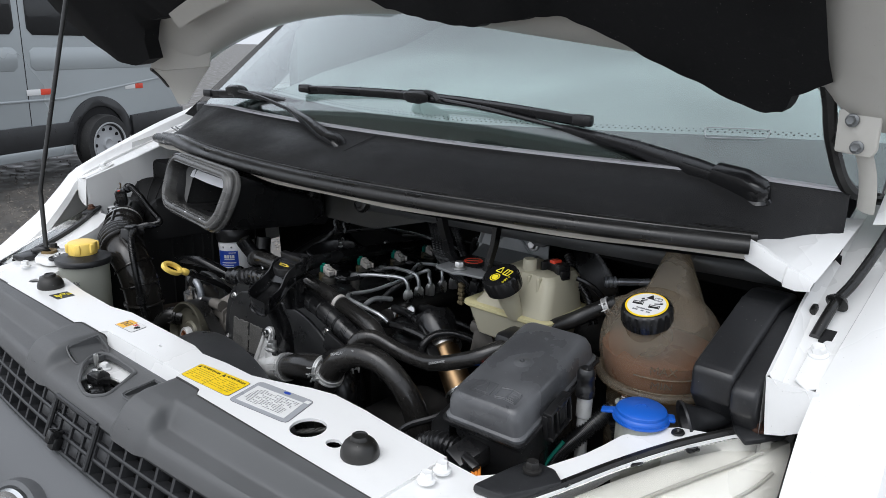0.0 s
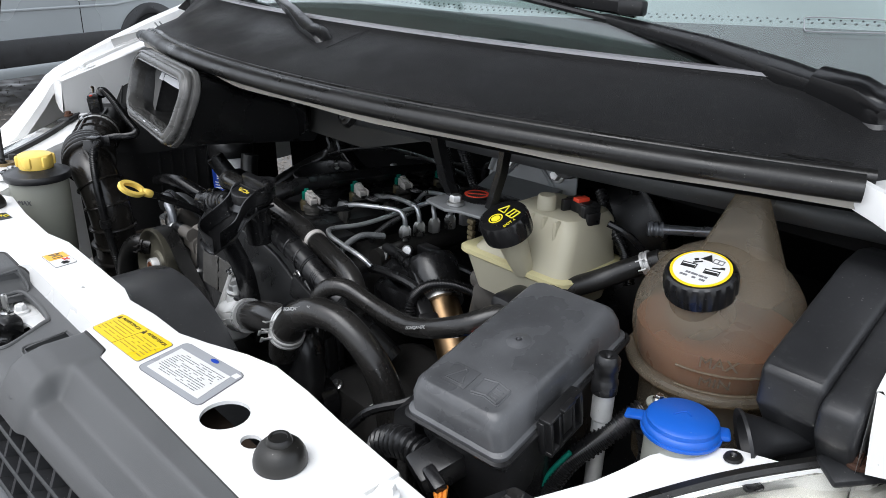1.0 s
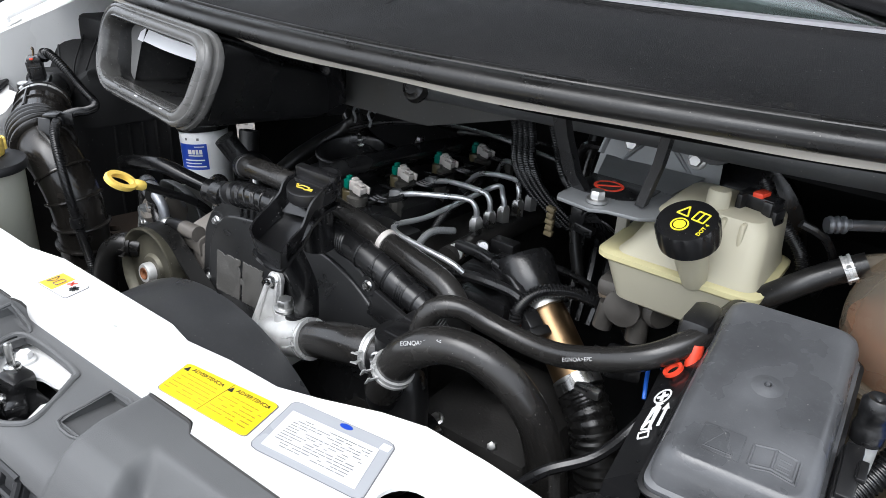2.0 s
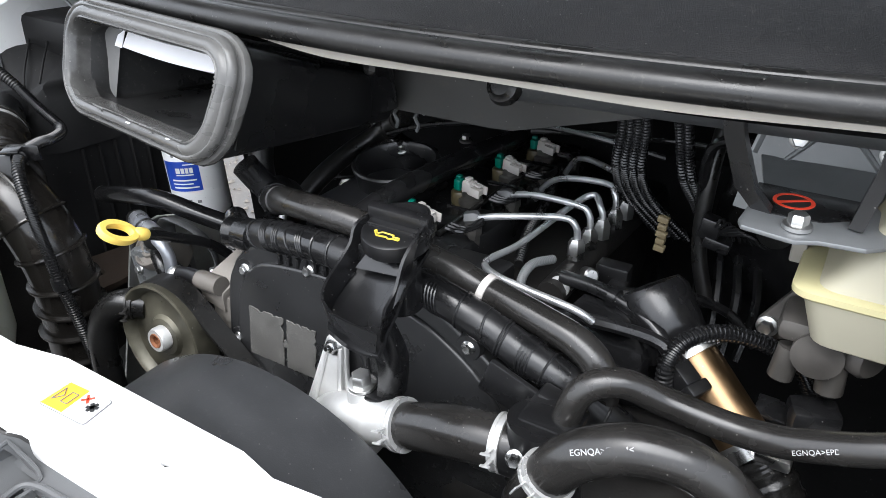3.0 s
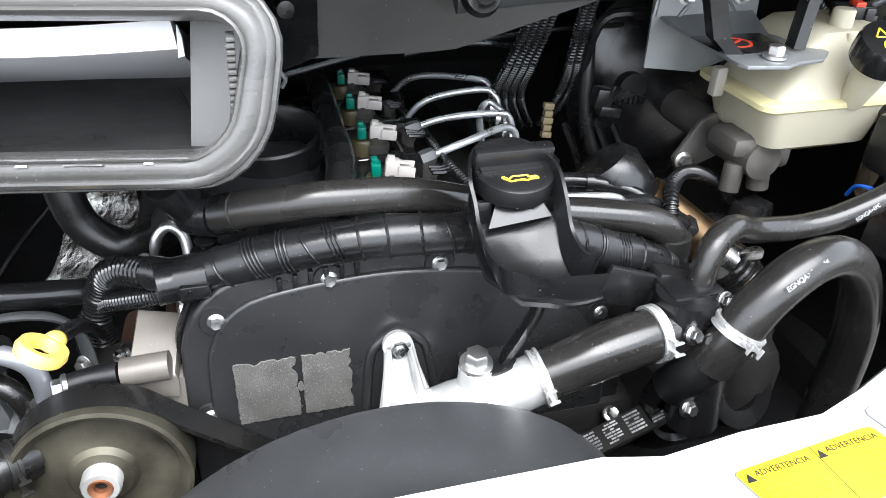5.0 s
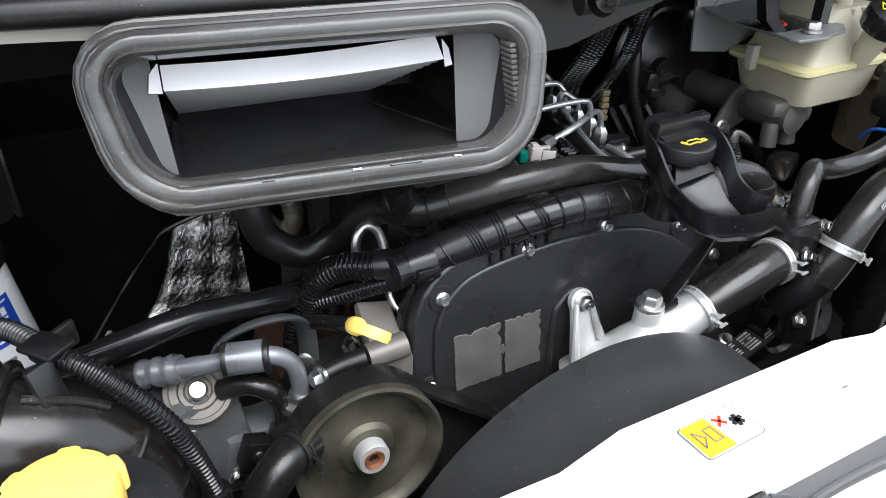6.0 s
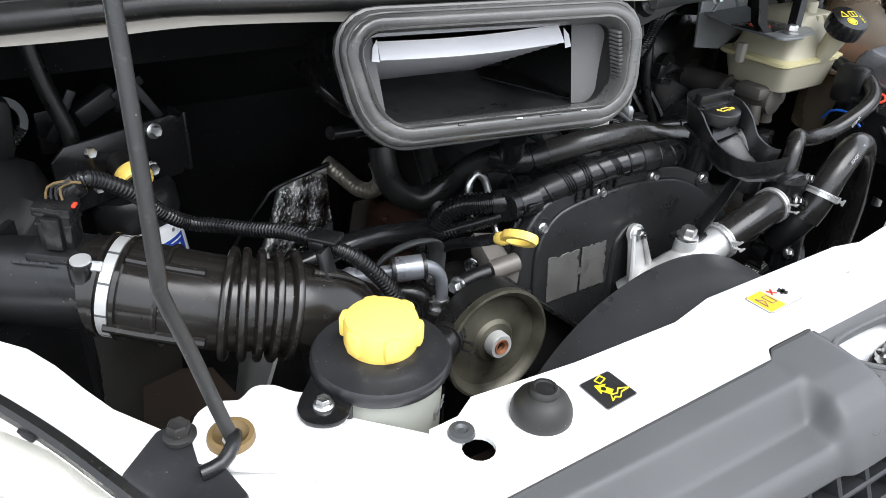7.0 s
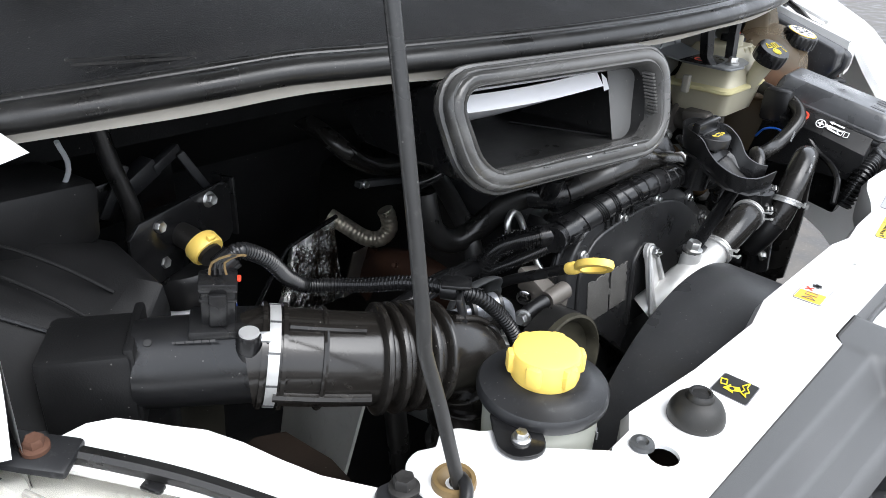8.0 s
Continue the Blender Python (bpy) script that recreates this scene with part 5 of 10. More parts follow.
def timing_cover():
    lean = Matrix.Translation((0.002, 0.2755, 1.0945)) @ pose(0, 0, 0, 90 - 6, 0, 0)      # local x: across, y: up, z: towards the front
    out = [(-0.240, -0.22), (-0.238, -0.06), (-0.231, -0.02), (-0.214, 0.006), (-0.18, 0.022), (-0.085, 0.030), (0.0, 0.022), (0.05, 0.004), (0.10, -0.030), (0.132, -0.075), (0.148, -0.14), (0.14, -0.22)]
    smooth = [(p.x, p.y) for p in spline([(x, y, 0) for x, y in out], 0.014)]
    cover = part("timing_cover", prism(smooth, 0.020, lean, 0.009, 4), COVER, engine, "satin black sheet timing cover")
    mid = Vector((-0.05, -0.09))
    part("edge_bead", tube([lean @ Vector((x * 1.006 + 0.0004, y + 0.003, 0.002)) for x, y in smooth[4:-4]], 0.0035, 8), SATIN, cover, "rolled edge")
    part("cover_flange", prism([tuple(mid + (Vector(p) - mid) * 1.022) for p in smooth], 0.006, lean @ Matrix.Translation((0, 0, -0.006)), 0.0015), SATIN, cover)
    inner = [tuple(mid + (Vector(p) - mid) * 0.90) for p in smooth]
    part("raised_face", prism(inner, 0.007, lean @ Matrix.Translation((0, -0.004, 0.018)), 0.0065, 4), COVER, cover)
    for x, y in ((-0.207, -0.012), (-0.119, 0.012), (-0.030, 0.014), (0.066, -0.010), (0.118, -0.056), (-0.222, -0.10)):
        at = lean @ Vector((x, y, 0.0215))
        part("bolt_seat", lathe([(0.001, -0.004), (0.014, -0.004), (0.012, 0.0005), (0.001, 0.0005)], aim(at, (0, -1, 0.1)), 18), COVER, cover)
        part("bolt", bolt(at, (0, -1, 0.1), 0.0068, 0.0, 13 + 300 * x), STEEL, cover)
    notch = [(-0.100, -0.15), (-0.092, -0.07), (-0.084, -0.052), (-0.067, -0.042), (-0.050, -0.052), (-0.042, -0.07), (-0.030, -0.15)]
    # flat dark plate on the face, its colour stands in for a hollow's shade
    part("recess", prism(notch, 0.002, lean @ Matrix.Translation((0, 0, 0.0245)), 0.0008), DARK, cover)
    part("recess_lip", tube([lean @ Vector((x, y, 0.0250)) for x, y in notch], 0.0042, 10, 0.006), COVER, cover, "rolled lip round the recess")
    rnd = random.Random(4)
    for x0, x1 in ((-0.200, -0.151), (-0.147, -0.107)):
        rim = []
        for n, (a, b) in enumerate((((x0, -0.109), (x1, -0.109)), ((x1, -0.109), (x1, -0.051)), ((x1, -0.051), (x0, -0.051)), ((x0, -0.051), (x0, -0.109)))):
            tears = [(rnd.uniform(0.15, 0.9), rnd.uniform(0.0012, 0.0030), rnd.uniform(0.05, 0.12)) for k in range(3)] if n in (1, 2) else []
            for k in range(30):
                t = k / 30
                bite = sum(deep * max(0, 1 - abs(t - at) / wide) for at, deep, wide in tears)
                across = Vector((a[1] - b[1], b[0] - a[0])).normalized() * (bite + rnd.uniform(-0.0006, 0.0006))
                rim.append((a[0] + (b[0] - a[0]) * t + across.x, a[1] + (b[1] - a[1]) * t + across.y))
        part("foam_patch", prism(rim, 0.0016, lean @ Matrix.Translation((0, 0, 0.0252)), 0.0005, 1), PATCH, cover, "torn silver grey foam patch")
    part("chip", prism(circle(-0.1492, -0.081, 0.0028, 9, 1.9), 0.0014, lean @ Matrix.Translation((0, 0, 0.0252)), 0.0004, 1), PATCH, cover)
    return cover


timing_cover()
part("block", joined(block((-0.05, 0.55, 0.90), (0.30, 0.52, 0.34), 0.02, (-3, 0, 0)), block((0.07, 0.42, 0.95), (0.14, 0.26, 0.16), 0.02)), IRON, engine, "oily dark engine block")


def cam_cover():
    head = part("cam_cover", joined(block((-0.08, 0.50, 1.085), (0.17, 0.46, 0.06), 0.014, (-3.6, 0, 0)), block((-0.02, 0.32, 1.105), (0.16, 0.09, 0.035), 0.008, (-3.6, 0, 0)), block((-0.150, 0.41, 1.085), (0.09, 0.20, 0.04), 0.02, (-3.6, 0, 0))), PLASTIC, engine, "black plastic cam cover")
    for k in range(4):
        y = 0.357 + 0.0925 * k      # one cylinder after the other
        z = 1.1340 - 0.0045 * k
        lean = pose(0.0035 * k, 0, 0)
        m = lean @ Matrix.Translation((-0.046, y, z))
        inj = part("injector", joined(lathe([(0.001, -0.04), (0.012, -0.04), (0.012, -0.005), (0.014, -0.004), (0.014, 0.002), (0.010, 0.004), (0.010, 0.012), (0.001, 0.012)], m, 16)), CASTGREY, engine, "injector with a pale plug")
        part("green_clip", moved(joined(block((-0.060, y - 0.001, z + 0.016), (0.009, 0.012, 0.013), 0.002, (0, 0, -8)), block((-0.061, y + 0.001, z + 0.024), (0.006, 0.007, 0.004), 0.001)), lean), GREEN, inj, "green locking clip")
        turn = lean @ Matrix.Translation((-0.046, y - 0.003, z + 0.017)) @ pose(0, 0, 0, 0, 6, -10) @ Matrix.Diagonal((0.84, 0.84, 0.84, 1))
        part("plug", moved(joined(block((0, 0, 0), (0.015, 0.016, 0.017), 0.002), block((0.013, 0, -0.002), (0.014, 0.012, 0.010), 0.0015), block((0.015, -0.0085, -0.001), (0.018, 0.003, 0.012), 0.001), block((0.015, 0.0085, -0.001), (0.018, 0.003, 0.012), 0.001), block((0.012, 0, 0.0065), (0.014, 0.007, 0.0025), 0.0008), block((-0.002, 0, 0.010), (0.008, 0.010, 0.004), 0.001)), turn), IVORY, inj, "ivory plug")
        part("base_ring", lathe([(0.006, -0.016), (0.0095, -0.016), (0.0102, -0.013), (0.0102, -0.002), (0.009, 0.0), (0.006, 0.0)], lean @ Matrix.Translation((-0.060, y, z + 0.008)), 20), OLIVEPLASTIC, inj, "olive brown base ring")
        part("foot_nut", lathe([(0.004, 0), (0.011, 0), (0.011, 0.008), (0.009, 0.010), (0.004, 0.010)], Matrix.Translation((-0.057, y - 0.002, z - 0.020)), 6), STEEL, inj)
        for j in range(3):
            part("wire", tube([(-0.012, y - 0.012 + 0.006 * j, z + 0.012), (0.004, y - 0.008 + 0.005 * j, z + 0.010), (0.008, y + 0.03, z + 0.004 + 0.003 * j), (-0.01, y + 0.052, z + 0.002), (-0.05, y + 0.055, z)], 0.0022, 6), TAPE, inj)
        part("stem", lathe([(0.008, 0), (0.008, 0.02), (0.010, 0.02), (0.010, 0.03), (0.004, 0.032), (0.004, 0)], Matrix.Translation((-0.004, y + 0.030, z - 0.03)), 8), CASTGREY, inj)
    part("harness_trunk", tube([(-0.078, 0.70, 1.13), (-0.080, 0.60, 1.140), (-0.083, 0.52, 1.148), (-0.087, 0.43, 1.154), (-0.090, 0.36, 1.156), (-0.10, 0.31, 1.145)], 0.0135, 14), TAPE, engine, "tape wound wiring trunk")
    throat = part("intake_throat", lathe([(0.042, -0.10), (0.048, -0.10), (0.0485, -0.026), (0.0505, -0.025), (0.0505, -0.021), (0.049, -0.020), (0.0495, 0.0), (0.0525, 0.001), (0.0530, 0.004), (0.0515, 0.0062), (0.0480, 0.0062), (0.0455, 0.002), (0.0440, -0.030), (0.0425, -0.031), (0.0415, -0.075), (0.001, -0.077)], aim((-0.146, 0.452, 1.149), (-0.02, -0.12, 1)), 48), PLASTIC, engine, "open black intake throat")
    part("bowl", block((-0.155, 0.43, 1.10), (0.12, 0.16, 0.05), 0.02), DUSTY, throat)
    part("cap_nut", bolt((-0.135, 0.60, 1.135), (0, 0, 1), 0.009), STEEL, head)


cam_cover()


def fuel_rail():
    rail = part("fuel_rail", tube([(0.094, 0.37, 1.088), (0.098, 0.45, 1.090), (0.105, 0.60, 1.088)], 0.015, 14), IRON, engine, "dark fuel rail")
    part("hex_sensor", joined(lathe([(0.001, 0), (0.0125, 0), (0.0132, 0.002), (0.0132, 0.008), (0.011, 0.010), (0.001, 0.010)], aim((0.098, 0.395, 1.090), (0.1, -0.9, 0.3)), 6), lathe([(0.001, 0.010), (0.0095, 0.010), (0.0095, 0.015), (0.0112, 0.016), (0.0112, 0.019), (0.001, 0.020)], aim((0.098, 0.395, 1.090), (0.1, -0.9, 0.3)), 20)), STEEL, rail, "hexagonal steel pressure sensor")
    part("sensor_ring", lathe([(0.0098, 0.0105), (0.0108, 0.011), (0.0108, 0.0145), (0.0098, 0.015)], aim((0.098, 0.395, 1.090), (0.1, -0.9, 0.3)), 20), BRASS, rail)
    nuts = [(0.097, 0.425, 1.108), (0.101, 0.450, 1.110), (0.104, 0.479, 1.110), (0.107, 0.510, 1.110), (0.110, 0.540, 1.110)]
    runs = [[(0.094, 0.424, 1.143), (0.080, 0.420, 1.150), (0.030, 0.392, 1.150), (-0.012, 0.387, 1.139)],
            [(0.098, 0.450, 1.146), (0.086, 0.450, 1.153), (0.030, 0.455, 1.150), (-0.009, 0.459, 1.138)],
            [(0.100, 0.480, 1.142), (0.088, 0.490, 1.150), (0.072, 0.47, 1.142), (0.052, 0.385, 1.128), (0.042, 0.332, 1.130), (0.062, 0.312, 1.131), (0.100, 0.305, 1.130), (0.145, 0.303, 1.126), (0.161, 0.308, 1.116)],
            [(0.104, 0.512, 1.146), (0.090, 0.520, 1.153), (0.030, 0.528, 1.142), (-0.002, 0.533, 1.110)],
            [(0.106, 0.542, 1.148), (0.092, 0.552, 1.154), (0.030, 0.595, 1.145), (-0.004, 0.622, 1.101)]]
    for nut, run in zip(nuts, runs):
        up = Vector(nut)
        part("pipe", tube([up, up + Vector((0, 0, 0.022)), *run], 0.0036, 12, 0.004), PIPE, rail, "bright plated fuel pipe")
        part("nut", joined(lathe([(0.001, 0), (0.0095, 0), (0.0095, 0.016), (0.006, 0.022), (0.001, 0.022)], Matrix.Translation(up - Vector((0, 0, 0.002))), 6)), STEEL, rail)
        if run is not runs[2]:
            end = Vector(run[-1])
            part("nut", lathe([(0.001, 0), (0.0080, 0), (0.0080, 0.012), (0.0045, 0.016), (0.001, 0.016)], aim(end, Vector(run[-2]) - end), 6), GREYSTEEL, rail)
    part("grey_lead", tube([(0.085, 0.395, 1.115), (0.076, 0.36, 1.122), (0.082, 0.325, 1.116), (0.11, 0.29, 1.11), (0.13, 0.28, 1.09)], 0.0048, 10, wave=(0.0005, 0.0026)), GALV, rail, "grey braided lead")
    part("plug", joined(block((0.135, 0.44, 1.090), (0.035, 0.02, 0.026), 0.003), block((0.145, 0.425, 1.075), (0.02, 0.02, 0.03), 0.003)), PLASTIC, rail)
    part("lead", tube([(0.11, 0.385, 1.10), (0.16, 0.40, 1.098), (0.20, 0.43, 1.095), (0.25, 0.46, 1.07), (0.28, 0.46, 1.04)], 0.005, 8), TAPE, rail)
    part("bracket", joined(block((0.15, 0.38, 1.075), (0.05, 0.05, 0.004), 0.001, (10, 0, 20))), SATIN, rail)


fuel_rail()


def filler():
    """The oil filler neck with its spill tray, whose end is open, and its cap."""
    left = [(-0.011, 0.241, 1.212), (-0.020, 0.214, 1.205), (-0.019, 0.203, 1.192), (-0.020, 0.189, 1.181), (-0.019, 0.172, 1.173), (-0.013, 0.157, 1.168), (-0.001, 0.147, 1.166), (0.016, 0.141, 1.165), (0.054, 0.138, 1.165)]
    right = [(0.036, 0.240, 1.215), (0.043, 0.212, 1.212), (0.043, 0.191, 1.199), (0.044, 0.177, 1.179), (0.046, 0.160, 1.171), (0.052, 0.150, 1.170)]
    back = [(0.024, 0.252, 1.216), (0.004, 0.254, 1.214)]
    loop = spline(list(reversed(right)) + back + left, 0.005)
    mid = Vector((0.014, 0.19, 0))
    walls = []
    for p in loop:
        inward = (mid + Vector((0, max(-0.03, min(0.035, p.y - 0.19)), 0)) - Vector((p.x, p.y, 0))).normalized() * 0.0022
        low = 0.024 if p.y < 0.2 else 0.030
        walls.append([p + Vector((inward.x * 2, inward.y * 2, -low)), p - Vector((inward.x * 0.3, inward.y * 0.3, 0.003)), p - Vector((inward.x * 0.5, inward.y * 0.5, 0)), p + inward * 0.7, p + Vector((inward.x * 2.5, inward.y * 2.5, 0.003 - low))])
    tray = part("filler_tray", loft(walls, closed=False), SATIN, engine, "black moulded spill tray round the oil filler")
    floor = []
    for a, b, drop in ((left[0], right[0], 0.030), (left[1], right[1], 0.028), (left[2], right[2], 0.026), (left[3], right[3], 0.022), (left[4], right[4], 0.022), (left[6], right[5], 0.021), (left[7], left[8], 0.020)):
        a, b = Vector(a), Vector(b)
        floor.append([a.lerp(b, t) - Vector((0, 0, drop + 0.004 * math.sin(math.pi * t))) for t in (0, 0.12, 0.3, 0.5, 0.7, 0.88, 1)])
    part("tray_floor", thick(loft(floor, closed=False), 0.003), SATIN, tray)
    part("ramp", thick(loft([[(-0.001, 0.209, 1.190), (0.029, 0.209, 1.191)], [(-0.010, 0.197, 1.1735), (0.037, 0.197, 1.1785)]], closed=False), 0.002), SATIN, tray)
    for x in (-0.010, 0.036):
        part("gusset", block((x, 0.211, 1.178), (0.012, 0.006, 0.022), 0.003), SATIN, tray)
    part("neck", lathe([(0.019, -0.06), (0.019, 0.0), (0.022, 0.002), (0.022, 0.006), (0.001, 0.006)], aim((0.014, 0.223, 1.188), (0, -0.10, 1)), 28), SATIN, tray)
    part("bracket_leg", joined(tube([(0.026, 0.172, 1.150), (0.030, 0.19, 1.10), (0.016, 0.206, 1.045)], 0.014, 8, flat=0.4), block((0.0, 0.204, 1.044), (0.045, 0.03, 0.006), 0.002)), SATIN, tray)
    m = aim((0.015, 0.222, 1.199), (0.0, -0.16, 1))
    cap = part("oil_cap", lathe([(0.001, 0.008), (0.026, 0.008), (0.0285, 0.0065), (0.0292, 0.002), (0.0292, -0.006), (0.024, -0.010), (0.001, -0.010)], m, 48), SATIN, engine, "round black oil filler cap")
    part("grip", moved(joined(block((0.001, 0.008, 0.013), (0.060, 0.011, 0.016), 0.0025), block((0.001, 0.004, 0.008), (0.054, 0.016, 0.004), 0.002)), m), SATIN, cap, "raised grip bar")
    can = [(-0.013, 0.0025), (-0.0115, 0.0035), (-0.0085, 0.000), (-0.0055, 0.003), (0.006, 0.003), (0.006, 0.0008), (0.012, 0.0012), (0.013, -0.0015), (0.007, -0.0015), (0.004, -0.003), (0.001, -0.0015), (-0.008, -0.0025)]
    part("oil_mark", joined(*[tube([m @ Vector((a[0], a[1] - 0.013, 0.0083)), m @ Vector((b[0], b[1] - 0.013, 0.0083))], 0.0008, 5, 0.02) for a, b in zip(can, can[1:] + can[:1])]), FADEDYEL, cap, "yellow outlined oil can mark")
    part("oil_mark", joined(*[moved(block((x, 0.021, 0.0084), (0.004, 0.0016, 0.0006), 0), m) for x in (-0.006, -0.001, 0.007)]), FADEDYEL, cap)
    return tray


filler()


def coolant_outlet():
    body = part("coolant_outlet", joined(tube([(-0.075, 0.222, 0.965), (-0.05, 0.205, 0.990), (-0.02, 0.195, 1.008), (0.012, 0.190, 1.022), (0.04, 0.188, 1.034)], [0.024, 0.024, 0.025, 0.022, 0.021], 18), lathe([(0.001, 0), (0.017, 0), (0.014, 0.04), (0.014, 0.046), (0.001, 0.046)], Matrix.Translation((-0.012, 0.199, 1.000)), 18),
                                        block((-0.02, 0.19, 0.995), (0.06, 0.05, 0.045), 0.014, (0, -18, 0))), ALU, engine, "rough cast aluminium coolant outlet")
    edge = spline([(-0.090, -0.092, 0), (-0.086, -0.060, 0), (-0.081, -0.026, 0), (-0.079, -0.006, 0), (-0.0745, 0.001, 0), (-0.067, 0.0035, 0), (-0.0595, 0.001, 0), (-0.055, -0.006, 0), (-0.051, -0.026, 0), (-0.040, -0.060, 0), (-0.030, -0.092, 0)], 0.008)
    part("bracket", prism([(p.x, p.y) for p in edge], 0.006, Matrix.Translation((0, 0.238, 1.056)) @ pose(0, 0, 0, 72, 0, 0), 0.002), ALU, body, "cast aluminium bracket")
    for x0, x1 in ((-0.076, -0.088), (-0.060, -0.046)):
        part("bracket_rib", tube([(x0, 0.228, 1.052), ((x0 + x1) / 2, 0.216, 1.014), (x1, 0.204, 0.975)], [0.0028, 0.004, 0.006], 8), ALU, body)
    part("boss", lathe([(0.001, 0), (0.0125, 0), (0.0125, 0.006), (0.001, 0.006)], aim((-0.068, 0.236, 1.050), (0, -0.95, 0.3)), 24), ALU, body)
    part("bolt", bolt((-0.068, 0.2285, 1.0525), (0, -0.95, 0.3), 0.0098, 0.012), STEEL, body)
    part("bolt", bolt((-0.012, 0.199, 1.050), (0, -0.1, 1), 0.0135, 0, 10), STEEL, body)
    part("mark", joined(lathe([(0.006, 0), (0.0075, 0), (0.0075, 0.001), (0.006, 0.001)], aim((0.005, 0.1665, 1.008), (0.1, -1, 0.35)), 16), bars(aim((-0.004, 0.166, 0.994), (0.1, -1, 0.35)), 0.04, 0.004, 1, 3)), ALU, body)


coolant_outlet()


def hose(name, points, r, material, label, clamps=(), parent=None, marks=()):
    root = tagged(part(name, tube(points, r, 18, 0.008), material, parent), label, "hose") if parent is None else part(name, tube(points, r, 18, 0.008), material, parent, label)
    rad = r if not isinstance(r, (list, tuple)) else max(r) - 0.0005
    for at, way in clamps:
        clamp(at, way, rad + 0.0008, 0.0085, 165, root)
    return root


hose("outlet_hose", [(0.022, 0.189, 1.028), (0.05, 0.187, 1.038), (0.085, 0.186, 1.050), (0.115, 0.187, 1.057), (0.150, 0.190, 1.060)], [0.0195, 0.0205, 0.0222, 0.0228, 0.0220], HOSE,
     "thick worn black rubber coolant hose", [((0.040, 0.1875, 1.034), (1, -0.03, 0.35)), ((0.137, 0.189, 1.0595), (1, 0.08, 0.1))])


def thermostat():
    root = thing("thermostat", "black plastic thermostat housing between two hoses", "thermostat", (0.18, 0.2, 0.95))
    part("body", joined(tube([(0.14, 0.190, 1.058), (0.165, 0.192, 1.055), (0.182, 0.186, 1.035), (0.188, 0.18, 0.96)], 0.024, 14), lathe([(0.001, 0), (0.026, 0), (0.026, 0.02), (0.001, 0.02)], Matrix.Translation((0.165, 0.195, 1.072)), 20), block((0.172, 0.205, 1.085), (0.05, 0.04, 0.02), 0.006)), PLASTIC, root)
    part("outlet", tube([(0.165, 0.185, 1.000), (0.168, 0.168, 1.030), (0.180, 0.157, 1.060)], 0.0185, 16), PLASTIC, root)
    for x, y, z in ((0.158, 0.168, 1.07), (0.17, 0.165, 0.99), (0.19, 0.18, 1.09)):
        part("bolt", bolt((x, y, z), (0.2, -1, 0.4), 0.008), STEEL, root)


thermostat()
big = hose("radiator_hose", [(0.174, 0.160, 1.045), (0.184, 0.156, 1.069), (0.202, 0.157, 1.100), (0.225, 0.160, 1.119), (0.250, 0.165, 1.128), (0.283, 0.172, 1.124), (0.314, 0.180, 1.100), (0.338, 0.187, 1.060), (0.352, 0.190, 1.000), (0.356, 0.195, 0.88)], [0.019, 0.019, 0.018, 0.0168, 0.0168, 0.0178, 0.0192, 0.0200, 0.0200, 0.0200], HOSE,
           "worn black radiator hose in a tight arch", [((0.189, 0.156, 1.079), (0.45, 0, 0.9))])
part("print", text_mesh("EGNQA>EPDM<", 0.006, Matrix.Translation((0.2285, 0.1462, 1.1312)) @ pose(0, 0, 0, 55, -20, 14)), PRINTGREY, big, "white printed lettering")
thin = hose("heater_hose", [(0.180, 0.203, 1.055), (0.182, 0.205, 1.095), (0.192, 0.212, 1.122), (0.215, 0.224, 1.129), (0.250, 0.236, 1.116), (0.30, 0.238, 1.112), (0.342, 0.234, 1.122), (0.400, 0.234, 1.148), (0.432, 0.262, 1.166), (0.445, 0.305, 1.172)], 0.0115, HOSE,
            "thin black rubber hose", [((0.1805, 0.203, 1.078), (0, 0.05, 1))])
part("print", text_mesh("EGNQA>EPDM<", 0.005, Matrix.Translation((0.352, 0.2205, 1.1315)) @ pose(0, 0, 0, 55, -20, 12)), PRINTGREY, thin, "white printed lettering")
top = hose("top_hose", [(-0.205, 0.305, 1.148), (-0.185, 0.292, 1.156), (-0.165, 0.281, 1.164), (-0.14, 0.272, 1.170), (-0.10, 0.268, 1.172), (-0.05, 0.272, 1.166), (0.0, 0.280, 1.150), (0.040, 0.283, 1.140), (0.070, 0.282, 1.132), (0.12, 0.275, 1.126), (0.165, 0.268, 1.118), (0.188, 0.262, 1.10), (0.192, 0.262, 1.06)], 0.0140, HOSE,
     "black rubber hose along the engine's front")
part("white_clip", lathe([(0.0140, -0.0035), (0.0160, -0.0035), (0.0160, 0.0035), (0.0140, 0.0035)], aim((0.070, 0.282, 1.132), (1, -0.1, -0.2)), 24), IVORY, top, "white plastic hose clip")
for at, way in (((-0.186, 0.2925, 1.1555), (0.8, -0.45, 0.3)), ((0.189, 0.262, 1.095), (0.1, 0, -1))):
    part("end_sleeve", lathe([(0.0138, -0.010), (0.0158, -0.009), (0.0158, 0.009), (0.0138, 0.010)], aim(at, way), 20), RUBBER, top)


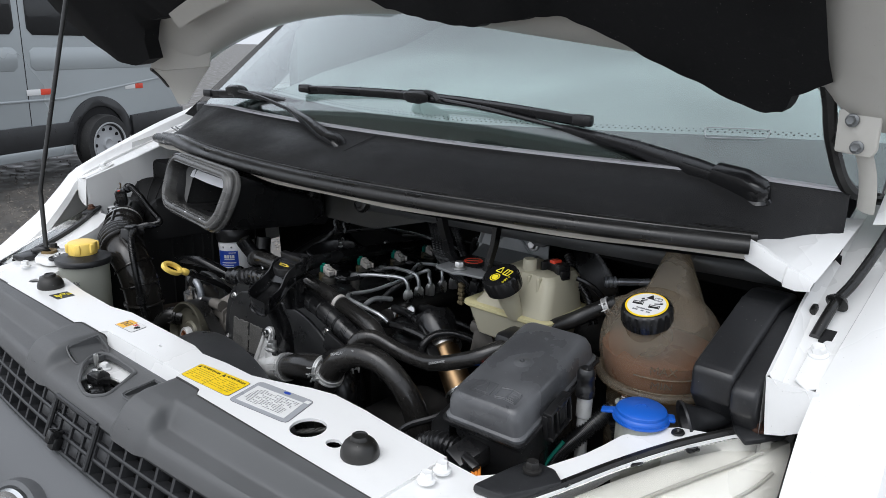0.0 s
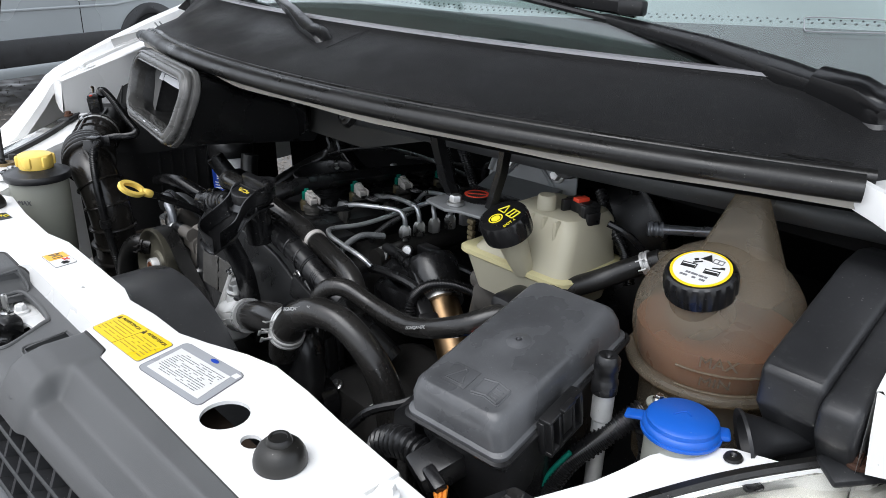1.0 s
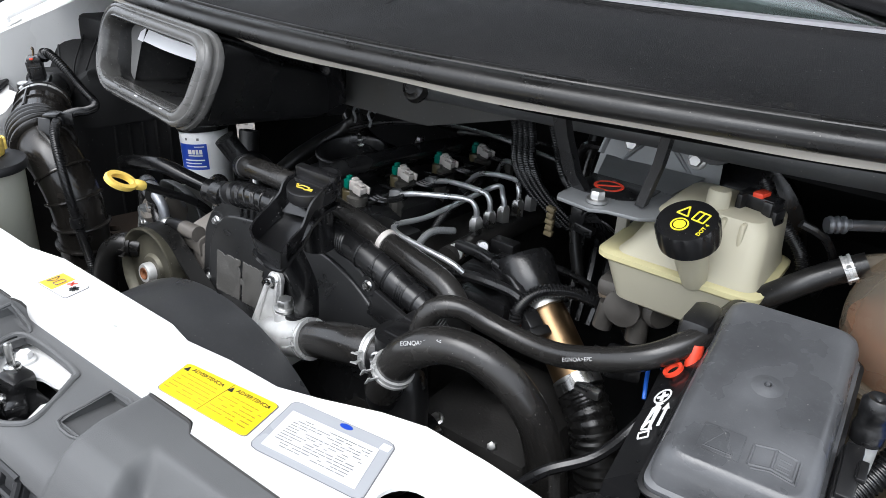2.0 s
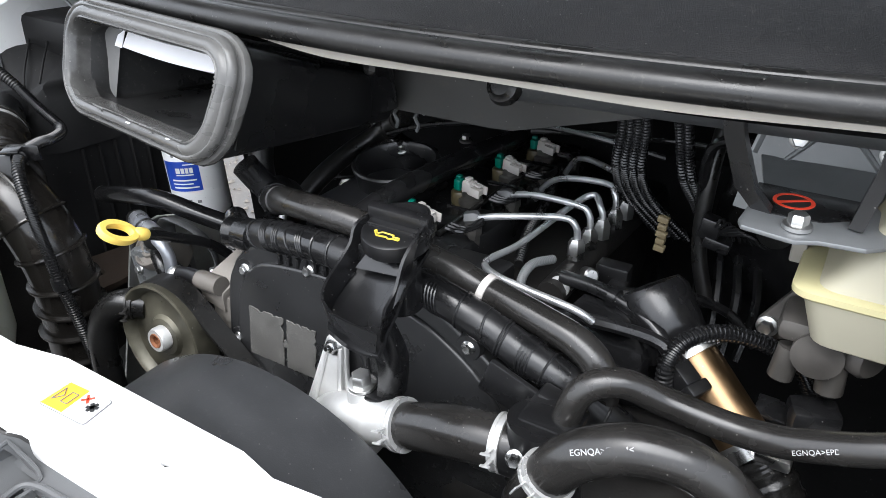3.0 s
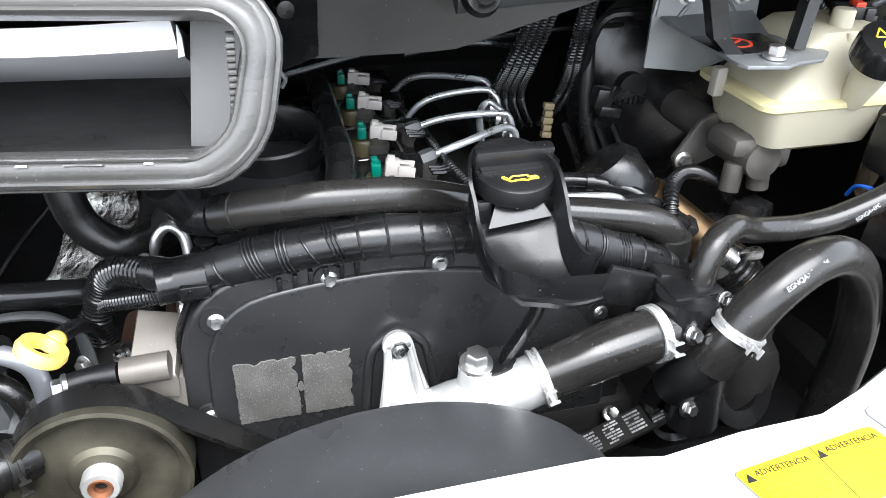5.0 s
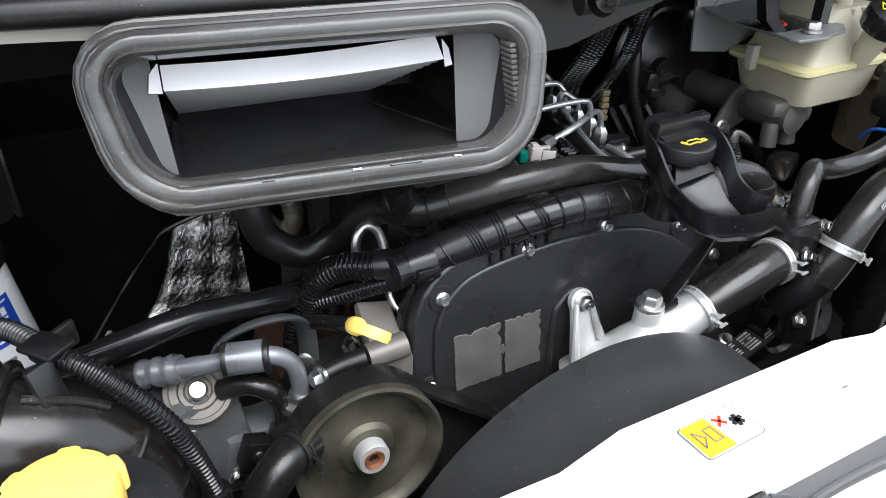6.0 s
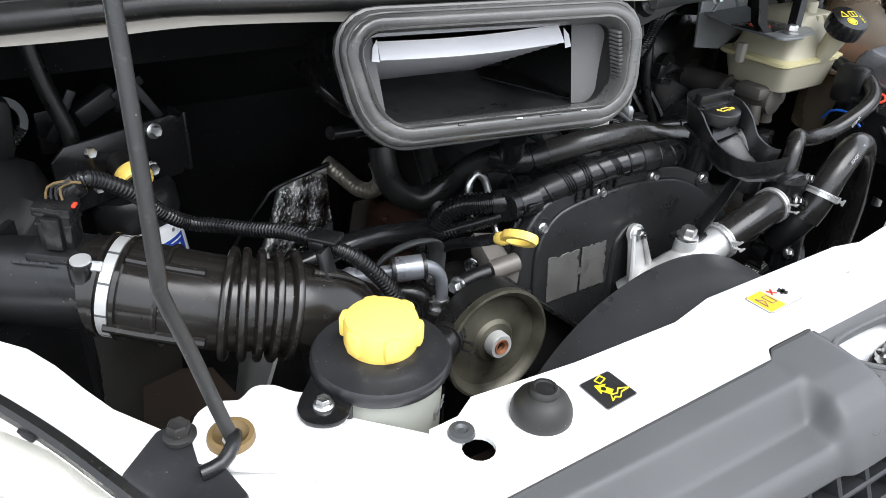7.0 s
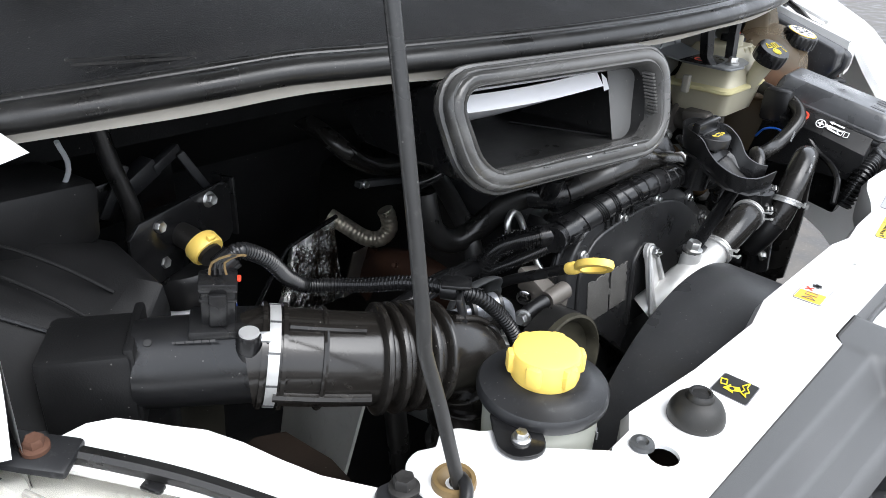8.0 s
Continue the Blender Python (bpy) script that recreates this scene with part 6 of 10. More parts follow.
def harness():
    root = thing("wiring_harness", "tape wound wiring harness across the timing cover", "harness", (-0.2, 0.28, 1.1))
    path = [(-0.245, 0.272, 1.112), (-0.218, 0.276, 1.113), (-0.18, 0.268, 1.126), (-0.134, 0.258, 1.138), (-0.08, 0.250, 1.145), (-0.03, 0.248, 1.143), (0.03, 0.252, 1.134), (0.08, 0.250, 1.122), (0.122, 0.250, 1.105), (0.161, 0.252, 1.088), (0.20, 0.258, 1.06), (0.24, 0.28, 1.02)]
    part("trunk", tube(path, 0.0162, 18), TAPE, root)
    line = spline(path, 0.003)
    rnd = random.Random(9)
    k = 8
    while k < len(line) - 8:
        turns = rnd.choice((1, 1, 2, 3, 4))
        way = (line[k + 2] - line[k - 2]).normalized()
        lean = way + Vector((rnd.uniform(-0.22, 0.22), rnd.uniform(-0.2, 0.2), rnd.uniform(0.1, 0.35)))
        for j in range(turns):
            q = line[min(k + j, len(line) - 2)]
            part("tape_turn", lathe([(0.0155, -0.0014), (0.0172, -0.0010), (0.0178, 0.0), (0.0172, 0.0010), (0.0155, 0.0014)], aim(q, lean), 18), TAPE, root)
        k += turns + rnd.choice((4, 6, 8))
    part("corrugated_end", tube([(-0.216, 0.274, 1.113), (-0.232, 0.279, 1.115), (-0.254, 0.293, 1.111), (-0.273, 0.310, 1.105), (-0.288, 0.324, 1.092), (-0.298, 0.331, 1.072), (-0.305, 0.335, 1.045), (-0.31, 0.34, 1.0)], 0.0128, 16, wave=(0.0018, 0.0044)), CONDUIT, root, "black corrugated conduit")
    part("corrugated_branch", tube([(-0.238, 0.280, 1.098), (-0.256, 0.292, 1.089), (-0.280, 0.310, 1.076), (-0.298, 0.328, 1.062), (-0.313, 0.333, 1.048), (-0.320, 0.334, 1.027), (-0.322, 0.330, 0.997), (-0.33, 0.32, 0.95)], 0.0080, 12, wave=(0.0013, 0.0038)), CONDUIT, root, "thin corrugated conduit")
    part("taped_length", tube([(-0.226, 0.277, 1.114), (-0.240, 0.284, 1.1135), (-0.249, 0.290, 1.112)], 0.0136, 16), TAPE, root, "shiny tape")
    part("collar", joined(lathe([(0.014, -0.012), (0.0185, -0.012), (0.0185, 0.012), (0.014, 0.012)], aim((-0.216, 0.275, 1.113), (1, -0.1, 0.15)), 20), block((-0.216, 0.258, 1.112), (0.022, 0.008, 0.012), 0.002)), PLASTIC, root, "black plastic collar")
    part("guard", joined(block((0.125, 0.222, 1.085), (0.05, 0.006, 0.035), 0.002, (0, 20, 0)), block((0.162, 0.225, 1.068), (0.035, 0.02, 0.055), 0.004, (0, 14, 0))), PLASTIC, root, "black plastic harness guard")
    for k in range(6):
        part("comb_tooth", block((-0.155 + 0.012 * k, 0.262, 1.106 + 0.002 * k), (0.004, 0.018, 0.018), 0.001), PLASTIC, root)


harness()


def lifting_eye():
    eye = tube([(-0.249, 0.330, 1.075), (-0.2505, 0.336, 1.098), (-0.247, 0.340, 1.114), (-0.237, 0.3415, 1.1225), (-0.227, 0.339, 1.115), (-0.224, 0.332, 1.100), (-0.226, 0.322, 1.084), (-0.232, 0.306, 1.074), (-0.232, 0.296, 1.062), (-0.222, 0.282, 1.050)], 0.0046, 10, 0.004)
    root = part("lifting_eye", joined(eye, block((-0.238, 0.334, 1.078), (0.030, 0.005, 0.016), 0.0015, (20, 0, 12))), STEEL, None)
    tagged(root, "zinc plated engine lifting eye", "lifting eye")


lifting_eye()


def pump_pulley():
    root = thing("steering_pump", "power steering pump with a stained pulley and ribbed belt", "pump", (-0.30, 0.21, 0.9))
    m = aim((-0.299, 0.204, 0.992), (-0.02, -1, 0.10))
    pulley = part("pulley", lathe([(0.022, 0.000), (0.026, -0.004), (0.046, -0.006), (0.054, -0.004), (0.057, 0.004), (0.062, 0.008), (0.065, 0.007), (0.065, -0.022), (0.055, -0.024), (0.022, -0.024)], m, 64), PULLEY, root, "brown stained steel pulley")
    part("hub", lathe([(0.009, 0.012), (0.013, 0.012), (0.0145, 0.009), (0.0145, -0.006), (0.009, -0.006), (0.009, 0.012)], m, 28), ALU, pulley, "pale hub ring")
    part("bush", lathe([(0.005, 0.011), (0.0085, 0.013), (0.0092, 0.010), (0.0092, 0.0), (0.005, 0.0), (0.005, 0.011)], m, 20), COPPER, pulley)
    part("bore", lathe([(0.001, 0.006), (0.0055, 0.006), (0.0055, 0.002)], m, 12), DARK, pulley)
    for a, w in ((95, 0.010), (15, 0.014), (200, 0.012), (275, 0.03)):
        part("cast_mark", bars(m @ pose(0.040 * math.cos(radians(a)), 0.040 * math.sin(radians(a)), -0.0055, 0, 0, a + 90), w, 0.006, 1, a, 1.0, 0.7), PULLEY, pulley)
    c = Vector((-0.299, 0.223, 0.990))
    turn = [c + Vector((0.067 * math.cos(radians(a)), 0, 0.067 * math.sin(radians(a)))) for a in range(200, 47, -16)]
    low = [Vector((-0.36, 0.223, 0.90)), Vector((-0.34, 0.223, 0.70))]
    down = [Vector((-0.235, 0.224, 1.020)), Vector((-0.165, 0.224, 0.960)), Vector((-0.08, 0.224, 0.888)), Vector((0.0, 0.224, 0.82))]
    def strip(pts, w=0.024, h=0.004):
        line = spline(pts, 0.008)
        rings = []
        for k, q in enumerate(line):
            way = (line[min(k + 1, len(line) - 1)] - line[max(k - 1, 0)]).normalized()
            over = way.cross(Vector((0, 1, 0))).normalized()
            prof = [(-w / 2, h)]
            for j in range(6):
                prof += [(-w / 2 + w * (j + 0.25) / 6, h), (-w / 2 + w * (j + 0.5) / 6, h + 0.0007), (-w / 2 + w * (j + 0.75) / 6, h)]
            prof += [(w / 2, h), (w / 2, 0), (-w / 2, 0)]
            rings.append([q + Vector((0, a, 0)) - over * b for a, b in prof])
        return loft(rings)
    part("belt", strip(list(reversed(low)) + turn + down), RUBBER, root, "black ribbed drive belt")
    part("body", joined(lathe([(0.001, 0), (0.04, 0), (0.045, -0.02), (0.04, -0.09), (0.001, -0.09)], m @ Matrix.Translation((0, 0, -0.03)), 28), block((-0.29, 0.30, 0.97), (0.08, 0.08, 0.10), 0.015)), IRON, root, "black cast pump body")
    part("spigot", tube([(-0.318, 0.252, 1.045), (-0.30, 0.252, 1.049), (-0.280, 0.250, 1.0515)], 0.0088, 16), PLASTIC, root)
    part("mount_boss", tube([(-0.278, 0.2500, 1.0512), (-0.243, 0.2485, 1.0535)], 0.0112, 20), PALECAST, root)
    part("bolt", bolt((-0.320, 0.251, 1.045), (-1, -0.25, 0.1), 0.010), STEEL, root)
    part("bolt", bolt((-0.280, 0.281, 1.043), (-0.9, -0.5, 0.1), 0.009), STEEL, root)
    part("mount", joined(loft([[(-0.274, 0.246, 1.030), (-0.240, 0.246, 1.022), (-0.236, 0.300, 1.03), (-0.268, 0.300, 1.045)], [(-0.275, 0.245, 1.049), (-0.239, 0.245, 1.040), (-0.234, 0.302, 1.060), (-0.268, 0.302, 1.068)], [(-0.273, 0.248, 1.053), (-0.241, 0.248, 1.045), (-0.236, 0.300, 1.064), (-0.266, 0.300, 1.072)]]), block((-0.249, 0.272, 1.0), (0.030, 0.046, 0.08), 0.005)), PALECAST, root, "pale cast mount block")
    part("pressure_pipe", tube([(-0.338, 0.256, 1.012), (-0.3365, 0.2575, 1.044), (-0.341, 0.259, 1.063), (-0.355, 0.260, 1.075), (-0.374, 0.264, 1.077), (-0.40, 0.277, 1.071), (-0.425, 0.291, 1.065)], 0.0075, 16, 0.004), PIPEGREY, root, "grey plated pressure pipe")
    part("pipe_nut", joined(lathe([(0.001, 0), (0.0145, 0), (0.0145, 0.003), (0.001, 0.003)], pose(-0.338, 0.256, 1.020), 24), lathe([(0.001, 0.003), (0.0115, 0.003), (0.0115, 0.009), (0.0095, 0.012), (0.001, 0.012)], pose(-0.338, 0.256, 1.020), 6)), STEEL, root)
    part("pump_neck", lathe([(0.030, -0.06), (0.030, -0.020), (0.024, -0.010), (0.018, -0.004), (0.018, 0.008), (0.001, 0.008)], pose(-0.338, 0.256, 1.012), 28), IRON, root, "black pump casting")
    ferrule = part("ferrule", tube([(-0.360, 0.2605, 1.0765), (-0.388, 0.271, 1.075)], 0.0132, 24), PIPEGREY, root, "steel pipe ferrule")
    for at in ((-0.3585, 0.260, 1.0765), (-0.3885, 0.2715, 1.075)):
        part("rubber_ring", lathe([(0.008, -0.0025), (0.0140, -0.002), (0.0143, 0.0), (0.0140, 0.002), (0.008, 0.0025)], aim(at, (0.93, -0.36, 0.05)), 24), RUBBER, ferrule)
    part("crimp", tube([(-0.421, 0.289, 1.066), (-0.452, 0.306, 1.058)], 0.0125, 18, wave=(0.0015, 0.012)), PIPEGREY, root, "crimped grey sleeve")
    part("hose_tail", tube([(-0.450, 0.305, 1.0585), (-0.468, 0.313, 1.045), (-0.465, 0.31, 0.98), (-0.45, 0.31, 0.85)], 0.013, 12), RUBBER, root)
    part("pipe_bracket", tube([(-0.393, 0.302, 1.050), (-0.388, 0.299, 1.070), (-0.372, 0.292, 1.084), (-0.350, 0.288, 1.089), (-0.328, 0.292, 1.082), (-0.316, 0.300, 1.064), (-0.313, 0.305, 1.040), (-0.313, 0.306, 1.010)], 0.0105, 12, 0.006, flat=0.30), GREYSTEEL, root, "grey curved steel strap")
    part("bolt", bolt((-0.317, 0.304, 1.022), (-0.5, -0.8, 0.2), 0.008), STEEL, root)
    part("switch", joined(lathe([(0.001, 0.014), (0.010, 0.014), (0.012, 0.017), (0.0155, 0.017), (0.017, 0.014), (0.023, 0.014), (0.024, 0.0165), (0.0275, 0.016), (0.029, 0.012), (0.029, 0.0), (0.026, -0.03), (0.001, -0.03)], aim((-0.411, 0.300, 1.028), (-0.1, -0.7, 0.7)), 32)), PALECAST, root, "pale round valve")
    part("return_hose", tube([(-0.345, 0.222, 1.010), (-0.37, 0.205, 1.012), (-0.395, 0.195, 0.985), (-0.405, 0.19, 0.93), (-0.40, 0.19, 0.80)], 0.017, 14), RUBBER, root, "black return hose")
    valve = part("valve_block", block((-0.412, 0.305, 0.985), (0.062, 0.05, 0.10), 0.008, (0, -6, 12)), GALV, root, "dull grey cast valve block")
    part("lower_flange", block((-0.385, 0.30, 0.95), (0.05, 0.05, 0.06), 0.008, (0, 14, 5)), GALV, valve)
    part("side_flange", block((-0.355, 0.29, 0.975), (0.05, 0.04, 0.03), 0.006), GALV, valve)
    for p in ((-0.428, 0.278, 1.005), (-0.398, 0.272, 0.945)):
        part("bolt", bolt(p, (-0.1, -1, 0.2), 0.007), STEEL, valve)
    part("valve_lead", tube([(-0.395, 0.285, 1.035), (-0.375, 0.27, 1.045), (-0.358, 0.262, 1.035), (-0.352, 0.262, 1.01), (-0.360, 0.262, 0.985), (-0.375, 0.262, 0.975)], 0.009, 10), RUBBER, root)
    part("valve_plug", joined(block((-0.382, 0.258, 0.982), (0.022, 0.018, 0.03), 0.003, (0, 20, 0)), bolt((-0.380, 0.247, 0.985), (0, -1, 0.2), 0.006)), PLASTIC, root)
    part("valve_face", lathe([(0.001, 0.022), (0.0065, 0.022), (0.008, 0.020), (0.008, 0.013), (0.001, 0.013)], aim((-0.411, 0.300, 1.028), (-0.1, -0.7, 0.7)), 22), STEEL, root)
    clamp((-0.358, 0.212, 1.013), (-0.8, -0.5, 0.1), 0.0172, 0.008, 0, root, IRON)


pump_pulley()


def dipstick():
    root = thing("dipstick", "yellow ring pull of the oil dipstick", "dipstick", (-0.30, 0.29, 1.06))
    c, a, w = Vector((-0.3025, 0.1800, 1.1345)), Vector((0, -0.89, 0.45)), Vector((0.803, -0.266, -0.525))
    over = a.cross(w).normalized()
    ring = []
    for k in range(33):
        t = math.tau * k / 32
        p = c + a * 0.0195 * math.cos(t) + w * 0.0115 * math.sin(t)
        grow = a * math.cos(t) + w * 1.25 * math.sin(t)
        grow.normalize()
        ring.append([p + grow * x + over * y for x, y in ((-0.0030, -0.0040), (0.0030, -0.0040), (0.0042, 0.0), (0.0030, 0.0040), (-0.0030, 0.0040), (-0.0040, 0.0))])
    base = c - a * 0.027
    part("ring", joined(loft(ring, caps=False), lathe([(0.001, -0.009), (0.0058, -0.009), (0.0070, -0.006), (0.0072, 0.0), (0.0066, 0.005), (0.004, 0.008), (0.001, 0.009)], aim(base, a), 20)), YELLOW, root)
    part("stem", tube([base - a * 0.008, (-0.306, 0.240, 1.102), (-0.308, 0.292, 1.070), (-0.305, 0.33, 1.03)], 0.006, 10), PLASTIC, root, "black dipstick stem")


dipstick()


def shroud():
    rings = []
    for y, r in ((0.01, 0.226), (0.15, 0.228), (0.157, 0.226), (0.160, 0.220), (0.160, 0.18)):
        rings.append([(-0.095 + r * math.cos(radians(a)), y, 0.835 + r * math.sin(radians(a))) for a in range(-20, 201, 5)])
    body = tagged(part("fan_shroud", loft(rings, closed=False), WEATHERED), "matt black plastic fan shroud", "fan shroud")
    part("front_plate", block((-0.095, 0.02, 0.83), (0.52, 0.02, 0.40), 0.005), PLASTIC, body)


shroud()


def right_belt():
    root = thing("drive_belt", "printed rubber drive belt on a tensioner", "belt", (0.12, 0.2, 0.9))
    line = spline([(-0.03, 0.195, 0.872), (0.05, 0.195, 0.908), (0.12, 0.195, 0.9385), (0.20, 0.195, 0.973)], 0.02)
    part("belt", loft([[q + Vector((0, a, b)) for a, b in ((-0.014, 0), (0.014, 0), (0.014, 0.004), (-0.014, 0.004))] for q in line]), RUBBER, root)
    for k in range(6):
        part("print", bars(Matrix.Translation((0.062 + 0.020 * k, 0.195, 0.9178 + 0.0087 * k)) @ pose(0, 0, 0, 0, -23.5, 0), 0.016, 0.023, 6 + k % 2, 5 + k, 0.9, 0.5), PRINTGREY, root, "worn pale print")
    part("pulley", lathe([(0.001, 0.004), (0.012, 0.004), (0.014, -0.002), (0.030, -0.002), (0.034, 0.004), (0.034, -0.02), (0.001, -0.02)], aim((0.187, 0.19, 0.963), (0, -1, 0.1)), 32), SATIN, root)
    part("bolt", bolt((0.187, 0.184, 0.964), (0, -1, 0.1), 0.009), STEEL, root)


right_belt()


def exhaust_side():
    """Hoses, foil heat shield and wrapped pipe in the dark behind the pump."""
    bend = hose("s_hose", [(-0.205, 0.305, 1.148), (-0.217, 0.332, 1.143), (-0.232, 0.361, 1.122), (-0.252, 0.383, 1.092), (-0.284, 0.396, 1.077), (-0.313, 0.403, 1.096), (-0.323, 0.407, 1.125), (-0.325, 0.412, 1.150)], 0.0155, RUBBER, "black rubber hose in an S bend")
    hose("vacuum_pipe", [(-0.555, 0.33, 1.060), (-0.50, 0.315, 1.078), (-0.44, 0.306, 1.094), (-0.40, 0.310, 1.096), (-0.35, 0.325, 1.082), (-0.30, 0.345, 1.066), (-0.24, 0.37, 1.045)], 0.0115, SATIN, "smooth black plastic pipe")
    part("tee_piece", joined(tube([(-0.218, 0.330, 1.1445), (-0.210, 0.311, 1.1480), (-0.194, 0.298, 1.152)], 0.0172, 18), tube([(-0.212, 0.311, 1.150), (-0.222, 0.300, 1.170), (-0.228, 0.292, 1.186)], 0.0145, 16)), PLASTIC, bend, "black plastic tee piece")
    part("fir_clip", joined(lathe([(0.001, 0), (0.0135, 0), (0.0135, 0.002), (0.005, 0.003), (0.005, 0.010), (0.009, 0.011), (0.009, 0.013), (0.001, 0.014)], Matrix.Translation((-0.206, 0.300, 1.118)), 20)), SATIN, bend, "black push clip")
    shield = thing("heat_shield", "crumpled foil heat shield", "heat shield", (-0.36, 0.61, 0.9))
    rnd = random.Random(7)
    rows = []
    for u in lin(0, 1, 60):
        row = []
        for v in lin(0, 1, 50):
            x = -0.428 + 0.128 * u + 0.036 * v * (1 - u)
            z = 0.912 + v * (0.103 + 0.018 * u) - 0.30 * max(0.0, 0.25 - u) ** 2 * v * 4
            row.append((x, 0.602 + 0.018 * v + rnd.uniform(-0.0009, 0.0009) + 0.002 * math.sin(13 * u + 9 * v) * math.sin(11 * v - 7 * u), z))
        rows.append(row + [(x, y + 0.004, z) for x, y, z in reversed(row)])
    part("sheet", loft(rows), FOIL, shield)
    part("edge", tube([(-0.50, 0.60, 0.89), (-0.445, 0.605, 0.960), (-0.402, 0.612, 1.005), (-0.380, 0.615, 1.021), (-0.297, 0.618, 1.040)], 0.0035, 8), SATIN, shield)
    tagged(part("wrapped_pipe", tube([(-0.290, 0.645, 1.030), (-0.276, 0.622, 1.016), (-0.264, 0.592, 1.004), (-0.252, 0.572, 1.006), (-0.242, 0.563, 1.022), (-0.243, 0.565, 1.042), (-0.247, 0.568, 1.053)], 0.0125, 16, wave=(0.0006, 0.007)), FOILWRAP), "dirty foil wrapped flexible pipe", "pipe")
    hanger = thing("steel_bracket", "grey steel bracket beside the rusty manifold", "bracket", (-0.226, 0.665, 0.85))
    part("plate", block((-0.226, 0.665, 0.900), (0.032, 0.004, 0.115), 0.0018, (22, -4, 0)), PALECAST, hanger)
    part("flange", block((-0.207, 0.650, 0.900), (0.010, 0.034, 0.115), 0.003, (22, -4, 0)), RUST, hanger, "rusty flange")
    rail = tagged(part("bracket_bar", block((-0.227, 0.600, 1.082), (0.092, 0.014, 0.011), 0.003, (0, 9, 0)), GREYSTEEL), "thin grey steel bar in the dark behind the duct", "bracket")
    part("bolt", bolt((-0.262, 0.593, 1.088), (0, -1, 0.1), 0.006), STEEL, rail)
    hose("bulkhead_hose", [(-0.285, 0.785, 1.170), (-0.300, 0.700, 1.172), (-0.306, 0.630, 1.165), (-0.294, 0.602, 1.146), (-0.268, 0.600, 1.124), (-0.232, 0.600, 1.106), (-0.190, 0.605, 1.098)], 0.0135, HOSE, "dull black rubber hose against the bulkhead")
    manifold = tagged(part("manifold", joined(tube([(-0.19, 0.47, 0.945), (-0.205, 0.53, 0.950), (-0.203, 0.60, 0.935), (-0.185, 0.66, 0.90)], 0.028, 14), block((-0.26, 0.46, 0.905), (0.13, 0.12, 0.05), 0.018)), RUST), "rusty cast iron exhaust manifold", "manifold")
    for y in (0.49, 0.56):
        part("stud", bolt((-0.232, y, 0.958), (-0.8, -0.3, 0.5), 0.007), RUST, manifold)


exhaust_side()


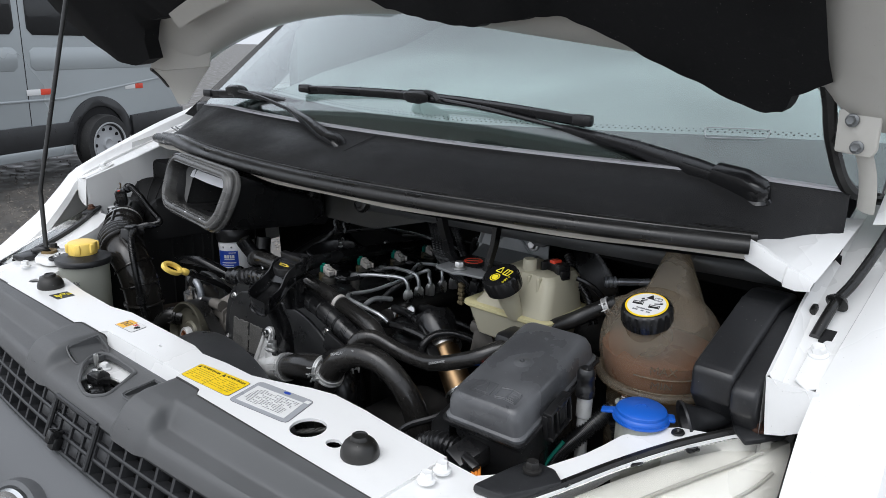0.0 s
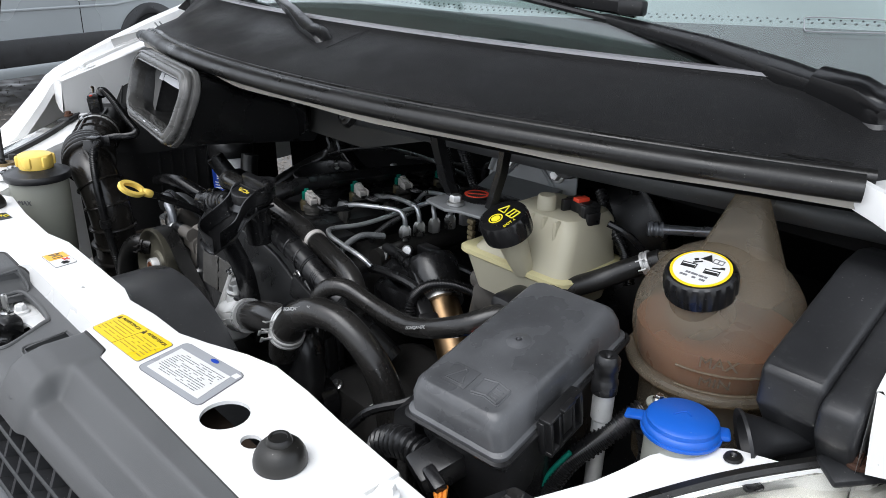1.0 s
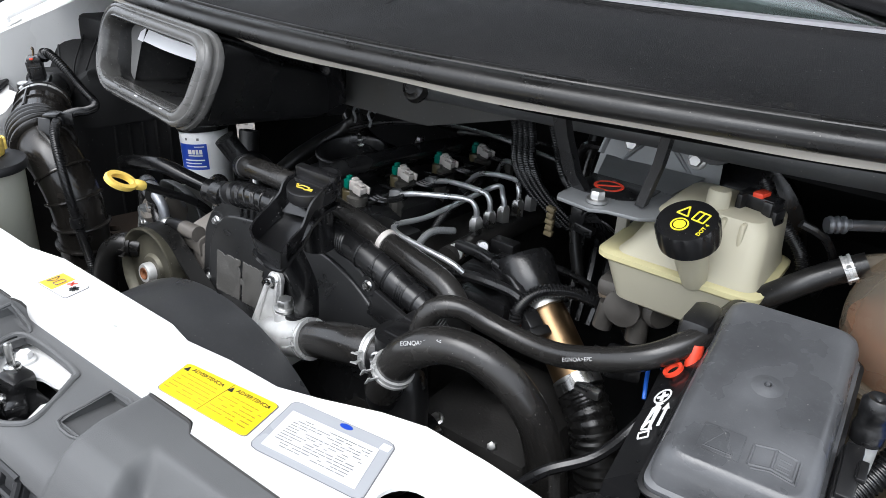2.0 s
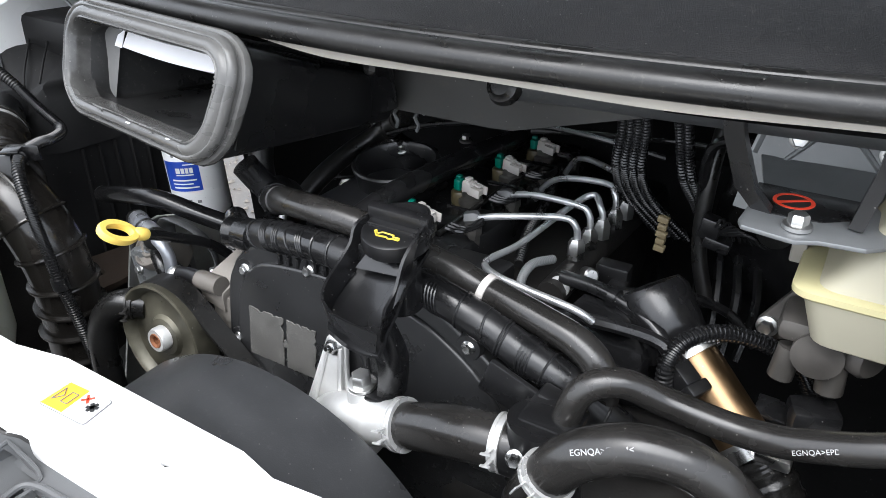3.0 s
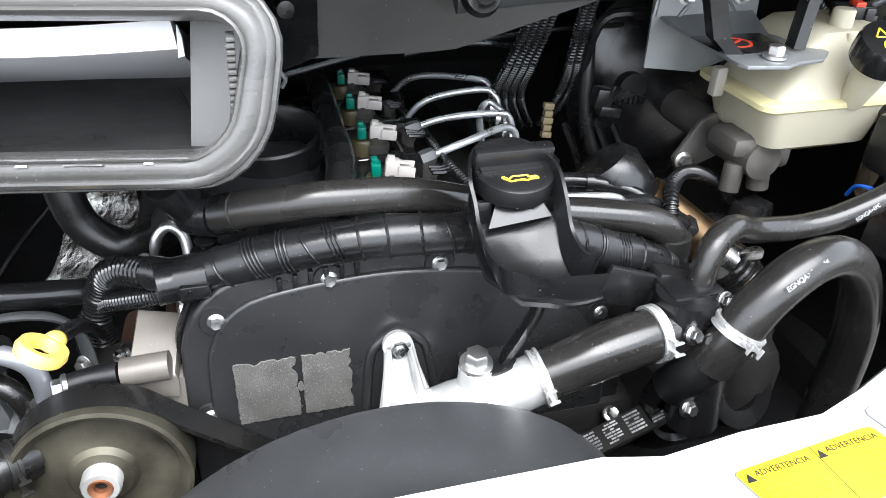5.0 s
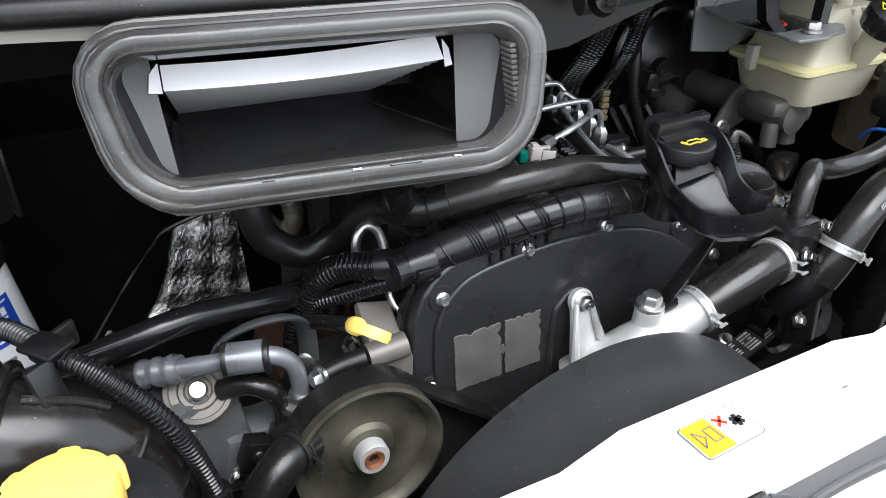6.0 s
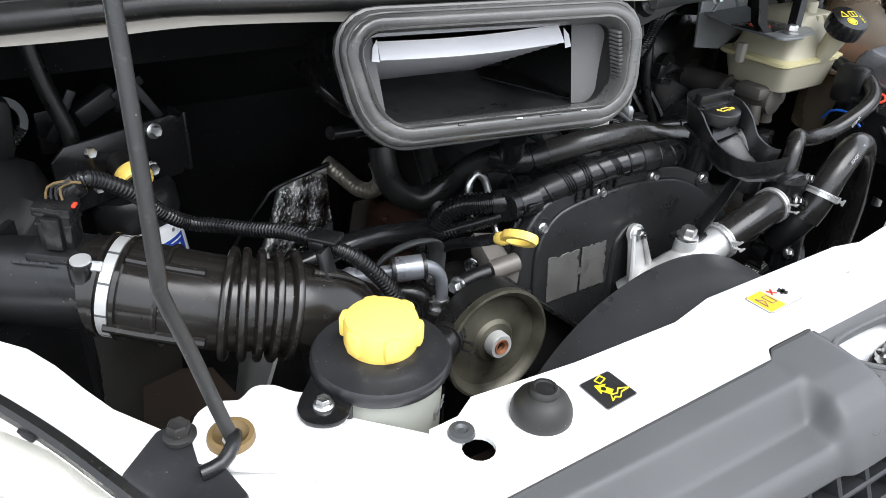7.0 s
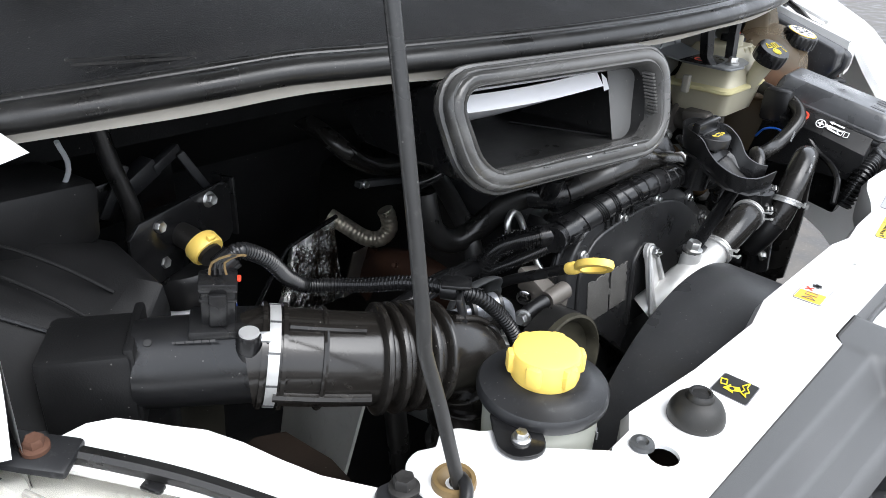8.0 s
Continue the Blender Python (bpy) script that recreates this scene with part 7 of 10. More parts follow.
def intake_side():
    egr = thing("exhaust_recirculation_pipe", "heat tinted metal pipe with a black valve", "pipe", (0.27, 0.35, 0.95))
    part("pipe", tube([(0.225, 0.375, 1.080), (0.262, 0.357, 1.052), (0.31, 0.333, 1.015)], 0.024, 20), BRASS, egr)
    part("ring", lathe([(0.024, -0.005), (0.030, -0.005), (0.030, 0.005), (0.024, 0.005)], aim((0.236, 0.370, 1.072), (0.8, -0.4, -0.6)), 32), STEEL, egr, "steel band")
    part("valve", joined(lathe([(0.001, -0.03), (0.030, -0.03), (0.036, -0.01), (0.036, 0.03), (0.030, 0.04), (0.001, 0.042)], aim((0.205, 0.388, 1.082), (-0.55, 0.25, 0.75)), 28), block((0.165, 0.37, 1.055), (0.08, 0.07, 0.05), 0.015)), PLASTIC, egr, "black plastic valve body")
    part("lower_clamp", joined(lathe([(0.025, -0.008), (0.027, -0.008), (0.027, 0.008), (0.025, 0.008)], aim((0.305, 0.337, 1.018), (0.8, -0.4, -0.6)), 28), block((0.325, 0.318, 1.03), (0.03, 0.012, 0.012), 0.003)), STEEL, egr, "steel clamp")
    part("lower_hose", tube([(0.31, 0.333, 1.015), (0.335, 0.322, 0.985), (0.35, 0.315, 0.93), (0.35, 0.32, 0.85)], 0.027, 14, wave=(0.002, 0.01)), RUBBER, egr)
    part("plug", joined(block((0.345, 0.355, 1.055), (0.04, 0.03, 0.03), 0.005, (0, 0, 20)), block((0.315, 0.365, 1.045), (0.03, 0.03, 0.004), 0.001)), PLASTIC, egr)
    part("conduit", tube([(0.227, 0.322, 1.06), (0.226, 0.325, 1.085), (0.235, 0.345, 1.102), (0.26, 0.37, 1.104), (0.295, 0.39, 1.092), (0.325, 0.395, 1.075), (0.345, 0.385, 1.05)], 0.008, 12, wave=(0.0015, 0.004)), CONDUIT, egr, "black corrugated conduit")
    starter = tagged(part("starter_mass", joined(block((0.24, 0.30, 0.93), (0.16, 0.18, 0.12), 0.03), block((0.12, 0.275, 0.90), (0.16, 0.10, 0.10), 0.03), tube([(0.10, 0.255, 0.91), (0.17, 0.255, 0.89), (0.26, 0.255, 0.89)], 0.03, 12)), IRON), "oily dark alternator and brackets deep in the bay", "alternator")
    for x, y, z in ((0.20, 0.22, 0.985), (0.27, 0.225, 0.98), (0.13, 0.215, 0.945)):
        part("bolt", bolt((x, y, z), (0, -0.5, 0.85), 0.008), STEEL, starter)
    part("fan_vent", lathe([(0.02, 0.004), (0.036, 0.006), (0.038, 0.0), (0.038, -0.02), (0.02, -0.02), (0.02, 0.004)], aim((0.265, 0.215, 0.945), (0.1, -0.8, 0.5)), 28), SATIN, starter)
    loom = thing("wire_bundle", "bundle of dark corrugated wires down the bulkhead", "wires", (0.17, 0.52, 1.0))
    for k in range(6):
        part("wire", tube([(0.118 + 0.008 * k + 0.022 * (k > 3), 0.45, 1.275), (0.116 + 0.008 * k + 0.026 * (k > 3), 0.47, 1.235), (0.108 + 0.009 * k + 0.034 * (k > 3), 0.49, 1.19), (0.11 + 0.010 * k + 0.04 * (k > 3), 0.53, 1.14), (0.14 + 0.012 * k, 0.58, 1.08)], 0.0055, 8, wave=(0.001, 0.004)), CONDUIT, loom)
    for k in range(4):
        part("lead", tube([(0.20 + 0.02 * k, 0.53, 1.10), (0.21 + 0.02 * k, 0.50, 1.06), (0.22 + 0.015 * k, 0.47, 1.01)], 0.005, 6), TAPE, loom)
    part("tan_clip", joined(*[block((0.163, 0.50, 1.119 + 0.0085 * j), (0.012 - 0.002 * (j % 2), 0.008, 0.007), 0.0012, (0, 8, 0)) for j in (-2, -1, 0, 1, 2)]), mat("tan_plastic", (0.20, 0.16, 0.09), 0.5), loom)


intake_side()


# ---- things on the right wing: intake, filter, reservoirs ----
def intake():
    box = thing("air_filter_box", "matt black plastic air filter box beside the wing", "air filter box", (-0.77, 0.40, 0.9))
    part("lower_case", loft([[(x, y, z) for x, y in ((-0.870, 0.345), (-0.754, 0.302), (-0.702, 0.338), (-0.680, 0.366), (-0.655, 0.590), (-0.80, 0.62))] for z in (0.90, 1.085)]), MATTE, box)
    for k in range(8):
        part("side_rib", block((-0.677 + 0.0033 * k, 0.388 + 0.026 * k, 0.99), (0.010, 0.0035, 0.185), 0.0012, (0, 0, 6)), MATTE, box)
    rings = [[(-0.875, 0.338, 1.086), (-0.757, 0.294, 1.086), (-0.700, 0.328, 1.086), (-0.676, 0.360, 1.086), (-0.651, 0.592, 1.086), (-0.80, 0.625, 1.086)],
             [(-0.868, 0.345, 1.118), (-0.753, 0.299, 1.112), (-0.704, 0.334, 1.125), (-0.679, 0.359, 1.160), (-0.668, 0.475, 1.158), (-0.80, 0.525, 1.19)],
             [(-0.835, 0.385, 1.208), (-0.728, 0.336, 1.139), (-0.706, 0.345, 1.158), (-0.683, 0.357, 1.181), (-0.674, 0.465, 1.177), (-0.77, 0.505, 1.217)],
             [(-0.832, 0.388, 1.212), (-0.727, 0.340, 1.144), (-0.707, 0.348, 1.163), (-0.686, 0.360, 1.184), (-0.677, 0.463, 1.180), (-0.77, 0.500, 1.221)],
             [(-0.815, 0.398, 1.211), (-0.738, 0.360, 1.163), (-0.716, 0.366, 1.176), (-0.698, 0.376, 1.186), (-0.690, 0.452, 1.185), (-0.77, 0.485, 1.219)]]
    lid = part("lid", loft(rings), MATTE, box, "dusty moulded lid")
    for line in ([(-0.800, 0.452, 1.2255), (-0.772, 0.432, 1.218), (-0.742, 0.402, 1.201), (-0.716, 0.374, 1.180)], [(-0.815, 0.432, 1.2225), (-0.785, 0.405, 1.207), (-0.758, 0.378, 1.187), (-0.733, 0.356, 1.160)]):
        part("rib", tube(line, 0.0016, 8), MATTE, lid)
    part("worn_edge", tube([(-0.826, 0.387, 1.2095), (-0.785, 0.364, 1.1825), (-0.7275, 0.338, 1.1425)], 0.0016, 8), DUSTY, lid, "rubbed grey edge")
    part("upper_step", block((-0.765, 0.485, 1.222), (0.15, 0.09, 0.06), 0.010, (0, 6, 12)), MATTE, box)
    part("ledge", loft([[(-0.85, 0.30, 1.118), (-0.760, 0.283, 1.106), (-0.757, 0.300, 1.106), (-0.85, 0.342, 1.118)], [(-0.85, 0.296, 1.124), (-0.757, 0.279, 1.112), (-0.753, 0.302, 1.112), (-0.85, 0.345, 1.124)]]), WEATHERED, box, "grey worn ledge")

    a, b = Vector((-0.728, 0.309, 1.150)), Vector((-0.652, 0.260, 1.147))
    way = (b - a).normalized()
    part("outlet_neck", moved(joined(block((0, 0, -0.034), (0.066, 0.070, 0.066), 0.006), block((-0.006, 0.002, -0.003), (0.070, 0.072, 0.008), 0.003)), Matrix.Translation(a - Vector((0, 0, 0.006))) @ Matrix(((way.y, 0, way.x), (-way.x, 0, way.y), (0, 1, 0))).to_4x4()), MATTE, box, "moulded outlet neck")
    meter = thing("air_flow_meter", "black cylindrical air flow meter with a plugged sensor", "air flow meter", b)
    part("barrel", lathe([(0.02, -0.004), (0.0335, -0.004), (0.0345, 0.004), (0.0350, 0.006), (0.0365, (b - a).length - 0.012), (0.038, (b - a).length - 0.010), (0.038, (b - a).length), (0.03, (b - a).length)], aim(a, way), 40), SATIN, meter)
    up = Matrix.Translation(b - way * 0.030 - Vector((0, 0, 0.006))) @ pose(0, 0, 0, 5, 4, -33)
    part("sensor_base", moved(joined(block((0, 0, 0.040), (0.052, 0.034, 0.010), 0.003), block((0.0, 0.0, 0.033), (0.046, 0.028, 0.014), 0.003)), up), PLASTIC, meter)
    part("sensor_boss", moved(lathe([(0.001, 0.046), (0.009, 0.046), (0.010, 0.043), (0.010, 0.02), (0.001, 0.02)], Matrix.Translation((0.018, -0.021, 0)), 18), up), PLASTIC, meter)
    part("sensor_bolt", moved(lathe([(0.0025, 0.0475), (0.0075, 0.0475), (0.0078, 0.045), (0.0025, 0.045)], Matrix.Translation((0.018, -0.021, 0)), 18), up), CLAMP, meter, "bright socket bolt")
    plug = part("plug", moved(joined(block((-0.004, 0.002, 0.060), (0.025, 0.019, 0.038), 0.002), block((-0.004, 0.002, 0.077), (0.028, 0.021, 0.008), 0.0015), block((-0.004, 0.002, 0.066), (0.027, 0.020, 0.003), 0.001), block((-0.004, -0.010, 0.060), (0.013, 0.005, 0.028), 0.0015)), up), PLASTIC, meter, "black plug")
    part("red_lock", moved(block((0.011, 0.0, 0.081), (0.003, 0.006, 0.003), 0.001), up), RED, plug)
    for k, c in enumerate((TAN, INK, INK, TAN)):
        part("wire", moved(tube([(-0.010 + 0.004 * k, 0.002, 0.083), (-0.008 + 0.003 * k, 0.004, 0.092), (0.004 + 0.002 * k, 0.004, 0.098), (0.016, 0.006, 0.097)], 0.0010, 6), up), c, plug)
    part("seam", tube([a + way * d + Vector((-0.30, -0.90, -0.30)).normalized() * r for d, r in ((0.004, 0.0345), (0.040, 0.0357), (0.076, 0.0368))], 0.0009, 6), SATIN, meter)
    part("peg_hole", lathe([(0.001, 0.0005), (0.0030, 0.0005), (0.0030, -0.001)], aim(a + way * 0.010 + Vector((-0.30, -0.42, 0.85)).normalized() * 0.0352, (-0.30, -0.42, 0.85)), 12), INK, meter)
    part("raised_print", bars(aim(a + way * 0.036 + Vector((-0.01, -0.020, 0.031)), (-0.4, -0.55, 0.75)) @ pose(0, 0, 0, 0, 0, 0), 0.04, 0.003, 1, 2, 0.8, 0.6), SATIN, meter)

    line = [(-0.664, 0.267, 1.147), (-0.652, 0.260, 1.147), (-0.628, 0.244, 1.142), (-0.603, 0.228, 1.137), (-0.575, 0.212, 1.132), (-0.548, 0.201, 1.128), (-0.522, 0.194, 1.121), (-0.496, 0.193, 1.106), (-0.478, 0.195, 1.080), (-0.468, 0.198, 1.045), (-0.466, 0.20, 1.0), (-0.470, 0.20, 0.94), (-0.47, 0.20, 0.82)]
    duct = thing("intake_hose", "black rubber intake hose with a bellows", "hose", (-0.56, 0.2, 1.0))
    part("tube", tube(line, [0.0395, 0.0395, 0.0390, 0.0385, 0.038, 0.038, 0.038, 0.037, 0.036, 0.035, 0.035, 0.035, 0.035], 40, 0.005), SMOOTH, duct)
    fine = spline(line, 0.002)
    def near(x):
        k = min(range(len(fine)), key=lambda j: (fine[j] - Vector(x)).length)
        return fine[k], (fine[k + 1] - fine[k - 1]).normalized()
    for k in range(5):
        q, w = near((-0.576 + 0.0108 * k, 0.2125 - 0.0040 * k, 1.132 - 0.0018 * k))
        part("bellows_fold", lathe([(0.0365, -0.0050), (0.0400, -0.0041), (0.0445, -0.0034), (0.0466, -0.0020), (0.0471, 0.0), (0.0466, 0.0020), (0.0445, 0.0034), (0.0400, 0.0041), (0.0365, 0.0050)], aim(q, w), 48), SMOOTH, duct)
    for x in ((-0.617, 0.237, 1.140), (-0.485, 0.194, 1.095), (-0.470, 0.197, 1.06), (-0.466, 0.199, 1.02), (-0.468, 0.20, 0.985), (-0.47, 0.20, 0.95), (-0.47, 0.20, 0.915), (-0.47, 0.20, 0.88)):
        q, w = near(x)
        part("ring_rib", lathe([(0.034, -0.0030), (0.0415, -0.0018), (0.0422, 0.0), (0.0415, 0.0018), (0.034, 0.0030)], aim(q, w), 40), SMOOTH, duct)
    for v, x0, x1, r in (((0.0, -0.45, 0.90), -0.640, -0.590, 0.0032), ((-0.30, -0.88, -0.30), -0.647, -0.586, 0.0042), ((0.1, -0.25, 0.95), -0.528, -0.492, 0.0028)):
        rib = []
        for x in lin(x0, x1, 7):
            q, w = near((x, 0.262 - (x + 0.656) * 0.62, 1.147 - (x + 0.656) * 0.2))
            side = Vector(v) - w * Vector(v).dot(w)
            rib.append(q + side.normalized() * 0.0405)
        part("long_rib", tube(rib, r, 8, 0.01), SMOOTH, duct)
    q, w = near((-0.632, 0.247, 1.143))
    side = (Vector((-0.28, -0.95, 0.02)) - w * Vector((-0.28, -0.95, 0.02)).dot(w)).normalized()
    part("oval_mark", tube([q + side * (0.0396 - 0.0012 * abs(math.sin(a))) + w * 0.0095 * math.cos(a) + w.cross(side) * 0.0042 * math.sin(a) for a in lin(0, math.tau, 17)], 0.0006, 5, 0.003), SMOOTH, duct)
    q, w = near((-0.648, 0.257, 1.146))
    band_clamp = part("band_clamp", lathe([(0.0395, -0.0042), (0.0412, -0.0042), (0.0412, 0.0042), (0.0395, 0.0042)], aim(q, w), 48), CLAMP, duct, "bright steel band clamp")
    turn = aim(q, w)
    for j in range(0, 40, 4):
        part("worm_slot", moved(block((0.0412 * math.cos(math.tau * j / 40), 0.0412 * math.sin(math.tau * j / 40), 0), (0.0006, 0.0018, 0.0084), 0, (0, 0, 9 * j)), turn), GREYSTEEL, band_clamp)
    for s in (-1, 1):
        part("hose_lip", lathe([(0.038, -0.0018), (0.0425, -0.0016), (0.0425, 0.0016), (0.038, 0.0018)], aim(q + w * 0.0078 * s, w), 48), SMOOTH, duct)
    part("clamp_screw", joined(moved(block((0, 0, 0), (0.010, 0.008, 0.006), 0.0015), aim(q + Vector((-0.016, -0.020, 0.034)), (-0.4, -0.55, 0.75)))), PIPE, band_clamp)
    q, w = near((-0.500, 0.193, 1.112))
    part("cable_clip", joined(block((-0.500, 0.186, 1.155), (0.018, 0.006, 0.040), 0.002, (-14, 0, 40)), block((-0.496, 0.199, 1.1795), (0.020, 0.026, 0.004), 0.0015, (0, 0, 40)), block((-0.487, 0.214, 1.172), (0.018, 0.004, 0.018), 0.0015, (0, 0, 40))), PLASTIC, duct, "black cable clip")
    run = tagged(part("wiring_conduit", tube([(-0.667, 0.283, 1.226), (-0.652, 0.283, 1.231), (-0.625, 0.290, 1.212), (-0.600, 0.300, 1.182), (-0.578, 0.306, 1.163), (-0.556, 0.294, 1.160), (-0.535, 0.268, 1.163), (-0.515, 0.238, 1.170), (-0.495, 0.205, 1.170), (-0.470, 0.184, 1.155), (-0.440, 0.172, 1.11), (-0.424, 0.172, 1.04), (-0.418, 0.18, 0.97), (-0.42, 0.19, 0.88)], 0.0070, 14, wave=(0.0012, 0.0034)), CONDUIT), "black corrugated wiring conduit over the intake hose", "conduit")
    for at, way in (((-0.665, 0.282, 1.226), (0.8, -0.2, 0.5)), ((-0.496, 0.2065, 1.170), (0.5, -0.8, 0.0)), ((-0.424, 0.172, 1.04), (0.05, 0.05, -1))):
        part("tape_wrap", lathe([(0.006, -0.008), (0.0095, -0.007), (0.0098, 0.0), (0.0095, 0.007), (0.006, 0.008)], aim(at, way), 18), TAPE, run, "black tape wrap")


intake()


def steering_reservoir():
    x, y = -0.500, 0.097
    root = thing("steering_reservoir", "milky power steering reservoir with a yellow cap", "reservoir", (x, y, 1.0))
    part("bottle", lathe([(0.02, 0.96), (0.040, 0.965), (0.0455, 0.985), (0.0465, 1.06), (0.0475, 1.128), (0.046, 1.132), (0.02, 1.132)], pose(x, y, 0), 44), BOTTLE, root)
    part("fluid", lathe([(0.001, 0.97), (0.042, 0.975), (0.0435, 1.055), (0.001, 1.056)], pose(x, y, 0), 32), mat("pale_green_fluid", (0.42, 0.43, 0.33), 0.3, bump=0), root)
    part("lid", lathe([(0.02, 1.122), (0.052, 1.122), (0.0535, 1.125), (0.0535, 1.131), (0.0515, 1.134), (0.040, 1.1375), (0.034, 1.141), (0.001, 1.141)], pose(x, y, 0), 48), DUSTY, root, "dull black screw collar")
    cap = part("cap", lathe([(0.02, 1.141), (0.0270, 1.141), (0.0280, 1.144), (0.0280, 1.160), (0.0265, 1.1640), (0.022, 1.1658), (0.001, 1.1660)], pose(x, y, 0, 0, 0, 12), 48), YELLOW, root, "bright yellow plastic cap")
    for k in range(6):
        a = k * math.tau / 6 + 0.3
        part("grip", block((x + 0.0275 * math.cos(a), y + 0.0275 * math.sin(a), 1.1540), (0.008, 0.013, 0.019), 0.0035, (0, 0, math.degrees(a))), YELLOW, cap)
    part("level_marks", text_mesh("MAX", 0.011, Matrix.Translation((x + 0.0305, y - 0.0363, 1.090)) @ pose(0, 0, 0, 90, 0, 40), 0.0006), INKGREY, root, "MAX level mark")
    edge = [(p.x, p.y) for p in spline([(-0.018, 0.028, 0), (-0.020, 0.0, 0), (-0.018, -0.012, 0), (-0.010, -0.0205, 0), (0.002, -0.022, 0), (0.012, -0.018, 0), (0.017, -0.008, 0), (0.017, 0.012, 0), (0.016, 0.028, 0)], 0.005)]
    tab = part("bracket", joined(prism(edge, 0.004, pose(-0.556, 0.074, TOP + 0.011, 0, 0, -38), 0.0012), block((-0.535, 0.083, 1.118), (0.012, 0.03, 0.03), 0.003, (0, 0, -38))), SATIN, root, "black mounting tab")
    part("bolt", bolt((-0.560, 0.071, TOP + 0.0165), (0, 0, 1), 0.0075), STEEL, tab)


steering_reservoir()


def fuel_filter():
    at = Vector((-0.572, 0.510, 0.955))
    m = Matrix.Translation(at) @ pose(0, 0, 0, -1, -6, 0)
    root = thing("fuel_filter", "white canister fuel filter with a blue label", "filter", at)
    can = part("canister", lathe([(0.001, 0), (0.035, 0), (0.043, 0.006), (0.0445, 0.02), (0.0445, 0.120), (0.042, 0.126), (0.001, 0.126)], m, 48), FILTERWHITE, root)
    part("top", lathe([(0.001, 0.122), (0.047, 0.122), (0.049, 0.128), (0.049, 0.150), (0.044, 0.158), (0.001, 0.160)], m, 40), PLASTIC, root, "black filter head")
    def wrap(name, a0, a1, z0, z1, r, material, label=""):
        rows = [[m @ Vector((r * math.cos(radians(a)), r * math.sin(radians(a)), z)) for z in (z0, z1)] for a in lin(a0, a1, 20)]
        return part(name, loft(rows, closed=False), material, can, label)
    wrap("label_field", -112, -32, 0.052, 0.100, 0.0448, INKBLUE, "blue label field")
    for a0, a1, z, h in ((-80, -44, 0.0855, 0.0042), (-80, -44, 0.0785, 0.0010), (-92, -40, 0.070, 0.0012), (-92, -48, 0.064, 0.0010), (-92, -38, 0.058, 0.0012), (-62, -38, 0.0950, 0.0009)):
        wrap("print", a0, a1, z - h, z + h, 0.0450, INKWHITE)
    for a0, a1, z in ((-70, -68, 0.0855), (-61, -59, 0.0855), (-53, -51, 0.0855)):
        wrap("print_gap", a0, a1, z - 0.0044, z + 0.0044, 0.0451, INKBLUE)
    for a0, a1, z in ((-100, -92, 0.030), (-84, -58, 0.036), (-84, -66, 0.030), (-48, -40, 0.034), (-84, -78, 0.109), (-54, -48, 0.109)):
        wrap("print", a0, a1, z - 0.0022, z + 0.0022, 0.0449, INKGREY)
    plate = part("bracket", joined(prism([(-0.075, -0.040), (0.070, -0.040), (0.080, -0.03), (0.078, 0.025), (0.066, 0.032), (-0.060, 0.032), (-0.075, 0.02)], 0.004, Matrix.Translation((-0.592, 0.500, 1.152)) @ pose(0, 0, 0, 90, 0, 22), 0.001), block((-0.52, 0.535, 1.15), (0.004, 0.03, 0.07), 0.001, (0, 0, 20))), SATIN, root, "black steel bracket")
    for p in ((-0.624, 0.486, 1.171), (-0.552, 0.512, 1.172), (-0.623, 0.489, 1.130), (-0.563, 0.502, 1.133)):
        part("bolt", bolt(p, (0.3, -0.9, 0.1), 0.009), STEEL, plate)
    part("pipe_stub", tube([(-0.60, 0.515, 1.150), (-0.594, 0.48, 1.150), (-0.588, 0.45, 1.140)], 0.013, 14), IRON, root)
    ring = aim((-0.589, 0.462, 1.145), (0.15, -0.85, -0.45))
    part("connector", joined(lathe([(0.011, -0.008), (0.017, -0.008), (0.0185, -0.005), (0.0185, 0.005), (0.017, 0.008), (0.011, 0.008), (0.011, -0.008)], ring, 32), moved(block((0, 0.016, 0.004), (0.010, 0.012, 0.006), 0.002), ring)), YELLOW, root, "yellow quick connector")


fuel_filter()


def sensor_cluster():
    root = thing("bulkhead_sensor", "grey plug and leads on a dark bracket", "sensor", (-0.6, 0.59, 1.1))
    part("plate", block((-0.60, 0.60, 1.16), (0.12, 0.006, 0.05), 0.002, (0, 0, 12)), SATIN, root)
    part("plug", joined(block((-0.596, 0.585, 1.185), (0.05, 0.022, 0.022), 0.003, (0, -25, 12)), block((-0.56, 0.585, 1.20), (0.04, 0.012, 0.012), 0.002, (0, -25, 12))), DUSTY, root)
    part("strap", block((-0.635, 0.55, 1.19), (0.010, 0.006, 0.06), 0.002, (0, 30, 0)), DUSTY, root)
    part("strap", block((-0.545, 0.55, 1.19), (0.010, 0.006, 0.06), 0.002, (0, -30, 0)), DUSTY, root)
    part("lead", tube([(-0.655, 0.52, 1.30), (-0.648, 0.515, 1.24), (-0.635, 0.51, 1.18), (-0.64, 0.51, 1.15)], 0.009, 10), RUBBER, root)
    part("spring", tube([(-0.70, 0.53, 1.16), (-0.675, 0.53, 1.19)], 0.006, 10, wave=(0.002, 0.004)), IRON, root)
    part("pale_lead", tube([(-0.715, 0.44, 1.29), (-0.705, 0.455, 1.26), (-0.715, 0.48, 1.22), (-0.735, 0.50, 1.17)], 0.0022, 8), STICKGREY, root, "pale looping lead")
    part("pale_ring", lathe([(0.016, -0.002), (0.024, -0.002), (0.024, 0.002), (0.016, 0.002), (0.016, -0.002)], aim((-0.69, 0.53, 1.20), (0.3, -0.9, 0.2)), 24), GREYSTEEL, root)


sensor_cluster()


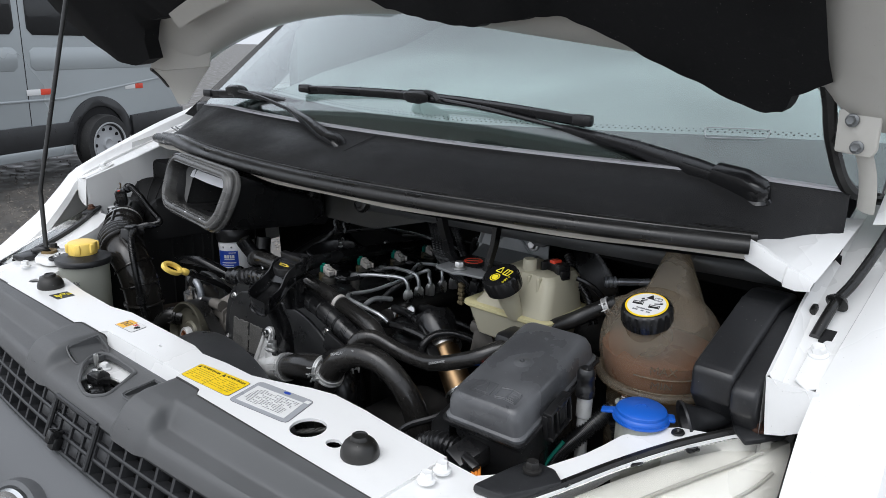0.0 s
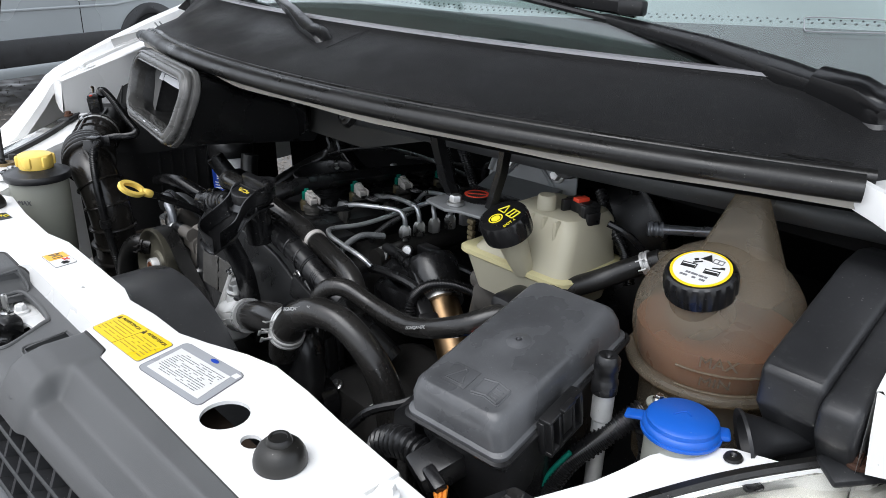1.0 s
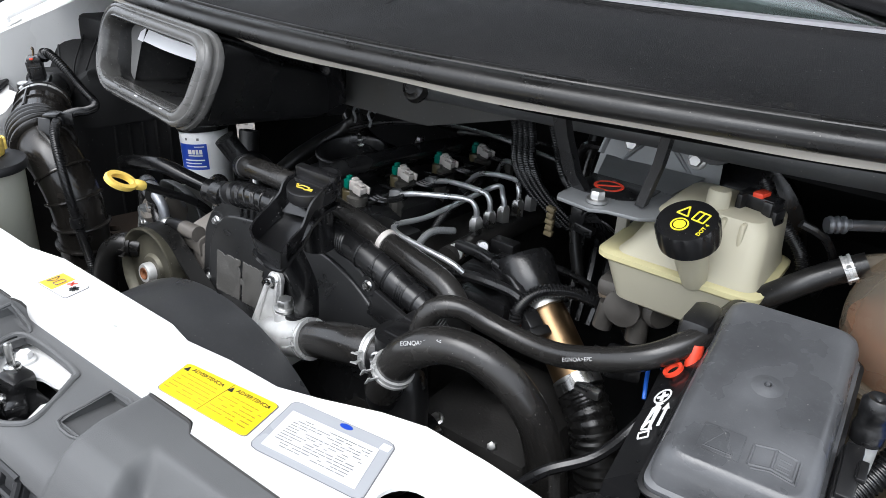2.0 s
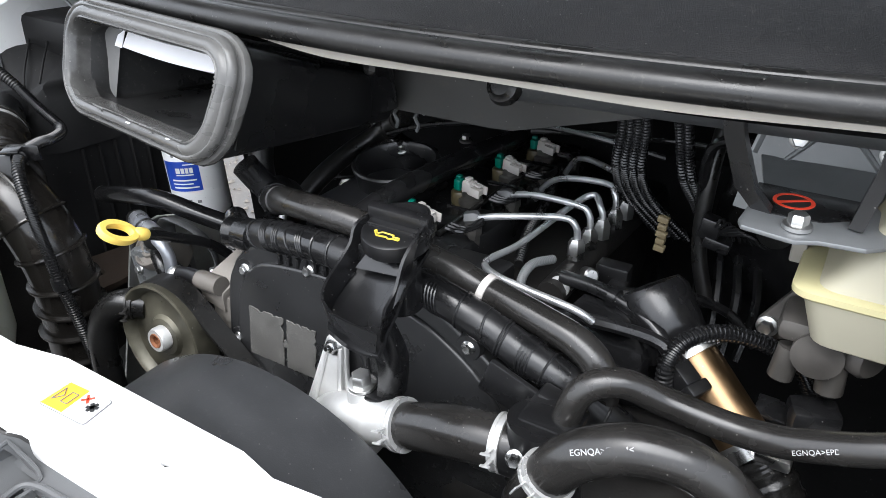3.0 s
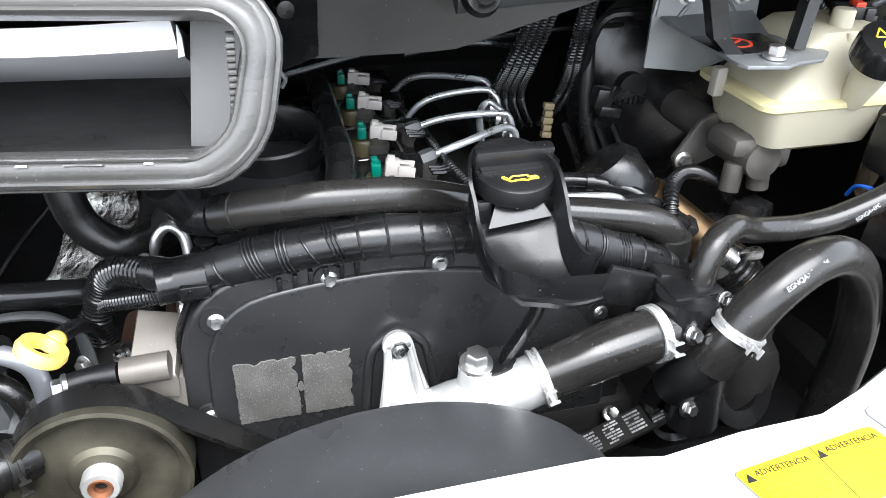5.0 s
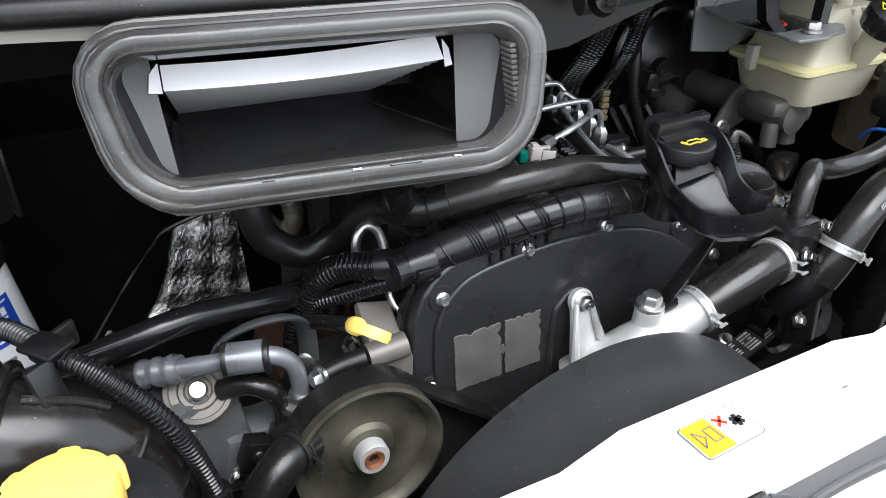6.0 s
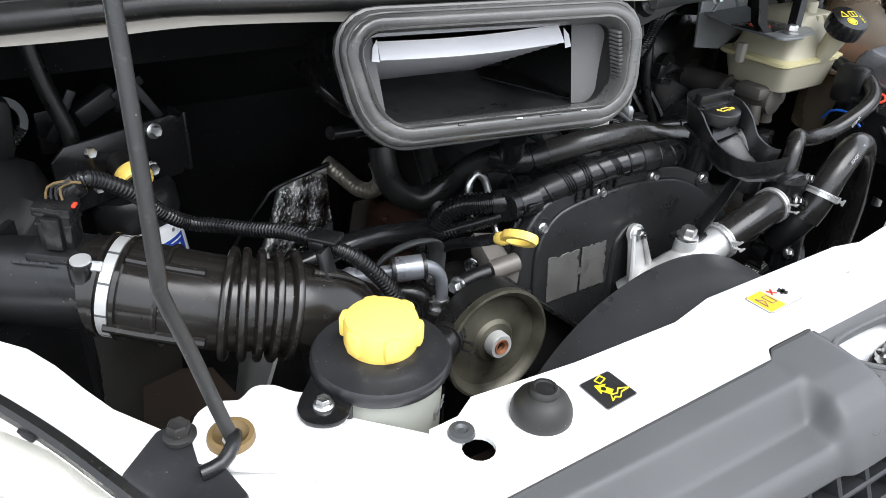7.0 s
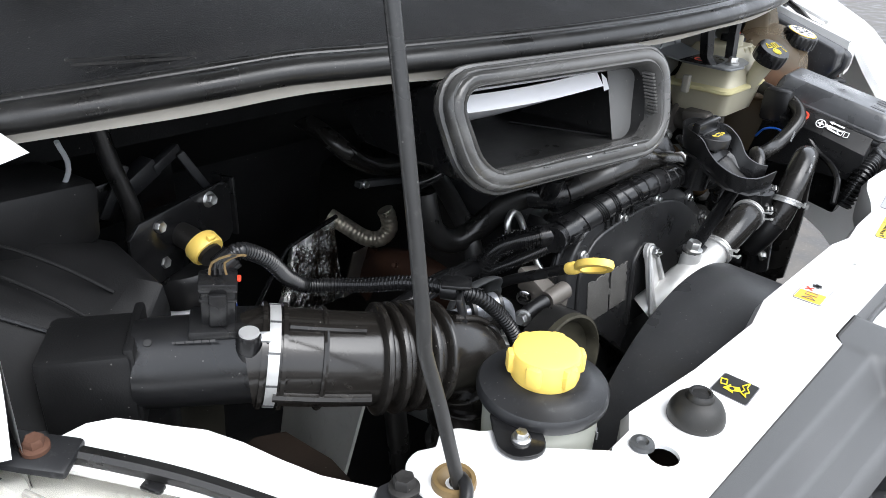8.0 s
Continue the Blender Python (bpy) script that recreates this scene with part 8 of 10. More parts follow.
def cabin_duct():
    """The cabin air intake: a black box with a foam rim round its mouth and the filter's paper inside."""
    root = thing("cabin_air_duct", "black air duct with foam rim and white filter paper", "air duct", (-0.29, 0.30, 1.2))
    c, ax, up = Vector((-0.294, 0.240, 1.281)), Vector((0.985, -0.17, 0.0)).normalized(), Vector((0.05, 0.33, 0.94)).normalized()
    out = ax.cross(up).normalized()
    if out.y > 0:
        out = -out
    def ring(w, h, r, d, climb=0.0):
        pts = []
        for x, y in round_rect(w, h, r, 6):
            wide = 1 + 0.07 * y / h
            y += climb * max(0, min(1, 0.5 - 0.5 * y / h))
            pts.append(c + ax * (x * wide) + up * y + out * d)
        return pts
    profile = ((0.1480, 0.0575, 0.043, -0.012), (0.1520, 0.0615, 0.046, -0.009), (0.1532, 0.0626, 0.047, -0.005), (0.1522, 0.0615, 0.046, -0.001), (0.1490, 0.0580, 0.043, 0.000), (0.1488, 0.0578, 0.043, 0.002), (0.1502, 0.0592, 0.044, 0.0035),
               (0.1506, 0.0596, 0.044, 0.006), (0.1498, 0.0586, 0.043, 0.0095), (0.1478, 0.0562, 0.0415, 0.0120), (0.1464, 0.0547, 0.040, 0.0122), (0.1456, 0.0539, 0.0395, 0.0114), (0.1448, 0.0532, 0.039, 0.0118), (0.1430, 0.0514, 0.037, 0.0136), (0.1396, 0.0482, 0.034, 0.0148), (0.1366, 0.0455, 0.032, 0.0146),
               (0.1346, 0.0437, 0.030, 0.0134), (0.1340, 0.0431, 0.029, 0.0126), (0.1334, 0.0427, 0.029, 0.0134), (0.1318, 0.0414, 0.027, 0.0140), (0.1302, 0.0400, 0.025, 0.0115), (0.1290, 0.0390, 0.024, 0.002), (0.1280, 0.0382, 0.022, -0.012))
    rim = []
    for n, (w, h, r, d) in enumerate(profile):
        row = ring(w, h, r, d)
        rim.append([p + out * 0.0007 * math.sin(61 * p.x + 0.35 * n) + up * 0.0005 * math.sin(83 * p.x + 40 * p.z + 0.5 * n) for p in row])
    def long_sides(row, n=10):
        return [row[k].lerp(row[(k + 1) % len(row)], j / m) for k in range(len(row)) for m in (n if (row[(k + 1) % len(row)] - row[k]).length > 0.05 else 1,) for j in range(m)]
    part("rim", loft([[p + out * 0.0006 * math.sin(140 * (p - c).dot(ax) + n) for p in long_sides(row)] for n, row in enumerate(rim)], caps=False), RIMRUBBER, root, "grey worn foam rubber rim")
    part("throat", loft([ring(0.128, 0.039, 0.022, -0.008), ring(0.118, 0.040, 0.006, -0.04, 0.003), ring(0.118, 0.042, 0.004, -0.21, 0.052), ring(0.05, 0.02, 0.004, -0.211, 0.02), ring(0.002, 0.001, 0.0005, -0.212, 0.02)], caps=False), DUCTFLOOR, root, "scuffed dark throat")
    part("case", loft([ring(0.142, 0.053, 0.02, -0.012), ring(0.130, 0.052, 0.012, -0.04, 0.004), ring(0.126, 0.052, 0.010, -0.225, 0.055), ring(0.1, 0.03, 0.01, -0.23, 0.055)], caps=False), PLASTIC, root)
    for s, x0, x1 in ((-1, 0.112, 0.136), (1, 0.098, 0.136)):
        part("side_flange", loft([[c + ax * (s * x0) + up * 0.039 + out * -0.030, c + ax * (s * x0 - s * 0.006) - up * 0.039 + out * -0.030], [c + ax * (s * x1) + up * 0.039 + out * -0.018, c + ax * (s * x1) - up * 0.039 + out * -0.018]], closed=False), FLANGEGREY, root, "grey inner flange")
    paper = []
    for t in lin(0, 1, 25):
        bow = 0.003 * math.sin(math.pi * t)
        row = [c + ax * (-0.106 + 0.191 * t) + up * (0.0355 + 0.005 * t - bow) - out * 0.034, c + ax * (-0.106 + 0.195 * t) + up * (0.0185 + 0.004 * t - bow) - out * 0.030]
        for k in range(1, 25):
            d = k / 24
            row.append(c + ax * (-0.106 + (0.195 - 0.022 * d) * t) + up * ((0.0185 + 0.004 * t - bow) * (1 - d) + (0.002 + 0.005 * t) * d + 0.0012 * (k % 2)) - out * (0.030 + 0.170 * d))
        row.append(c + ax * (-0.106 + 0.173 * t) + up * 0.034 - out * 0.200)
        paper.append(row)
    filling = part("filter_paper", loft(paper), PAPER, root, "white pleated filter paper")
    for x, lean in ((-0.107, -0.006), (0.089, 0.003)):
        part("end_tab", thick(loft([[c + ax * x + up * 0.037 - out * 0.031, c + ax * x + up * 0.017 - out * 0.030], [c + ax * (x + lean) + up * 0.030 - out * 0.027, c + ax * (x + lean * 1.4) + up * 0.018 - out * 0.026]], closed=False), 0.001), PAPER, filling, "folded paper end tab")
    for k in range(16):
        part("edge_tooth", block(c + ax * 0.1268 - up * 0.028 + up * 0.056 * k / 15 + out * 0.002, (0.005, 0.014, 0.0026), 0.0006), RIMRUBBER, root)
    for x0, x1, k in ((-0.055, -0.047, 0.0), (0.004, 0.010, 0.0004), (0.030, 0.052, 0.0002), (0.075, 0.080, 0.0)):
        part("worn_patch", tube([c - up * (0.0440 + k) + ax * x + out * (0.0150 + 0.0004 * math.sin(300 * x)) for x in lin(x0, x1, 6)], 0.0011, 6, 0.003, flat=0.6), PAPER if x1 - x0 < 0.007 else FOAM, root, "worn pale patch on the rim")
    part("worn_line", tube([c - up * 0.0412 + ax * x + out * (0.0135 + 0.0008 * math.sin(90 * x)) for x in lin(-0.105, 0.10, 24)], 0.0009, 6), FOAM, root, "worn pale line on the rim")
    floor_at = lambda d: -0.0365 + 0.049 * (d - 0.04) / 0.17
    part("joint_line", tube([c + ax * x + up * floor_at(d) - out * d for x, d in ((0.104, 0.045), (0.080, 0.10), (0.055, 0.16))], 0.0010, 6), DARK, root)
    side_box = part("side_channel", thick(loft([[(-0.158, 0.412, 1.214), (-0.158, 0.404, 1.244), (-0.158, 0.388, 1.305)], [(-0.13, 0.402, 1.228), (-0.13, 0.398, 1.252), (-0.13, 0.382, 1.305)], [(-0.099, 0.392, 1.243), (-0.099, 0.390, 1.262), (-0.099, 0.375, 1.305)]], closed=False), 0.004), SATIN, root, "black plastic side channel")
    for x, z in ((-0.152, 1.218), (-0.125, 1.231)):
        part("web", tube([(x, 0.412, z), (x + 0.012, 0.402, z + 0.04), (x + 0.018, 0.392, 1.30)], 0.003, 6), SATIN, side_box)
    part("stud", lathe([(0.001, 0.004), (0.007, 0.003), (0.009, 0)], aim((-0.125, 0.382, 1.283), (0.2, -1, 0)), 16), SATIN, side_box)
    part("lug", tube([(-0.425, 0.335, 1.209), (-0.39, 0.345, 1.203), (-0.36, 0.355, 1.20)], 0.007, 12), SATIN, root)


cabin_duct()


# ---- things on the left side: brake fluid, fuses, coolant, washer ----
def brake_unit():
    root = thing("brake_reservoir", "yellowed brake fluid reservoir with a black cap", "reservoir", (0.38, 0.38, 1.1))
    def ring(x0, x1, y0, y1, z, r=0.015):
        cx, cy = (x0 + x1) / 2, (y0 + y1) / 2
        return [(cx + x, cy + y, z) for x, y in round_rect((x1 - x0) / 2, (y1 - y0) / 2, r, 4)]
    part("upper_half", loft([ring(0.318, 0.458, 0.330, 0.440, 1.186), ring(0.330, 0.455, 0.335, 0.438, 1.20), ring(0.350, 0.452, 0.345, 0.436, 1.238), ring(0.360, 0.446, 0.352, 0.430, 1.248), ring(0.372, 0.436, 0.362, 0.42, 1.250)]), RESERVOIR, root)
    part("seam_flange", loft([ring(0.306, 0.462, 0.326, 0.446, 1.181), ring(0.304, 0.464, 0.324, 0.448, 1.183), ring(0.304, 0.464, 0.324, 0.448, 1.188), ring(0.308, 0.460, 0.328, 0.444, 1.190)]), FLANGE, root, "yellow welded seam")
    part("lower_half", loft([ring(0.36, 0.43, 0.35, 0.42, 1.130), ring(0.325, 0.448, 0.335, 0.436, 1.140), ring(0.312, 0.456, 0.326, 0.442, 1.182)]), RESERVOIR, root)
    for k in range(3):
        part("rib", block((0.395 + 0.018 * k, 0.352 - 0.002 * k, 1.225), (0.005, 0.012, 0.045), 0.002), RESERVOIR, root)
    m = aim((0.3965, 0.3065, 1.2395), (-0.12, -0.42, 0.90)) @ Matrix.Diagonal((0.94, 0.94, 1, 1))
    part("neck", lathe([(0.012, -0.06), (0.016, -0.03), (0.018, 0.0), (0.001, 0.0)], m, 28), RESERVOIR, root)
    cap = part("cap", lathe([(0.02, -0.008), (0.0285, -0.006), (0.0295, 0.0), (0.0295, 0.014), (0.0275, 0.0175), (0.001, 0.0175)], m, 48, (16, 0.0012, -0.004, 0.015)), SATIN, root, "ribbed black cap")
    mark = m @ Matrix.Translation((0, 0, 0.0177))
    def line_mark(pts, r=0.0008, closed=True):
        p = [mark @ Vector((x, y, 0)) for x, y in pts]
        return part("warning_mark", joined(*[tube([a, b], r, 6, 0.05) for a, b in zip(p, p[1:] + (p[:1] if closed else []))]) if closed or len(p) > 1 else None, INKYEL, cap)
    line_mark([(-0.014, 0.004), (-0.002, 0.004), (-0.008, 0.016)])
    line_mark([(0.003, 0.003), (0.015, 0.003), (0.015, 0.015), (0.003, 0.015)])
    line_mark([(0.009, 0.003), (0.009, 0.015)], closed=False)
    part("warning_mark", joined(lathe([(0.001, 0), (0.0055, 0), (0.0055, 0.0004), (0.001, 0.0004)], mark @ Matrix.Translation((-0.002, -0.008, 0)), 18), moved(lathe([(0.007, 0), (0.0085, 0), (0.0085, 0.0004), (0.007, 0.0004), (0.007, 0)], None, 20), mark @ Matrix.Translation((-0.002, -0.008, 0)))), INKYEL, cap)
    part("print", text_mesh("DOT 4", 0.0055, mark @ pose(0.020, -0.004, 0, 0, 0, 90)), INKYEL, cap, "DOT 4 in yellow")
    part("spigot", lathe([(0.001, -0.02), (0.011, -0.02), (0.0105, 0.014), (0.009, 0.016), (0.001, 0.016)], pose(0.399, 0.368, 1.250), 20), RESERVOIR, root)
    part("level_plug", joined(block((0.430, 0.392, 1.254), (0.036, 0.020, 0.018), 0.002, (0, 0, -14)), block((0.418, 0.388, 1.252), (0.006, 0.026, 0.022), 0.0015, (0, 0, -14)), block((0.443, 0.388, 1.251), (0.010, 0.024, 0.022), 0.002, (0, 0, -14)), block((0.449, 0.386, 1.247), (0.006, 0.018, 0.014), 0.001, (0, 0, -14))), PLASTIC, root, "black level sensor plug")
    part("red_lock", block((0.431, 0.388, 1.2645), (0.010, 0.016, 0.005), 0.001, (0, 0, -14)), RED, root)
    cyl = thing("master_cylinder", "grey cast brake master cylinder", "cylinder", (0.32, 0.40, 1.1))
    part("casting", joined(tube([(0.335, 0.345, 1.122), (0.335, 0.40, 1.120), (0.335, 0.52, 1.118)], 0.020, 18), block((0.338, 0.375, 1.135), (0.075, 0.05, 0.022), 0.008), tube([(0.315, 0.362, 1.115), (0.312, 0.358, 1.086)], 0.0105, 14), tube([(0.348, 0.366, 1.115), (0.350, 0.362, 1.083)], 0.0115, 14), lathe([(0.001, 0.004), (0.016, 0.004), (0.019, 0.0), (0.019, -0.02), (0.001, -0.02)], aim((0.372, 0.362, 1.125), (0.8, -0.6, 0)), 18)), CASTWARM, cyl)
    part("flange", prism([(-0.05, -0.012), (-0.03, -0.016), (0.03, -0.03), (0.04, 0.02), (0.0, 0.03), (-0.045, 0.010)], 0.008, Matrix.Translation((0.322, 0.425, 1.115)) @ pose(0, 0, 0, 90, -35, 0), 0.003), CASTWARM, cyl)
    part("fitting", bolt((0.290, 0.414, 1.096), (-0.1, -1, 0.1), 0.010), STEEL, cyl)
    booster = thing("brake_booster", "large black round brake booster", "booster", (0.32, 0.6, 1.1))
    part("drum", lathe([(0.03, 0.0), (0.06, 0.004), (0.105, 0.018), (0.120, 0.035), (0.128, 0.037), (0.128, 0.043), (0.118, 0.045), (0.115, 0.10), (0.02, 0.11)], aim((0.335, 0.515, 1.135), (-0.05, 1, 0.0)), 48), SATIN, booster)
    part("vacuum_port", lathe([(0.001, 0), (0.018, 0), (0.018, -0.016), (0.001, -0.018)], aim((0.27, 0.525, 1.145), (-0.05, 1, 0)), 20), RUBBER, booster)
    part("vacuum_hose", tube([(0.205, 0.53, 1.28), (0.202, 0.50, 1.20), (0.205, 0.49, 1.12), (0.225, 0.48, 1.06)], 0.008, 10), RUBBER, booster)


brake_unit()


def strut_bracket():
    root = thing("bulkhead_bracket", "grey steel bracket with two black struts", "bracket", (0.30, 0.36, 1.24))
    part("plate", joined(prism([(0.258, 0.322), (0.262, 0.312), (0.30, 0.306), (0.315, 0.314), (0.345, 0.318), (0.365, 0.336), (0.362, 0.36), (0.345, 0.40), (0.262, 0.40)], 0.004, Matrix.Translation((0, 0, 1.232)), 0.001)), GALV, root)
    part("back_plate", thick(loft([[(0.236, 0.44, 1.195), (0.247, 0.46, 1.29)], [(0.30, 0.445, 1.185), (0.30, 0.455, 1.295)], [(0.375, 0.46, 1.20), (0.37, 0.465, 1.29)]], closed=False), 0.003), GALV, root, "bare grey steel plate")
    for a, b in (((0.262, 0.446, 1.235), (0.306, 0.450, 1.285)), ((0.306, 0.450, 1.285), (0.352, 0.458, 1.232)), ((0.243, 0.447, 1.245), (0.252, 0.455, 1.285))):
        part("rib", tube([a, b], 0.0045, 8, 0.01, flat=0.6), GALV, root)
    part("web", thick(loft([[(0.262, 0.40, 1.236), (0.345, 0.40, 1.236)], [(0.25, 0.445, 1.245), (0.36, 0.45, 1.245)]], closed=False), 0.003), GALV, root)
    part("strut", joined(loft([[(0.226 + dx, 0.345 + dy, 1.318), (0.232 + dx, 0.347 + dy, 1.29), (0.247 + dx, 0.348 + dy, 1.25), (0.262 + dx, 0.345 + dy, 1.236)] for dx, dy in ((0, 0), (0.016, -0.003), (0.016, 0.010), (0, 0.013), (0, 0))], closed=False)), SATIN, root, "black steel strut")
    part("strut", joined(loft([[(0.342 + dx, 0.350 + dy, 1.318), (0.338 + dx, 0.348 + dy, 1.28), (0.330 + dx, 0.342 + dy, 1.238)] for dx, dy in ((0, 0), (0.010, -0.003), (0.010, 0.010), (0, 0.013), (0, 0))], closed=False)), SATIN, root, "black steel strut")
    part("bolt", bolt((0.298, 0.326, 1.239), (0, 0, 1), 0.0105), STEEL, root)
    for p in ((0.278, 0.449, 1.263), (0.347, 0.455, 1.260)):
        part("bolt", bolt(p, (0, -1, 0.2), 0.010), STEEL, root)
    part("cover", prism([(0.258, 0.352), (0.275, 0.342), (0.312, 0.345), (0.334, 0.362), (0.334, 0.400), (0.258, 0.400)], 0.0008, Matrix.Translation((0, 0, 1.2362)), 0.0002), SATIN, root, "black cover plate")
    part("warning_disc", moved(lathe([(0.001, 0), (0.016, 0), (0.016, 0.0006), (0.001, 0.0006)], pose(0.289, 0.372, 1.2371), 24), Matrix()), INK, root, "black disc with a red ring")
    part("red_ring", lathe([(0.0125, 0), (0.0155, 0), (0.0155, 0.0009), (0.0125, 0.0009), (0.0125, 0)], pose(0.289, 0.372, 1.2372), 28), RED, root)
    part("red_bar", block((0.289, 0.372, 1.2379), (0.028, 0.003, 0.0008), 0, (0, 0, 35)), RED, root)
    part("tan_clip", block((0.300, 0.40, 1.19), (0.012, 0.012, 0.03), 0.002), SEALPAINT, root)


strut_bracket()


def fuse_box():
    root = thing("fuse_box", "dusty black fuse box with a domed lid", "fuse box", (0.50, 0.22, 1.0))
    m = Matrix.Translation((0.504, 0.211, 1.159)) @ pose(0, 0, 0, 12.5, 0, 4)
    def ring(w, h, r, z, dy=0.0):
        return [m @ Vector((x, y + dy, z)) for x, y in round_rect(w, h, r, 5)]
    lid = part("lid", loft([ring(0.055, 0.101, 0.010, -0.014), ring(0.0555, 0.1015, 0.011, -0.006), ring(0.0525, 0.0985, 0.012, -0.004), ring(0.0515, 0.0975, 0.013, 0.012), ring(0.0485, 0.0945, 0.014, 0.022), ring(0.043, 0.089, 0.012, 0.027), ring(0.041, 0.087, 0.011, 0.0274)]), LIDGREY, root, "dusty lid with a raised book mark")
    part("dimple", moved(joined(lathe([(0.001, 0.0003), (0.0022, 0.0), (0.0030, 0.0022), (0.0045, 0.0024), (0.0062, 0.0016), (0.012, 0.0)], Matrix.Translation((0.0, 0.0, 0.0273)), 24), lathe([(0.001, 0.0032), (0.0012, 0.0032), (0.0018, 0.001)], Matrix.Translation((0, 0, 0.0273)), 10)), m), LIDGREY, lid)
    def stroke(pts, r=0.0011):
        for a, b in zip(pts, pts[1:]):
            part("raised_line", tube([m @ Vector((*a, 0.0276)), m @ Vector((*b, 0.0276))], r, 6, 0.02), LIDGREY, lid)
    part("raised_panel", moved(block((-0.014, -0.066, 0.0276), (0.028, 0.024, 0.0010), 0.0004), m), LIDGREY, lid)
    stroke([(-0.024, -0.075), (-0.014, -0.057), (-0.004, -0.075), (-0.024, -0.075)], 0.0009)
    stroke([(0.006, -0.076), (0.020, -0.073), (0.034, -0.076), (0.034, -0.058), (0.020, -0.055), (0.006, -0.058), (0.006, -0.076)])
    stroke([(0.020, -0.073), (0.020, -0.055)])
    stroke([(0.008, -0.0785), (0.020, -0.0755), (0.036, -0.0785), (0.036, -0.060)], 0.0008)
    for y in (-0.062, -0.067, -0.071):
        stroke([(0.023, y), (0.031, y - 0.001)], 0.0007)
    part("body", joined(moved(block((0.0, 0.0, -0.09), (0.098, 0.185, 0.15), 0.008), m), moved(block((0, 0, -0.020), (0.106, 0.196, 0.012), 0.004), m)), PLASTIC, root)
    catch = part("catch", moved(joined(block((0.061, -0.030, -0.014), (0.008, 0.052, 0.036), 0.002), block((0.065, -0.030, 0.006), (0.012, 0.050, 0.005), 0.0015), block((0.066, -0.030, -0.030), (0.010, 0.050, 0.005), 0.0015)), m), PLASTIC, root, "black plastic catch")
    for y in (-0.052, -0.040, -0.020, -0.008):
        part("catch_rib", moved(block((0.0665, y, -0.012), (0.010, 0.004, 0.034), 0.001), m), PLASTIC, catch)
    part("catch_tongue", moved(joined(block((0.070, -0.030, -0.004), (0.004, 0.014, 0.030), 0.0012), block((0.072, -0.030, 0.010), (0.006, 0.018, 0.004), 0.001)), m), PLASTIC, catch)
    part("lid_flange", loft([ring(0.0565, 0.1025, 0.011, -0.0135), ring(0.0590, 0.1050, 0.012, -0.0125), ring(0.0590, 0.1050, 0.012, -0.0105), ring(0.0560, 0.1020, 0.011, -0.0095)], caps=False), PLASTIC, lid)
    part("side_step", joined(loft([[(0.425, 0.125, 1.105), (0.452, 0.125, 1.130), (0.456, 0.125, 1.06), (0.420, 0.125, 1.06)], [(0.420, 0.20, 1.125), (0.450, 0.20, 1.150), (0.456, 0.20, 1.06), (0.415, 0.20, 1.06)], [(0.412, 0.27, 1.14), (0.445, 0.27, 1.165), (0.456, 0.27, 1.06), (0.41, 0.27, 1.06)]]), block((0.430, 0.285, 1.155), (0.03, 0.05, 0.06), 0.01)), SATIN, root, "black side step with white marks")
    part("red_plug", lathe([(0.001, 0.014), (0.0058, 0.014), (0.0065, 0.012), (0.0065, -0.008), (0.001, -0.008)], aim((0.438, 0.252, 1.154), (-0.05, 0.30, 1)), 18), RED, root, "red terminal cap")
    part("red_loop", moved(lathe([(0.006, -0.0015), (0.009, -0.0015), (0.009, 0.0015), (0.006, 0.0015), (0.006, -0.0015)], None, 20), aim((0.428, 0.236, 1.148), (-0.6, -0.2, 0.8))), RED, root)
    mark = Matrix.Translation((0.437, 0.182, 1.1345)) @ pose(0, 0, 0, 13, -41, 0) @ pose(0, 0, 0, 0, 0, 90) @ Matrix.Diagonal((0.97, 0.97, 1, 1))
    def flat(points, depth=0.0006):
        return prism(points, depth, Matrix.Translation((0, 0, 0.001)), 0)
    part("white_mark", moved(joined(lathe([(0.0072, 0.001), (0.0088, 0.001), (0.0088, 0.0016), (0.0072, 0.0016), (0.0072, 0.001)], Matrix.Translation((0.026, 0, 0)), 24), flat([(0.0205, -0.0015), (0.0245, -0.0015), (0.0245, -0.0055), (0.0275, -0.0055), (0.0275, -0.0015), (0.0315, -0.0015), (0.0315, 0.0015), (0.0275, 0.0015), (0.0275, 0.0055), (0.0245, 0.0055), (0.0245, 0.0015), (0.0205, 0.0015)])), mark), INKWHITE, root, "white plus sign in a ring")
    part("white_mark", moved(joined(flat([(0.016, 0.001), (0.013, 0.006), (-0.010, 0.010), (-0.011, 0.008), (0.008, 0.003)]), flat([(0.016, 0.001), (0.012, -0.003), (-0.012, 0.000), (-0.016, -0.003), (-0.012, 0.0025), (0.008, 0.002)]), flat([(0.016, 0.004), (0.019, 0.001), (0.016, -0.004), (0.014, 0.0)])), mark), INKWHITE, root, "white jump lead mark")
    part("white_mark", moved(flat([(-0.012, -0.0085), (-0.012, -0.0055), (0.008, -0.0075), (0.008, -0.005), (0.015, -0.0095), (0.007, -0.0125), (0.0075, -0.0105)]), mark), INKWHITE, root, "white arrow")
    tri = [(-0.014, -0.0015), (-0.003, 0.0035), (-0.012, 0.0095)]
    part("white_mark", moved(joined(*[tube([(*a, 0.0012), (*b, 0.0012)], 0.0007, 6, 0.02) for a, b in zip(tri, tri[1:] + tri[:1])]), mark), INKWHITE, root)
    book = [(-0.023, -0.001), (-0.016, 0.000), (-0.016, 0.010), (-0.023, 0.009)]
    part("white_mark", moved(joined(*[tube([(*a, 0.0012), (*b, 0.0012)], 0.0007, 6, 0.02) for a, b in zip(book, book[1:] + book[:1])]), mark), INKWHITE, root)
